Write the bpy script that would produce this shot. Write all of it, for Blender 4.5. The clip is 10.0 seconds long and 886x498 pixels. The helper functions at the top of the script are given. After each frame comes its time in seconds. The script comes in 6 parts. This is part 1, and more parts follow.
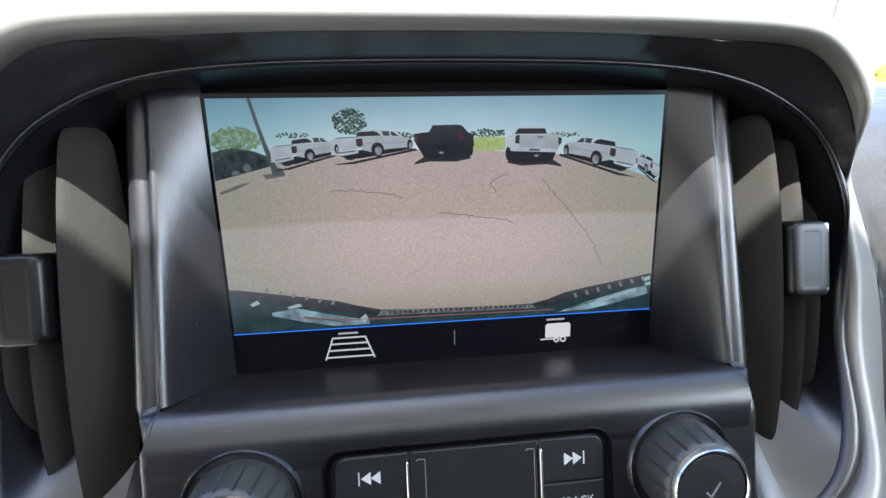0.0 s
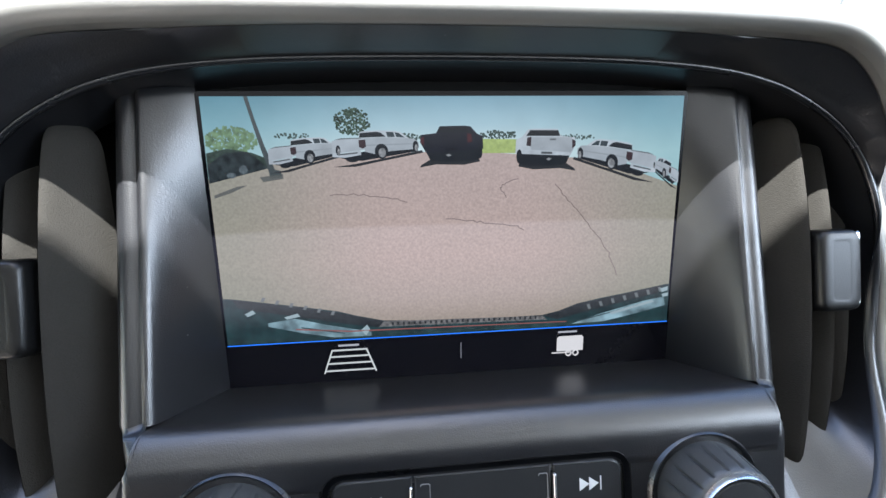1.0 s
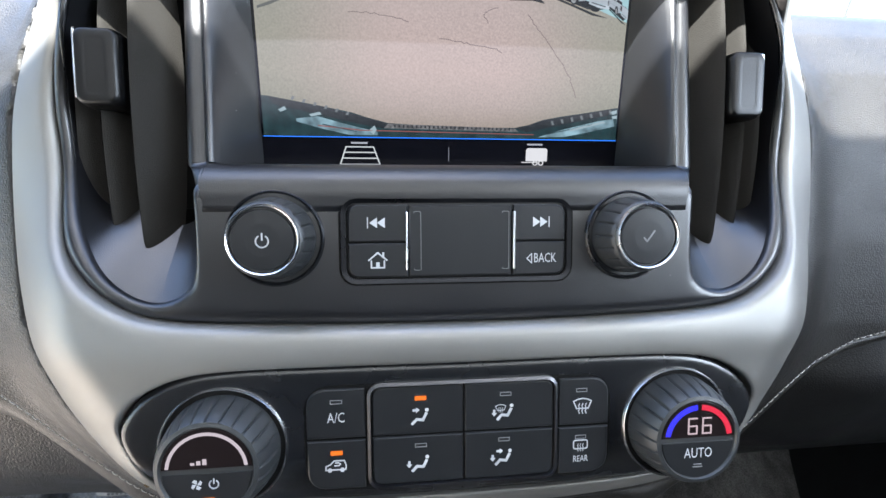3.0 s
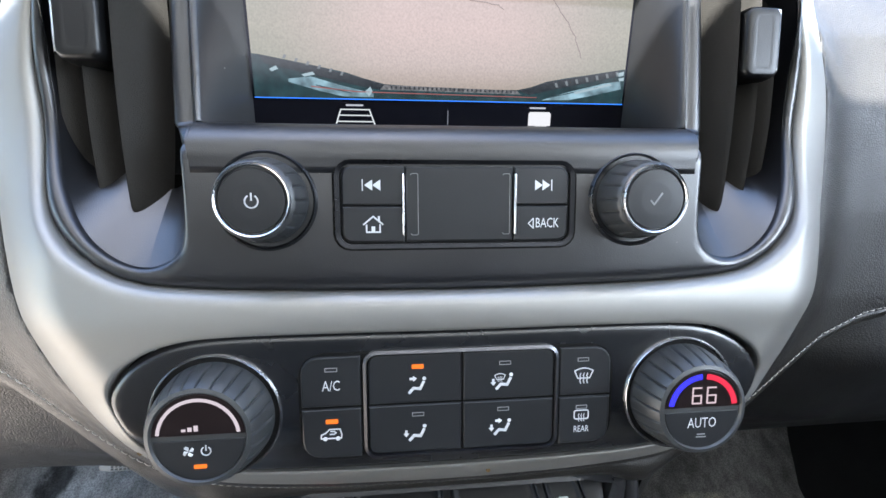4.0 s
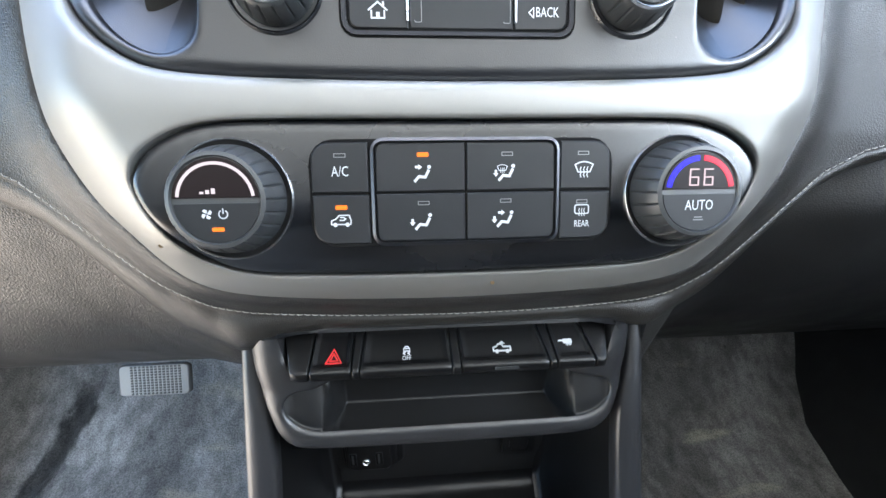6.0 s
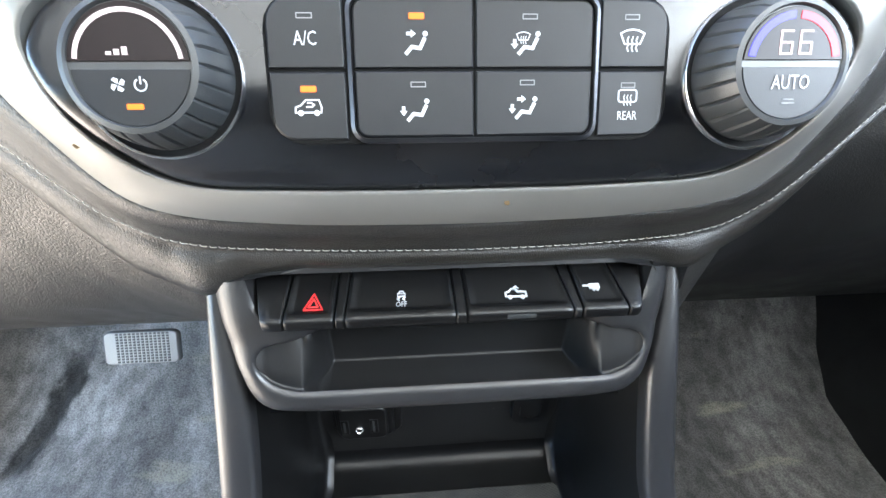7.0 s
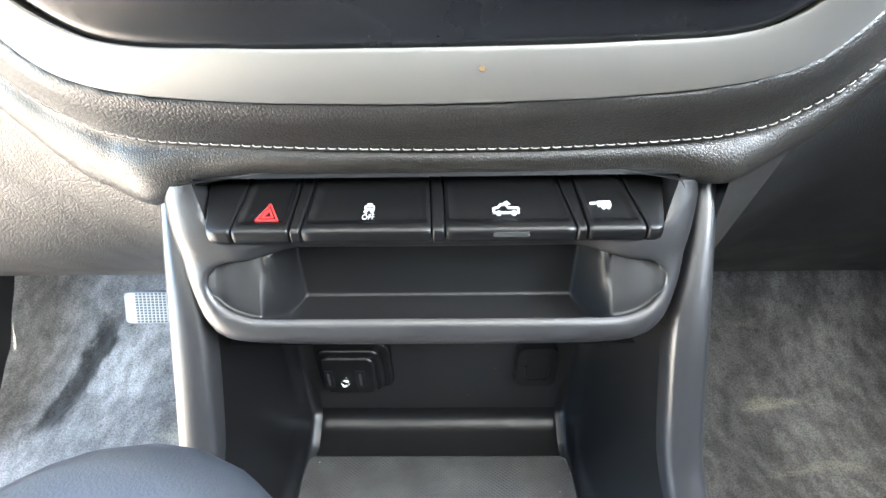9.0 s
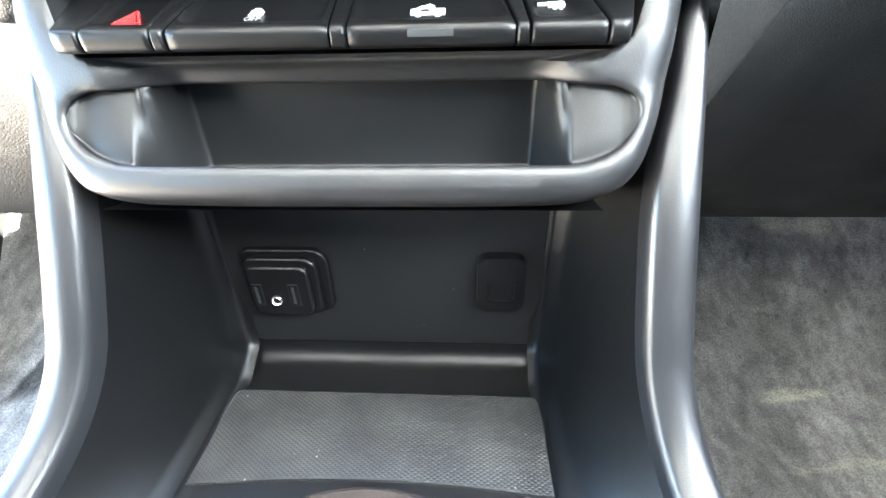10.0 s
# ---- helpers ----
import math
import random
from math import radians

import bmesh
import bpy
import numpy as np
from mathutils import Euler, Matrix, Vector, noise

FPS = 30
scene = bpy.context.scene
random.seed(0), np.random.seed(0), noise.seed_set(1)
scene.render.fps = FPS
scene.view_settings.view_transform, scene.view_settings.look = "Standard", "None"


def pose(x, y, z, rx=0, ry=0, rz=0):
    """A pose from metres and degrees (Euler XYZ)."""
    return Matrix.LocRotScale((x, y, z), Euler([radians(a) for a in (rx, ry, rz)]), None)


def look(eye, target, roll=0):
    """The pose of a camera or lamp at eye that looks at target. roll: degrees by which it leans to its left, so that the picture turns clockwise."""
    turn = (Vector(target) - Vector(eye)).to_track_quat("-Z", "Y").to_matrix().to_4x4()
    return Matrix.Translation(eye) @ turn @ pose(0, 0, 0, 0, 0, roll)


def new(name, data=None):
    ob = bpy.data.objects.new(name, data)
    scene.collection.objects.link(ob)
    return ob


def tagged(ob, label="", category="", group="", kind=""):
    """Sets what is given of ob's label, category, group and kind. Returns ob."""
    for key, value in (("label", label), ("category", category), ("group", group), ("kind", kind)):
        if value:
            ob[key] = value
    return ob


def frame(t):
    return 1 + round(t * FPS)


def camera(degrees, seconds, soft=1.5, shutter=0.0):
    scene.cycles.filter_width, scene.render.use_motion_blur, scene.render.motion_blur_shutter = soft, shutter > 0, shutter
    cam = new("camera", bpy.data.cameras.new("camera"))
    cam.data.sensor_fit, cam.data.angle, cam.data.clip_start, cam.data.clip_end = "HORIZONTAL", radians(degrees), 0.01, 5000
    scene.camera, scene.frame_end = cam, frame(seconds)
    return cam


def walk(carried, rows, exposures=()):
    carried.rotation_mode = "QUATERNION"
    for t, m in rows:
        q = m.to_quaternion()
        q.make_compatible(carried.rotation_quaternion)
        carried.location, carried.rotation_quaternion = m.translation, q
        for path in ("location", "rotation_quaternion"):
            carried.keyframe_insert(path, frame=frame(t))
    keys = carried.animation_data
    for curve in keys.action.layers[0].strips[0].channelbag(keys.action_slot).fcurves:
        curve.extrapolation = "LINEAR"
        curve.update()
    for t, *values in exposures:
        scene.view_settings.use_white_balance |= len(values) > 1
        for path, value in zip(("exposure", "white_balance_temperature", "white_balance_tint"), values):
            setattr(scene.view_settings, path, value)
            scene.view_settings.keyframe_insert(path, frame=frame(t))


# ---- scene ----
cam = camera(91.9, 10.0, shutter=0.0)
PATH = [
    (0, (-0.021, 0.038, 0.898), (0.186, 1.867, 0.115), -0.1),
    (0.5, (-0.022, 0.045, 0.897), (0.177, 1.877, 0.12), -0.0),
    (1, (-0.022, 0.047, 0.895), (0.18, 1.887, 0.138), 0.2),
    (1.5, (-0.025, 0.043, 0.9), (0.184, 1.881, 0.138), 0.6),
    (2, (-0.024, 0.003, 0.885), (0.203, 1.833, 0.11), 1.4),
    (2.5, (-0.025, -0.025, 0.855), (0.191, 1.792, 0.049), 1.8),
    (4, (-0.023, -0.022, 0.83), (0.178, 1.748, -0.079), 2.1),
    (4.5, (-0.021, -0.052, 0.809), (0.179, 1.711, -0.115), 2.0),
    (5, (-0.021, -0.068, 0.775), (0.169, 1.698, -0.144), 1.6),
    (5.2, (-0.021, -0.068, 0.768), (0.156, 1.691, -0.167), 1.4),
    (6.5, (-0.025, -0.059, 0.75), (0.133, 1.674, -0.236), 0.8),
    (7, (-0.02, -0.041, 0.717), (0.121, 1.657, -0.33), 0.6),
    (7.5, (-0.015, -0.027, 0.693), (0.107, 1.641, -0.402), 0.4),
    (8, (-0.013, -0.026, 0.692), (0.09, 1.626, -0.43), 0.2),
    (8.5, (-0.011, -0.026, 0.688), (0.052, 1.632, -0.429), -0.1),
    (9, (0.007, -0.033, 0.669), (-0.03, 1.657, -0.4), -1.2),
    (9.5, (0.039, -0.037, 0.616), (-0.016, 1.668, -0.427), -0.9),
    (10, (0.042, -0.031, 0.593), (-0.066, 1.689, -0.423), -1.4),
]
EXPOSURE = [(0, 3.25, 5900, 8), (1, 3.34, 5850, 8), (2, 3.36, 5880, 8), (4.0, 3.75, 5880, 8), (5.0, 3.97, 5880, 8), (6.5, 4.55, 5950, 6), (8, 5.48, 6050, 6), (9, 5.72, 6150, 6), (9.5, 6.05, 6200, 5), (10, 6.25, 6150, 4)]
walk(cam, [(t, look(eye, target, roll)) for t, eye, target, roll in PATH], EXPOSURE)

# ---- light: high sun, a little behind the zenith, clear sky ----
world = bpy.data.worlds.new("sky")
scene.world = world
world.use_nodes = True
wn = world.node_tree.nodes
sky = wn.new("ShaderNodeTexSky")
sky.sky_type = "NISHITA"
sky.sun_disc = False
sky.sun_elevation = radians(74)
sky.sun_rotation = radians(193)
sky.dust_density = 1.2
wn["Background"].inputs["Strength"].default_value = 0.083
world.node_tree.links.new(sky.outputs["Color"], wn["Background"].inputs["Color"])
sun_data = bpy.data.lights.new("sun", "SUN")
sun_data.energy = 5.0
sun_data.angle = radians(0.6)
sun_data.color = (1.0, 0.94, 0.85)
sun = new("sun", sun_data)
sun.matrix_world = look((-0.24, -1.08, 4.0), (0.0, 0.0, 0.0))


# area lamps added in the cab's unseen openings: warm off the ground beside the open door, up from the lot, cooler sky
# at the side
for name, at, aim, sx, sy, watts, tone, cone in (("door_daylight", (-0.83, -0.18, 0.24), (-0.15, 0.1, 0.62), 0.7, 0.46, 0.026, (1.0, 0.72, 0.50), 90),
                                                 ("lot_daylight", (-0.83, -0.22, 0.72), (-0.2, -0.22, 1.36), 0.62, 0.38, 0.34, (0.95, 0.97, 1.0), 75),
                                                 ("lot_daylight", (0.83, -0.34, 1.08), (0.2, -0.26, 1.40), 0.55, 0.25, 0.46, (0.96, 0.98, 1.0), 75),
                                                 ("side_daylight", (0.82, -0.38, 1.12), (0.0, 0.08, 0.78), 0.74, 0.36, 0.16, (0.95, 0.98, 1.0), 62),
                                                 # plain fill from behind, added in front of a closed pane
                                                 ("rear_fill", (0.0, -0.60, 1.14), (0.0, 0.0, 0.62), 1.3, 0.32, 0.21, (1.0, 0.97, 0.91), 150)):
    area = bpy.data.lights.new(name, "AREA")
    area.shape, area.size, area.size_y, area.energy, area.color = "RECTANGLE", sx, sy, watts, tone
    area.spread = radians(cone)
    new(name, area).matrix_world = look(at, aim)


# ---- materials ----
def nodes_of(name):
    m = bpy.data.materials.new(name)
    m.use_nodes = True
    return m, m.node_tree, m.node_tree.nodes["Principled BSDF"]


def surface(name, color, rough=0.5, metal=0.0, vary=0.15, grain=900.0, bump=0.0, wear=25.0, rough_vary=0.08,
            spec=0.5, cells=0.0, cell_bump=0.0, coat=0.0, specks=0.0):
    """Colour and gloss varied at two scales, with fine relief; cells gives a leather-like pebble."""
    m, tree, b = nodes_of(name)
    n, l = tree.nodes, tree.links
    tc = n.new("ShaderNodeTexCoord")
    fine = n.new("ShaderNodeTexNoise")
    fine.inputs["Scale"].default_value = grain
    fine.inputs["Detail"].default_value = 3
    l.new(tc.outputs["Object"], fine.inputs["Vector"])
    big = n.new("ShaderNodeTexNoise")
    big.inputs["Scale"].default_value = wear
    big.inputs["Detail"].default_value = 5
    l.new(tc.outputs["Object"], big.inputs["Vector"])
    add = n.new("ShaderNodeMath")
    add.operation = "ADD"
    l.new(fine.outputs["Fac"], add.inputs[0])
    l.new(big.outputs["Fac"], add.inputs[1])
    ramp = n.new("ShaderNodeMapRange")
    ramp.inputs["From Min"].default_value, ramp.inputs["From Max"].default_value = 0.6, 1.4
    ramp.inputs["To Min"].default_value, ramp.inputs["To Max"].default_value = 1 - vary, 1 + vary
    l.new(add.outputs[0], ramp.inputs["Value"])
    mul = n.new("ShaderNodeMix")
    mul.data_type, mul.blend_type = "RGBA", "MULTIPLY"
    mul.inputs["Factor"].default_value = 1.0
    mul.inputs["A"].default_value = (*color, 1)
    l.new(ramp.outputs["Result"], mul.inputs["B"])
    tone = mul.outputs["Result"]
    if specks:
        # stray lint and dust
        sv = n.new("ShaderNodeTexVoronoi")
        sv.inputs["Scale"].default_value = 170.0
        l.new(tc.outputs["Object"], sv.inputs["Vector"])
        sx = n.new("ShaderNodeSeparateColor")
        l.new(sv.outputs["Color"], sx.inputs[0])
        size = n.new("ShaderNodeMapRange")
        size.inputs["From Min"].default_value, size.inputs["From Max"].default_value = 1 - specks, 1.0
        size.inputs["To Min"].default_value, size.inputs["To Max"].default_value = 0.0, 0.055
        l.new(sx.outputs["Red"], size.inputs["Value"])
        less = n.new("ShaderNodeMath")
        less.operation = "LESS_THAN"
        l.new(sv.outputs["Distance"], less.inputs[0])
        l.new(size.outputs["Result"], less.inputs[1])
        lint = n.new("ShaderNodeMix")
        lint.data_type = "RGBA"
        lint.inputs["B"].default_value = (0.22, 0.21, 0.19, 1)
        l.new(less.outputs[0], lint.inputs["Factor"])
        l.new(tone, lint.inputs["A"])
        tone = lint.outputs["Result"]
    l.new(tone, b.inputs["Base Color"])
    rr = n.new("ShaderNodeMapRange")
    rr.inputs["From Min"].default_value, rr.inputs["From Max"].default_value = 0.3, 0.7
    rr.inputs["To Min"].default_value, rr.inputs["To Max"].default_value = max(rough - rough_vary, 0.02), rough + rough_vary
    l.new(big.outputs["Fac"], rr.inputs["Value"])
    l.new(rr.outputs["Result"], b.inputs["Roughness"])
    b.inputs["Metallic"].default_value = metal
    b.inputs["Specular IOR Level"].default_value = spec
    b.inputs["Coat Weight"].default_value = coat
    last = None
    if bump:
        bp = n.new("ShaderNodeBump")
        bp.inputs["Strength"].default_value = bump
        bp.inputs["Distance"].default_value = 0.0004
        l.new(fine.outputs["Fac"], bp.inputs["Height"])
        last = bp
    if cells:
        warp = n.new("ShaderNodeTexNoise")
        warp.inputs["Scale"].default_value = cells * 0.6
        l.new(tc.outputs["Object"], warp.inputs["Vector"])
        sc = n.new("ShaderNodeVectorMath")
        sc.operation = "SCALE"
        sc.inputs["Scale"].default_value = 0.8 / cells
        l.new(warp.outputs["Color"], sc.inputs[0])
        ad = n.new("ShaderNodeVectorMath")
        l.new(tc.outputs["Object"], ad.inputs[0])
        l.new(sc.outputs["Vector"], ad.inputs[1])
        vor = n.new("ShaderNodeTexVoronoi")
        vor.feature = "DISTANCE_TO_EDGE"
        vor.inputs["Scale"].default_value = cells
        l.new(ad.outputs["Vector"], vor.inputs["Vector"])
        crease = n.new("ShaderNodeMapRange")
        crease.interpolation_type = "SMOOTHSTEP"
        crease.inputs["From Min"].default_value, crease.inputs["From Max"].default_value = 0.0, 0.28
        l.new(vor.outputs["Distance"], crease.inputs["Value"])
        cb = n.new("ShaderNodeBump")
        cb.inputs["Strength"].default_value = cell_bump
        cb.inputs["Distance"].default_value = 0.3 / cells
        l.new(crease.outputs["Result"], cb.inputs["Height"])
        # crease shade put into the colour so the pebble reads
        worn = n.new("ShaderNodeMapRange")
        worn.inputs["To Min"].default_value = 0.7
        l.new(crease.outputs["Result"], worn.inputs["Value"])
        deep = n.new("ShaderNodeMix")
        deep.data_type, deep.blend_type = "RGBA", "MULTIPLY"
        deep.inputs["Factor"].default_value = 1.0
        l.new(tone, deep.inputs["A"])
        l.new(worn.outputs["Result"], deep.inputs["B"])
        l.new(deep.outputs["Result"], b.inputs["Base Color"])
        if last:
            l.new(last.outputs["Normal"], cb.inputs["Normal"])
        last = cb
    if last:
        l.new(last.outputs["Normal"], b.inputs["Normal"])
    return m


GLOW = 0.120


def display(name, color, strength, vary=0.0, scale=300.0, rough=0.12):
    """A lit patch of a display under its matt glass."""
    m, tree, b = nodes_of(name)
    n, l = tree.nodes, tree.links
    b.inputs["Base Color"].default_value = (0.01, 0.01, 0.012, 1)
    b.inputs["Roughness"].default_value = rough
    b.inputs["Emission Strength"].default_value = strength * GLOW
    b.inputs["Emission Color"].default_value = (*color, 1)
    b.inputs["Specular IOR Level"].default_value = 0.15
    if vary:
        tc = n.new("ShaderNodeTexCoord")
        a = n.new("ShaderNodeTexNoise")
        a.inputs["Scale"].default_value = scale
        a.inputs["Detail"].default_value = 4
        l.new(tc.outputs["Object"], a.inputs["Vector"])
        c = n.new("ShaderNodeMapRange")
        c.inputs["From Min"].default_value, c.inputs["From Max"].default_value = 0.3, 0.7
        c.inputs["To Min"].default_value, c.inputs["To Max"].default_value = GLOW * strength * (1 - vary), GLOW * strength * (1 + vary)
        l.new(a.outputs["Fac"], c.inputs["Value"])
        l.new(c.outputs["Result"], b.inputs["Emission Strength"])
    return m


BLACK = surface("soft_black_plastic", (0.0070, 0.0075, 0.009), 0.27, rough_vary=0.015, bump=0.10, grain=2600, vary=0.08, spec=0.9, specks=0.05)
BEZEL = surface("matt_bezel_plastic", (0.0100, 0.0103, 0.0118), 0.30, rough_vary=0.02, bump=0.2, grain=2200, vary=0.1, spec=0.85, specks=0.06)
SATIN_BLACK = surface("satin_black_plastic", (0.0036, 0.0036, 0.0038), 0.36, rough_vary=0.015, bump=0.1, grain=2600, vary=0.12, spec=0.42, specks=0.06)
SCREEN_BLACK = surface("screen_glass_black", (0.004, 0.004, 0.006), 0.12, vary=0.05, spec=0.15, rough_vary=0.02)
VENT = surface("matt_vent_plastic", (0.027, 0.0255, 0.0228), 0.55, bump=0.4, grain=2200, vary=0.15, spec=0.03)
BUTTON = surface("button_black", (0.014, 0.0148, 0.016), 0.42, bump=0.12, grain=3000, vary=0.08, spec=0.36, rough_vary=0.02, specks=0.04)
SILVER = surface("satin_silver_paint", (0.272, 0.266, 0.250), 0.50, metal=0.7, bump=0.06, grain=4200, vary=0.05, wear=12, rough_vary=0.04)
CHROME = surface("chrome", (0.8, 0.8, 0.8), 0.26, metal=1.0, vary=0.03, rough_vary=0.03)
DARK_CHROME = surface("dark_chrome", (0.11, 0.11, 0.118), 0.36, metal=1.0, vary=0.05)
BLACK_CHROME = surface("black_chrome", (0.035, 0.036, 0.040), 0.30, metal=1.0, vary=0.05)
LEATHER = surface("grained_black_vinyl", (0.020, 0.0183, 0.0155), 0.40, cells=850, cell_bump=0.30, vary=0.12, spec=0.55)
PAD = surface("grained_dash_vinyl", (0.023, 0.0215, 0.0195), 0.43, cells=700, cell_bump=0.30, vary=0.12, spec=0.5)
COARSE = surface("coarse_grain_plastic", (0.025, 0.0222, 0.0182), 0.42, cells=520, cell_bump=0.34, vary=0.12, spec=0.55)
GLOVE = surface("grained_black_panel", (0.009, 0.009, 0.009), 0.5, cells=700, cell_bump=0.25, vary=0.12, spec=0.35)
RAIL = surface("textured_grey_plastic", (0.018, 0.018, 0.0195), 0.36, bump=0.15, grain=1500, vary=0.1, spec=0.85, rough_vary=0.03, specks=0.03)
FRAME = surface("satin_grey_plastic", (0.014, 0.014, 0.015), 0.41, bump=0.15, grain=1500, vary=0.1, spec=0.85, rough_vary=0.03, specks=0.03)
POCKET = surface("tray_black_plastic", (0.009, 0.009, 0.0092), 0.45, bump=0.15, grain=2000, vary=0.12, spec=0.5, specks=0.14, rough_vary=0.03)
THREAD = surface("pale_thread", (0.38, 0.37, 0.34), 0.8, bump=0.3, grain=2500)
RUBBER = surface("black_rubber", (0.022, 0.022, 0.022), 0.6, bump=0.3, grain=1500, vary=0.2)
DARK = surface("dark_void_plastic", (0.006, 0.006, 0.006), 0.7, spec=0.1)
KNOB = surface("rubbery_grey_knob", (0.03, 0.032, 0.033), 0.42, bump=0.2, grain=2500, vary=0.1, spec=0.8)
MARK = surface("white_print", (0.5, 0.515, 0.53), 0.6, vary=0.05)
GHOST = surface("grey_print", (0.2, 0.2, 0.205), 0.6, vary=0.05)
RED = surface("red_print", (0.62, 0.03, 0.03), 0.5, vary=0.08)
STEEL = surface("worn_pedal_metal", (0.16, 0.16, 0.155), 0.45, metal=0.4, vary=0.12)
HEADLINER = surface("light_headliner_cloth", (0.72, 0.71, 0.68), 0.95, bump=0.4, grain=900, vary=0.1)
TRIM = surface("door_trim_plastic", (0.05, 0.048, 0.046), 0.6, bump=0.3, grain=900)
BROWN = surface("glossy_dark_trim", (0.05, 0.04, 0.035), 0.16, vary=0.3, wear=60, coat=0.5)
RUST = surface("rust_brown_stain", (0.11, 0.07, 0.028), 0.8, vary=0.3)
AMBER = display("amber_indicator", (1.0, 0.2, 0.01), 0.85)


# ---- building helpers ----
TILT = radians(21.0)
ORIGIN = np.array([0.0, 0.1025, 0.69])
UP = np.array([0.0, math.sin(TILT), math.cos(TILT)])
OUT = np.array([0.0, -math.cos(TILT), math.sin(TILT)])
RIGHT = np.array([1.0, 0.0, 0.0])


def stack(u, v, w=0.0):
    """World place of a point of the centre stack: across, up its slope, out towards the seats."""
    u, v, w = np.broadcast_arrays(np.asarray(u, float), np.asarray(v, float), np.asarray(w, float))
    return ORIGIN + u[..., None] * RIGHT + v[..., None] * UP + w[..., None] * OUT


def smoothstep(x):
    x = np.clip(x, 0, 1)
    return x * x * (3 - 2 * x)


def spline(points, step, closed=True):
    """An even polyline, step apart, on a smooth curve through the points."""
    p = np.array(points, float)
    n = len(p)
    out = []
    for i in range(n if closed else n - 1):
        if closed:
            a, b, c, d = p[(i - 1) % n], p[i], p[(i + 1) % n], p[(i + 2) % n]
        else:
            a, b, c, d = p[max(i - 1, 0)], p[i], p[i + 1], p[min(i + 2, n - 1)]
        for k in np.arange(0, 1, 1 / 12):
            out.append(0.5 * (2 * b + (c - a) * k + (2 * a - 5 * b + 4 * c - d) * k ** 2 + (3 * b - a - 3 * c + d) * k ** 3))
    out.append(p[0] if closed else p[-1])
    out = np.array(out)
    s = np.r_[0, np.cumsum(np.linalg.norm(np.diff(out, axis=0), axis=1))]
    m = max(int(round(s[-1] / step)), 3)
    at = np.linspace(0, s[-1], m + 1)
    res = np.stack([np.interp(at, s, out[:, k]) for k in range(out.shape[1])], 1)
    return res[:-1] if closed else res


def mirrored(half, step=0.003):
    """A closed loop from its right half, given in mm from the bottom centre to the top centre."""
    h = np.array(half, float) / 1000
    return spline(np.r_[h, [(-a, b) for a, b in h[::-1] if a > 0]], step)


def inside(loop, p):
    x, y = p[:, 0], p[:, 1]
    res = np.zeros(len(p), bool)
    for (x0, y0), (x1, y1) in zip(loop, np.roll(loop, -1, 0)):
        if y0 != y1:
            res ^= ((y0 > y) != (y1 > y)) & (x < (x1 - x0) * (y - y0) / (y1 - y0) + x0)
    return res


def away(loop, p, closed=True):
    """Distance from each point of p to the loop."""
    best = np.full(len(p), 9.0)
    ends = np.roll(loop, -1, 0) if closed else loop[1:]
    for a, b in zip(loop, ends):
        d = b - a
        k = np.clip(((p - a) @ d) / max(d @ d, 1e-12), 0, 1)
        best = np.minimum(best, np.linalg.norm(p - a - k[:, None] * d, axis=1))
    return best


def mesh_of(name, verts, faces, smooth=True):
    me = bpy.data.meshes.new(name)
    me.from_pydata([tuple(map(float, v)) for v in verts], [], [tuple(map(int, f)) for f in faces])
    me.validate()
    if smooth:
        me.shade_smooth()
    return me


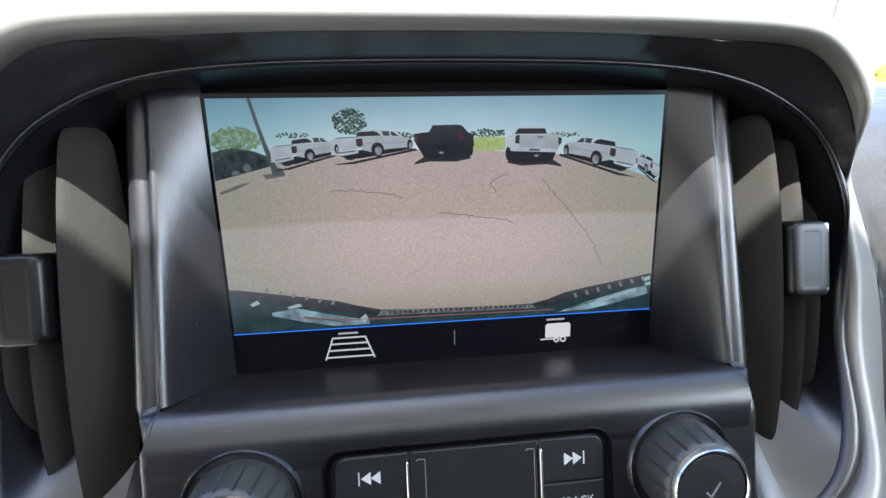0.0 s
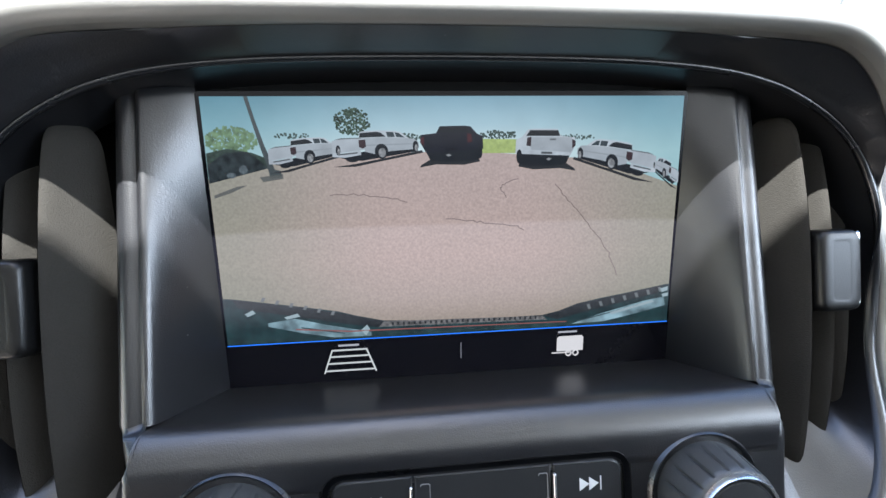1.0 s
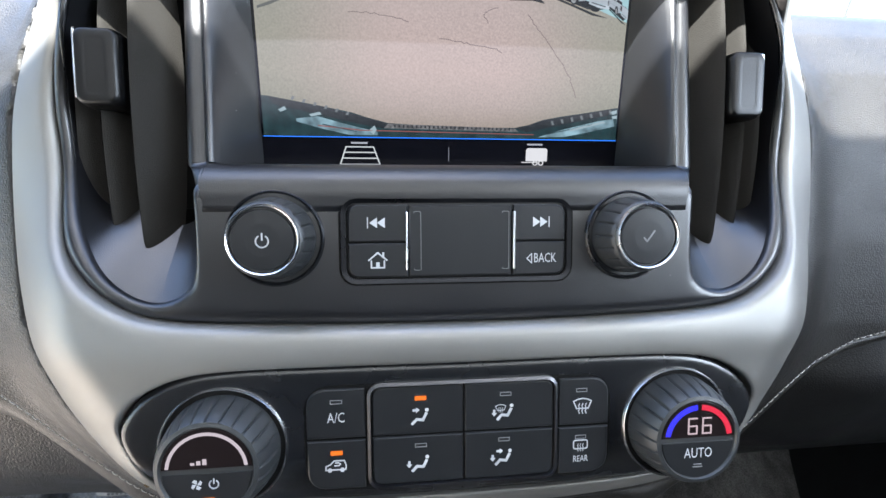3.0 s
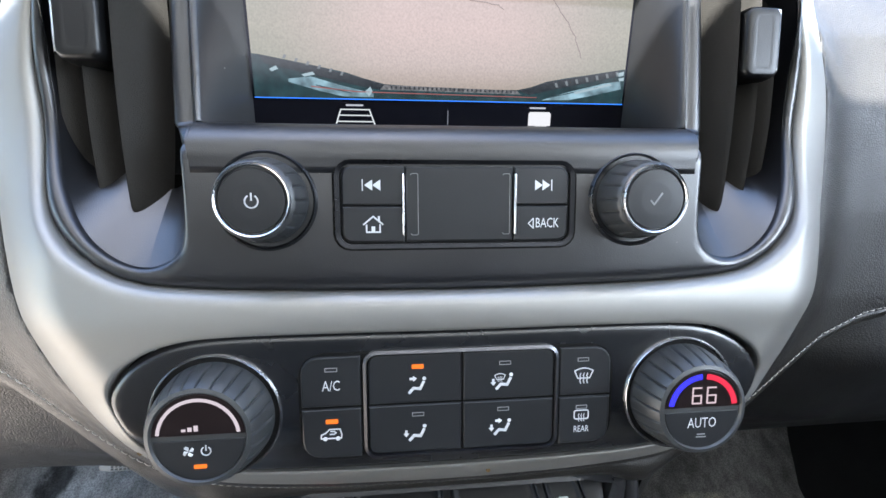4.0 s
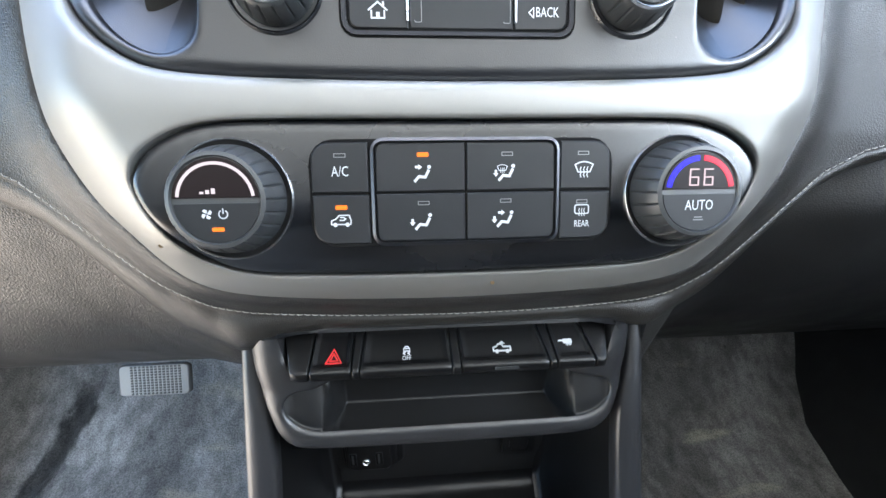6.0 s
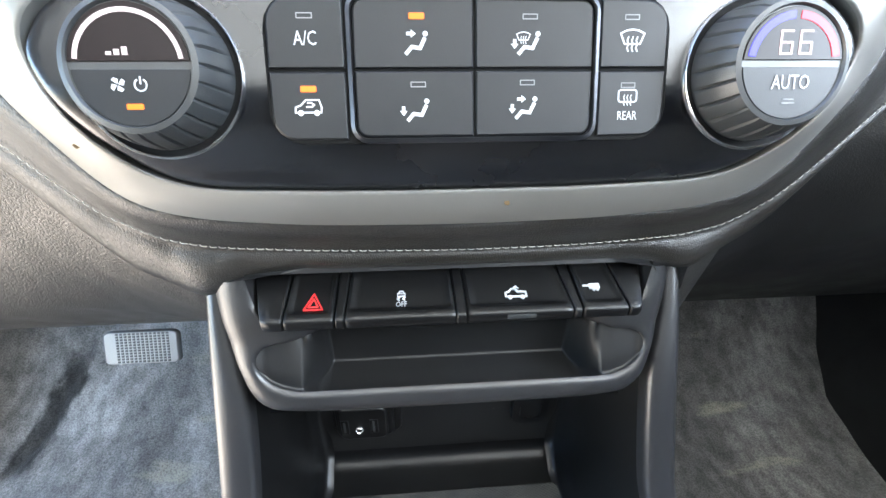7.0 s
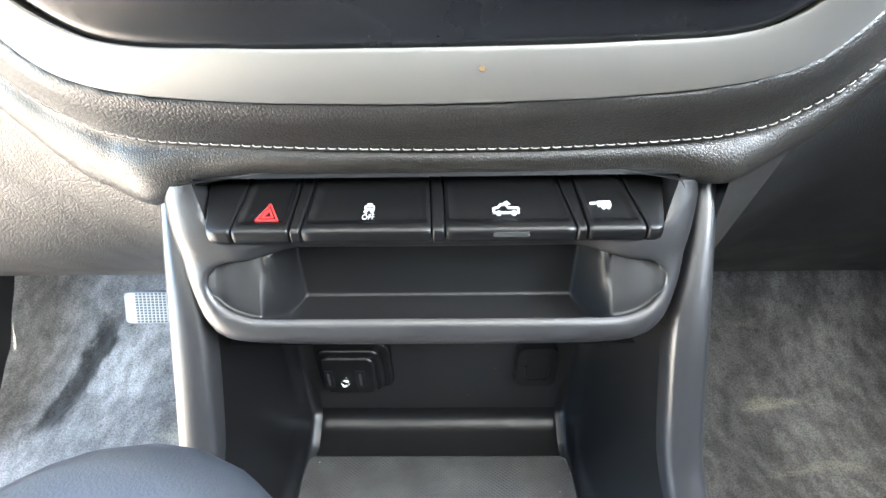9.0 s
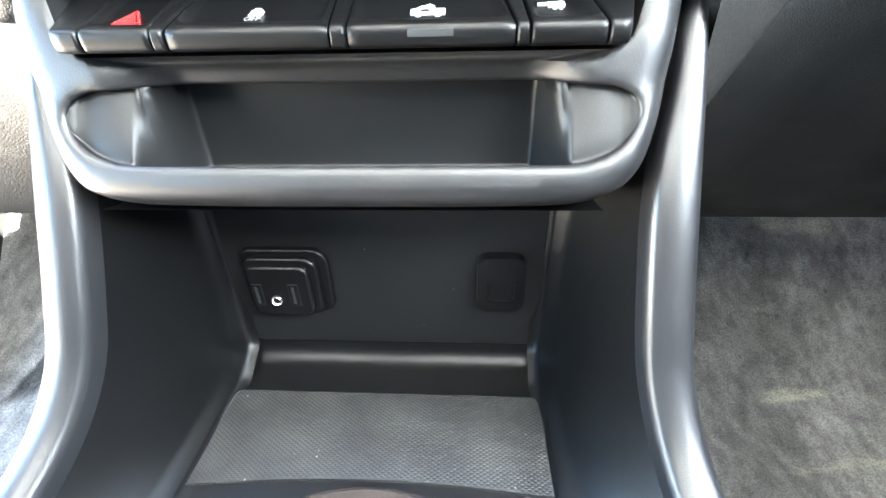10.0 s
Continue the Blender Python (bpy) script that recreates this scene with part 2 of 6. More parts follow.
def sheet(outer, holes, place, step, rings=()):
    """Verts and faces of a curved sheet inside outer, less its holes; place turns flat points into world ones.
    rings: (loop, offsets) adds even rows of points along a loop, where the skin bends most."""
    from mathutils.geometry import delaunay_2d_cdt
    lo, hi = outer.min(0), outer.max(0)
    gx, gy = np.meshgrid(np.arange(lo[0], hi[0], step), np.arange(lo[1], hi[1], step * 0.87))
    gx = gx + (np.arange(gx.shape[0])[:, None] % 2) * step / 2
    grid = np.c_[gx.ravel(), gy.ravel()]

    def within(p):
        ok = inside(outer, p)
        for h in holes:
            ok &= ~inside(h, p)
        return ok

    grid = grid[within(grid)]
    for loop in (outer, *holes):
        grid = grid[away(loop, grid) > step * 0.55]
    extra = []
    for loop, offsets in rings:
        grid = grid[away(loop, grid) > offsets[-1] + step * 0.5]
        e = np.roll(loop, -1, 0) - np.roll(loop, 1, 0)
        e /= np.linalg.norm(e, axis=1)[:, None]
        nrm = np.c_[-e[:, 1], e[:, 0]]
        test = loop + nrm * offsets[0]
        if within(test).mean() < 0.5:
            nrm = -nrm
        for o in offsets:
            p = loop + nrm * o
            p = p[within(p)]
            p = p[away(loop, p) > o * 0.93]
            for other in (outer, *holes):
                if other is not loop and len(p):
                    p = p[away(other, p) > 0.0026]
            for q in extra:
                if len(p) and q[1] is not loop:
                    p = p[np.sqrt(((p[:, None] - q[0][None]) ** 2).sum(2)).min(1) > 0.0012] if len(q[0]) else p
            extra.append((p, loop))
    for p, _ in extra:
        if len(p):
            grid = np.r_[grid, p]
    flat, edges = [], []
    for loop in (outer, *holes):
        n0, n = len(flat), len(loop)
        flat += [tuple(q) for q in loop]
        edges += [(n0 + i, n0 + (i + 1) % n) for i in range(n)]
    flat += [tuple(q) for q in grid]
    vs, _, fs, *_ = delaunay_2d_cdt([Vector(q) for q in flat], edges, [], 0, 1e-7)
    pts = np.array([tuple(q) for q in vs])
    mid = np.array([pts[list(f)].mean(0) for f in fs])
    good = within(mid)
    faces = []
    for f, ok in zip(fs, good):
        if ok:
            a, b, c = pts[f[0]], pts[f[1]], pts[f[2]]
            turn = (b[0] - a[0]) * (c[1] - a[1]) - (b[1] - a[1]) * (c[0] - a[0])
            faces.append(tuple(f) if turn > 0 else tuple(f[::-1]))
    return place(pts), faces


class Builder:
    """Collects verts and faces of one mesh."""

    def __init__(self):
        self.v, self.f = [], []

    def add(self, verts, faces):
        n = len(self.v)
        self.v += [tuple(map(float, q)) for q in verts]
        self.f += [tuple(int(i) + n for i in f) for f in faces]
        return self

    def loft(self, loops, closed=True, flip=False):
        """Quads between loops of equal length."""
        m = len(loops[0])
        verts = [q for lp in loops for q in lp]
        faces = []
        for k in range(len(loops) - 1):
            for i in range(m if closed else m - 1):
                j = (i + 1) % m
                q = (k * m + i, k * m + j, (k + 1) * m + j, (k + 1) * m + i)
                faces.append(q[::-1] if flip else q)
        return self.add(verts, faces)

    def cap(self, loop, flip=False):
        n = len(loop)
        return self.add(loop, [tuple(range(n))[::-1] if flip else tuple(range(n))])

    def plate(self, poly, z0, z1, place=None, ch=0.0004):
        """A flat slab of outline poly from z0 to z1 with a chamfered upper edge; place(u, v, w)."""
        place = place or stack
        p = np.array(poly, float)
        area = 0.5 * np.sum(p[:, 0] * np.roll(p[:, 1], -1) - np.roll(p[:, 0], -1) * p[:, 1])
        if area < 0:
            p = p[::-1]
        e = np.roll(p, -1, 0) - p
        e /= np.maximum(np.linalg.norm(e, axis=1), 1e-9)[:, None]
        nrm = np.c_[e[:, 1], -e[:, 0]]
        vn = nrm + np.roll(nrm, 1, 0)
        vn /= np.maximum(np.linalg.norm(vn, axis=1), 0.6)[:, None]
        loops = [(p, z0)]
        if ch > 0:
            loops += [(p, z1 - ch), (p - vn * ch * 0.4, z1 - ch * 0.3), (p - vn * ch, z1)]
        else:
            loops += [(p, z1)]
        rows = [place(q[:, 0], q[:, 1], np.full(len(q), z)) for q, z in loops]
        self.loft(rows)
        if ch > 0:
            ring = np.array(rows[-1])
            n = len(ring)
            return self.add([*ring, ring.mean(0)], [(i, (i + 1) % n, n) for i in range(n)])
        return self.cap(rows[-1])

    def lathe(self, profile, centre, place=None, n=64, ribs=0, depth=0.0, cap=True, inner=False):
        """Rings of (radius, height) about a centre of the stack; ribs cut grooves into rings marked with a third value."""
        place = place or stack
        a = np.linspace(0, 2 * math.pi, n, endpoint=False)
        rows = []
        for r, w, *rib in profile:
            rad = np.full(n, r)
            if rib and ribs:
                rad = r - depth * rib[0] * (np.cos(a * ribs) > 0.82)
            rows.append(place(centre[0] + rad * np.cos(a), centre[1] + rad * np.sin(a), np.full(n, w)))
        self.loft(rows, flip=inner)
        if cap:
            self.cap(rows[-1], flip=inner)
        return self

    def box(self, lo, hi, ch=0.0):
        (x0, y0, z0), (x1, y1, z1) = lo, hi
        bm = bmesh.new()
        bmesh.ops.create_cube(bm, size=1.0)
        for q in bm.verts:
            q.co = Vector(((x0 + x1) / 2 + q.co.x * (x1 - x0), (y0 + y1) / 2 + q.co.y * (y1 - y0), (z0 + z1) / 2 + q.co.z * (z1 - z0)))
        if ch:
            bmesh.ops.bevel(bm, geom=bm.edges[:], offset=ch, segments=3, profile=0.5, affect="EDGES")
        bm.verts.index_update()
        self.add([q.co for q in bm.verts], [[q.index for q in f.verts] for f in bm.faces])
        bm.free()
        return self

    def tube(self, path, radius, n=8):
        p = np.array(path, float)
        rad = np.broadcast_to(radius, len(p))
        loops = []
        for i in range(len(p)):
            d = p[min(i + 1, len(p) - 1)] - p[max(i - 1, 0)]
            d = d / np.linalg.norm(d)
            s = np.cross(d, (0.31, 0.2, 0.93))
            s /= np.linalg.norm(s)
            t = np.cross(d, s)
            a = np.linspace(0, 2 * math.pi, n, endpoint=False)
            loops.append(p[i] + rad[i] * (np.cos(a)[:, None] * s + np.sin(a)[:, None] * t))
        self.loft(loops)
        self.cap(loops[0], True)
        return self.cap(loops[-1])


def thing(name, at, label, category, group="", kind=""):
    ob = new(name)
    ob.empty_display_size = 0.02
    ob.location = at
    return tagged(ob, label, category, group, kind)


def part(name, b, material, parent=None, label="", smooth=True, edge=None):
    """Links what b holds as one mesh, a part of parent or of its own; edge: degrees past which an edge stays sharp."""
    me = b if isinstance(b, bpy.types.Mesh) else mesh_of(name, b.v, b.f, smooth)
    me.materials.append(material)
    if edge and smooth:
        me.set_sharp_from_angle(angle=radians(edge))
    ob = new(name, me)
    if parent:
        ob.parent = parent
        ob.matrix_parent_inverse = Matrix() if parent.data else Matrix.Translation(-parent.location)
    if label:
        ob["label"] = label
    return ob


def rrect(u0, v0, u1, v1, r, n=5):
    """A rectangle with rounded corners; r: one radius or four (bottom left, bottom right, top right, top left)."""
    rs = r if isinstance(r, (tuple, list)) else (r,) * 4
    out = []
    for (cx, cy, sx, sy, a0), k in zip(((u0, v0, 1, 1, 180), (u1, v0, -1, 1, 270), (u1, v1, -1, -1, 0), (u0, v1, 1, -1, 90)), rs):
        for a in np.linspace(a0, a0 + 90, n if k > 0 else 1):
            out.append((cx + sx * k + k * math.cos(radians(a)), cy + sy * k + k * math.sin(radians(a))))
    return np.array(out)


def lettering(text, size, u, v, w, material, parent, place=None, name="lettering", squeeze=0.8):
    """Raised print in the built-in font, centred at (u, v)."""
    place = place or stack
    cu = bpy.data.curves.new(name, "FONT")
    cu.body, cu.size, cu.align_x, cu.align_y = text, size, "CENTER", "CENTER"
    cu.resolution_u = 2
    ob = bpy.data.objects.new(name, cu)
    scene.collection.objects.link(ob)
    dg = bpy.context.evaluated_depsgraph_get()
    me = bpy.data.meshes.new_from_object(ob.evaluated_get(dg))
    bpy.data.objects.remove(ob)
    c = np.array([tuple(q.co) for q in me.vertices])
    world_c = place(u + c[:, 0] * squeeze, v + c[:, 1], np.full(len(c), w))
    for q, k in zip(me.vertices, world_c):
        q.co = k
    return part(name, me, material, parent, smooth=False)


def stroke(b, pts, width, w0, w1, place=None):
    """A bent line of constant width as thin slabs."""
    p = np.array(pts, float)
    for a, c in zip(p[:-1], p[1:]):
        d = (c - a) / max(np.linalg.norm(c - a), 1e-9)
        s = np.array([-d[1], d[0]]) * width / 2
        e = d * width * 0.3
        b.plate([a - s - e, c - s + e, c + s + e, a + s - e], w0, w1, place, 0)
    return b


def arc(c, r, a0, a1, n=16):
    a = np.radians(np.linspace(a0, a1, n))
    return np.c_[c[0] + r * np.cos(a), c[1] + r * np.sin(a)]


def ring_piece(c, r0, r1, a0, a1, n=20):
    return np.r_[arc(c, r1, a0, a1, n), arc(c, r0, a1, a0, n)]


# ---- outlines of the centre stack, right halves in mm ----
BEZEL_OUT = mirrored([(0, -48.6), (40, -48), (66, -47), (100, -44), (121, -39), (136, -30), (152, -14), (167, 4), (178, 24), (184.5, 42),
                      (187.5, 65), (188, 93), (187, 121), (185, 145), (182, 168), (178, 192), (174, 212), (169, 229), (160, 243),
                      (146, 252), (125, 257), (90, 260), (45, 261), (0, 261)])
BEZEL_TOP = mirrored([(0, 50.5), (50, 51), (95, 52.5), (122, 55.5), (137, 62), (148.5, 71.5), (157, 83), (161.5, 97), (165, 120), (167, 140),
                      (167, 160), (164.5, 181), (158.5, 202), (152.5, 214), (146.5, 222), (137, 229), (126, 233), (110, 234.9), (85, 235.9), (60, 236.4), (0, 236.6)])
BEZEL_LOW = mirrored([(0, -34), (40, -33.8), (60, -33.3), (90, -32), (107, -28), (119, -19.5), (128, -8), (134.5, 4), (135.8, 12), (132, 20),
                      (125, 26.5), (112, 32.5), (93, 35.2), (50, 35.5), (0, 35.3)])
RECESS = mirrored([(0, 113), (60, 113), (92, 113), (100, 112), (103.6, 106), (103.4, 95), (103.2, 85), (104.8, 73), (110, 65.0), (120, 61.8), (131, 65.4),
                   (141.6, 74.8), (149.8, 88.5), (155.4, 102.5), (159, 119), (160.8, 140), (161.2, 160), (160, 180), (158, 192), (153.5, 202.5),
                   (146, 211.5), (134, 219.5), (119, 226.0), (97, 230.8), (60, 233.6), (0, 234.4)], 0.0025)


def hooded(loop, narrow):
    """The upper part of a loop, drawn in where the hood stands out towards the seats."""
    h = smoothstep((loop[:, 1] - 0.132) / 0.08)
    return np.c_[loop[:, 0] * (1 - narrow * h), loop[:, 1] - 0.0038 * h]


BEZEL_OUT, BEZEL_TOP, RECESS = hooded(BEZEL_OUT, 0.041), hooded(BEZEL_TOP, 0.066), hooded(RECESS, 0.066)


def fall(p):
    """How far the stack's skin lies behind its plane: tucked in below, swept back at the upper sides and the hood."""
    u, v = np.abs(p[:, 0]), p[:, 1]
    low = 0.017 * smoothstep((0.002 - v) / 0.036) ** 1.2
    side = 0.02 * smoothstep((u - 0.115) / 0.05) * smoothstep((v - 0.05) / 0.08) * (1 - 0.5 * smoothstep((v - 0.175) / 0.035))
    top = 0.004 * smoothstep((v - 0.125) / 0.09)
    return -(low + side + top * (1 - side / 0.026)) + 0.0115 * smoothstep((v - 0.130) / 0.08)


def rounding(d, r):
    k = np.clip(1 - d / r, 0, 1)
    return r * (1 - np.sqrt(1 - k * k))


def bezel_skin(p):
    d = away(BEZEL_OUT, p)
    reach = 0.018 + 0.022 * smoothstep((p[:, 1] + 0.028) / 0.04) * (1 - smoothstep((p[:, 1] - 0.17) / 0.06))
    prof = 1 - np.clip(1 - d / reach, 0, 1) ** 1.7
    w_in = fall(p) + 0.0018 * np.exp(-((p[:, 1] - 0.042) / 0.011) ** 2)
    w = -0.03 + (w_in + 0.03) * prof
    w -= rounding(away(BEZEL_TOP, p), 0.0045) + rounding(away(BEZEL_LOW, p), 0.0016) * 0.6
    return w


# ---- centre stack: satin silver surround ----
bezel = thing("center_stack_bezel", tuple(stack(0, -0.048, -0.03)), "satin silver surround of the dashboard's centre stack", "dashboard trim")
b = Builder()
b.add(*sheet(BEZEL_OUT, [BEZEL_TOP, BEZEL_LOW], lambda p: stack(p[:, 0], p[:, 1], bezel_skin(p)), 0.003,
             [(BEZEL_OUT, (0.0003, 0.0009, 0.0018, 0.0032, 0.0052, 0.008, 0.012, 0.0165)), (BEZEL_TOP, (0.0003, 0.0009, 0.0018, 0.003, 0.0047)), (BEZEL_LOW, (0.0004, 0.0009, 0.0018))]))
for loop, depth, flip, drift in ((BEZEL_OUT, 0.014, True, 0.0), (BEZEL_TOP, 0.012, False, 0.0), (BEZEL_LOW, 0.008, False, 0.0)):
    w = bezel_skin(loop)
    b.loft([stack(loop[:, 0], loop[:, 1], w), stack(loop[:, 0], loop[:, 1], w - depth)], flip=flip)
part("surround", b, SILVER, bezel, edge=40)
for u, v in ((0.017, -0.0395), (-0.131, -0.0165)):
    b = Builder()
    pts = [(u + r * math.cos(a), v + 1.3 * r * math.sin(a)) for a, r in zip(np.linspace(0, 6, 9), np.random.uniform(0.0006, 0.0013, 9))]
    base = float(bezel_skin(np.array([(u, v)]))[0])
    b.plate(pts, base - 0.0004, base + 0.0002, ch=0)
    part("stain", b, RUST, bezel, "small rust-brown stain", smooth=False)

# black cowl behind the hood
b = Builder()
sel = BEZEL_OUT[BEZEL_OUT[:, 1] > 0.08]
k0 = int(np.argmax(np.linalg.norm(np.roll(sel, -1, 0) - sel, axis=1)))
sel = np.roll(sel, -(k0 + 1), 0)
w = bezel_skin(sel)
a0 = stack(sel[:, 0] * 0.992, sel[:, 1] - 0.001, w - 0.012)
rows = [a0]
for k in (0.3, 0.6, 1.0):
    q = a0.copy()
    q[:, 1] += 0.2 * k
    q[:, 0] *= 1 - 0.05 * k
    q[:, 2] = np.minimum(q[:, 2], q[:, 2] - (q[:, 2] - 0.85) * 0.75 * k ** 1.6)
    rows.append(q)
b.loft(rows, closed=False, flip=True)
part("cowl", b, PAD, bezel, "black grained cowl behind the hood")

# ---- infotainment unit ----
radio = thing("infotainment_unit", tuple(stack(0, 0.05, -0.02)), "black infotainment unit with colour screen showing a rear camera view", "car stereo")
INNER = BEZEL_TOP * np.array([0.998, 1.0])
INNER = INNER + (np.array([0, 0.147]) - INNER) * 0.002


def face_skin(p):
    u, v = np.abs(p[:, 0]), p[:, 1]
    w = fall(p) - 0.0035
    w = w - rounding(away(INNER, p), 0.006) * 0.7
    d = away(RECESS, p)
    edge = (v < 0.116) & (u < 0.1035)
    big = rounding(np.clip(0.113 - v, 0, 1), 0.011)
    w = w - np.where(edge, big, 0)
    di = away(INNER, p)
    hood = smoothstep((v - 0.14) / 0.05)
    share = d / np.maximum(d + di, 1e-6)
    w = w * (1 - hood) + hood * (w * share + (-0.0170) * (1 - share))
    lip = 0.0030 * np.exp(-((d - 0.0012) / 0.0016) ** 2) * smoothstep((v - 0.17) / 0.03)
    pod = rounding(d, 0.0046) * (1 - smoothstep((v - 0.15) / 0.03)) * smoothstep((u - 0.102) / 0.004) * 0.85
    return w + lip - pod


b = Builder()
b.add(*sheet(INNER, [RECESS], lambda p: stack(p[:, 0], p[:, 1], face_skin(p)), 0.0028,
             [(RECESS, (0.0004, 0.0012, 0.0022, 0.0035, 0.0052, 0.0075, 0.0105)), (INNER, (0.0004, 0.0012, 0.0025, 0.0045, 0.0063))]))
w = face_skin(INNER)
b.loft([stack(INNER[:, 0], INNER[:, 1], w), stack(INNER[:, 0], INNER[:, 1], w - 0.012)], flip=True)
# walls of the recess: shelf, pods and the underside of the hood
w = face_skin(RECESS)
u, v = RECESS[:, 0], RECESS[:, 1]
pod = smoothstep((0.108 - v) / 0.04) * (np.abs(u) > 0.1)
shelf = (v > 0.104) & (v < 0.1135) & (np.abs(u) < 0.1025)
top = smoothstep((v - 0.15) / 0.06)
rows = [stack(u, v, w)]
for k in (0.35, 0.7, 1.0):
    rows.append(stack(u * (1 - 0.012 * k * (1 - pod)) - np.sign(u) * 0.004 * pod * k * np.sign(np.abs(u) - 0.12),
                      v + pod * 0.030 * k + shelf * 0.0045 * k - top * 0.002 * k,
                      w - k * (0.036 - 0.016 * top + 0.009 * shelf - 0.013 * pod)))
b.loft(rows)
back = rows[-1]
part("housing", b, BEZEL, radio, edge=50)
# rounded bead along the hooded edge of the recess
sel = RECESS[RECESS[:, 1] > 0.118]
k0 = int(np.argmax(np.linalg.norm(np.roll(sel, -1, 0) - sel, axis=1)))
sel = np.roll(sel, -(k0 + 1), 0)
bead = stack(sel[:, 0], sel[:, 1], face_skin(sel) + 0.0006)
part("recess_bead", Builder().tube(bead, 0.0001 + 0.0013 * smoothstep((sel[:, 1] - 0.15) / 0.03), 8), BLACK, radio, "rounded black edge of the recess")
b = Builder()
bw = RECESS * np.array([1.02, 1.0])
lo, hi = bw.min(0), bw.max(0)
b.add([tuple(stack(x, y, -0.052)) for x, y in ((lo[0], lo[1]), (hi[0], lo[1]), (hi[0], hi[1]), (lo[0], hi[1]))], [(0, 1, 2, 3)])
part("backing", b, DARK, radio, smooth=False)
part("screen_brow", Builder().plate(rrect(-0.108, 0.2225, 0.108, 0.2350, 0.002), -0.05, -0.0318, ch=0.0006), DARK, radio, "black strip over the screen", smooth=False)

# frame round the screen: shelf at its foot and two leaning cheeks
SCREEN_FOOT, SCREEN_HEAD = np.array([0, 0.187, 0.783]), np.array([0, 0.2085, 0.8885])
SCREEN_UP = (SCREEN_HEAD - SCREEN_FOOT) / np.linalg.norm(SCREEN_HEAD - SCREEN_FOOT)
SCREEN_OUT = np.cross(RIGHT, SCREEN_UP)


def screen(s, q, w=0.0):
    s, q, w = np.broadcast_arrays(np.asarray(s, float), np.asarray(q, float), np.asarray(w, float))
    return SCREEN_FOOT + s[..., None] * RIGHT + q[..., None] * SCREEN_UP + w[..., None] * SCREEN_OUT


CHEEK_FOOT = np.array([(0.0884, 0.1868, 0.7832), (0.0915, 0.1775, 0.7868), (0.0945, 0.1680, 0.7906), (0.0968, 0.1605, 0.7938), (0.0981, 0.1572, 0.7952), (0.0990, 0.1557, 0.7960),
                       (0.1000, 0.1553, 0.7962), (0.1009, 0.1560, 0.7960), (0.1016, 0.1574, 0.7955), (0.1026, 0.1578, 0.7953), (0.1040, 0.1571, 0.7952), (0.1060, 0.1566, 0.7950),
                       (0.1080, 0.1570, 0.7948), (0.1096, 0.1584, 0.7945), (0.1104, 0.1610, 0.7940), (0.1108, 0.1700, 0.7935), (0.1112, 0.2000, 0.7930)])
CHEEK_HEAD = np.array([(0.0886, 0.2093, 0.8896), (0.0925, 0.2072, 0.8893), (0.0965, 0.2056, 0.8890), (0.1000, 0.2042, 0.8886), (0.1022, 0.2034, 0.8883), (0.1034, 0.2031, 0.8882),
                       (0.1043, 0.2032, 0.8881), (0.1051, 0.2040, 0.8880), (0.1057, 0.2052, 0.8878), (0.1065, 0.2056, 0.8877), (0.1078, 0.2050, 0.8875), (0.1096, 0.2046, 0.8872),
                       (0.1114, 0.2050, 0.8868), (0.1130, 0.2064, 0.8864), (0.1140, 0.2090, 0.8860), (0.1146, 0.2180, 0.8855), (0.1150, 0.2400, 0.8850)])
SHELF = ((0.187, 0.7830, 0.0886), (0.1775, 0.7868, 0.0915), (0.168, 0.7906, 0.0945), (0.1605, 0.7936, 0.0968), (0.1565, 0.7950, 0.0990), (0.1545, 0.7956, 0.1008), (0.1525, 0.7956, 0.1018),
                   (0.1505, 0.7949, 0.1023), (0.1484, 0.7938, 0.1026), (0.1465, 0.7925, 0.1026), (0.1448, 0.7909, 0.1024), (0.1436, 0.7891, 0.1020), (0.1427, 0.7872, 0.1016), (0.1421, 0.7850, 0.1013),
                   (0.1414, 0.7825, 0.1012), (0.1406, 0.7800, 0.1012), (0.1416, 0.7790, 0.1010))
for side in (-1, 1):
    flip = np.array([side, 1, 1])
    rows = [CHEEK_FOOT * (1 - k) + CHEEK_HEAD * k for k in np.linspace(0, 0.985, 14)]
    for dy, dz in ((0.0004, 0.0010), (0.0016, 0.0020), (0.0040, 0.0024), (0.0200, 0.0024)):
        rows.append(CHEEK_HEAD + np.array([0, dy, dz]))
    b = Builder().loft([r * flip for r in rows], closed=False, flip=side < 0)
    # the foot flares into the end of the shelf
    m = len(CHEEK_FOOT) - 6
    k = np.linspace(0, 1, m) ** 1.4
    low_end = np.c_[0.1005 + 0.0045 * k, np.interp(k, (0, 0.5, 0.75, 1), (0.1421, 0.146, 0.158, 0.2)), 0.7850 - 0.003 * k]
    rows = []
    for q in np.linspace(0, 1, 14):
        r = CHEEK_FOOT[6:] * (1 - q) + low_end * q
        y = r[0, 1]
        r[:, 2] += (np.interp(y, [p[0] for p in SHELF][::-1], [p[1] for p in SHELF][::-1]) + 0.0002 * math.sin(math.pi * q) - r[0, 2]) * (1 - 0.5 * k) * min(1, 4 * q)
        rows.append(r)
    b.loft([r * flip for r in rows], closed=False, flip=side > 0)
    part("screen_cheek", b, BEZEL, radio, edge=60)
shelf_rows = []
for y, z, half in SHELF:
    xs = np.linspace(-1, 1, 33) * (half - 0.0012 * (y < 0.155))
    shelf_rows.append(np.c_[xs, np.full(33, y), np.full(33, z)])
part("shelf", Builder().loft(shelf_rows[::-1], closed=False), BEZEL, radio)

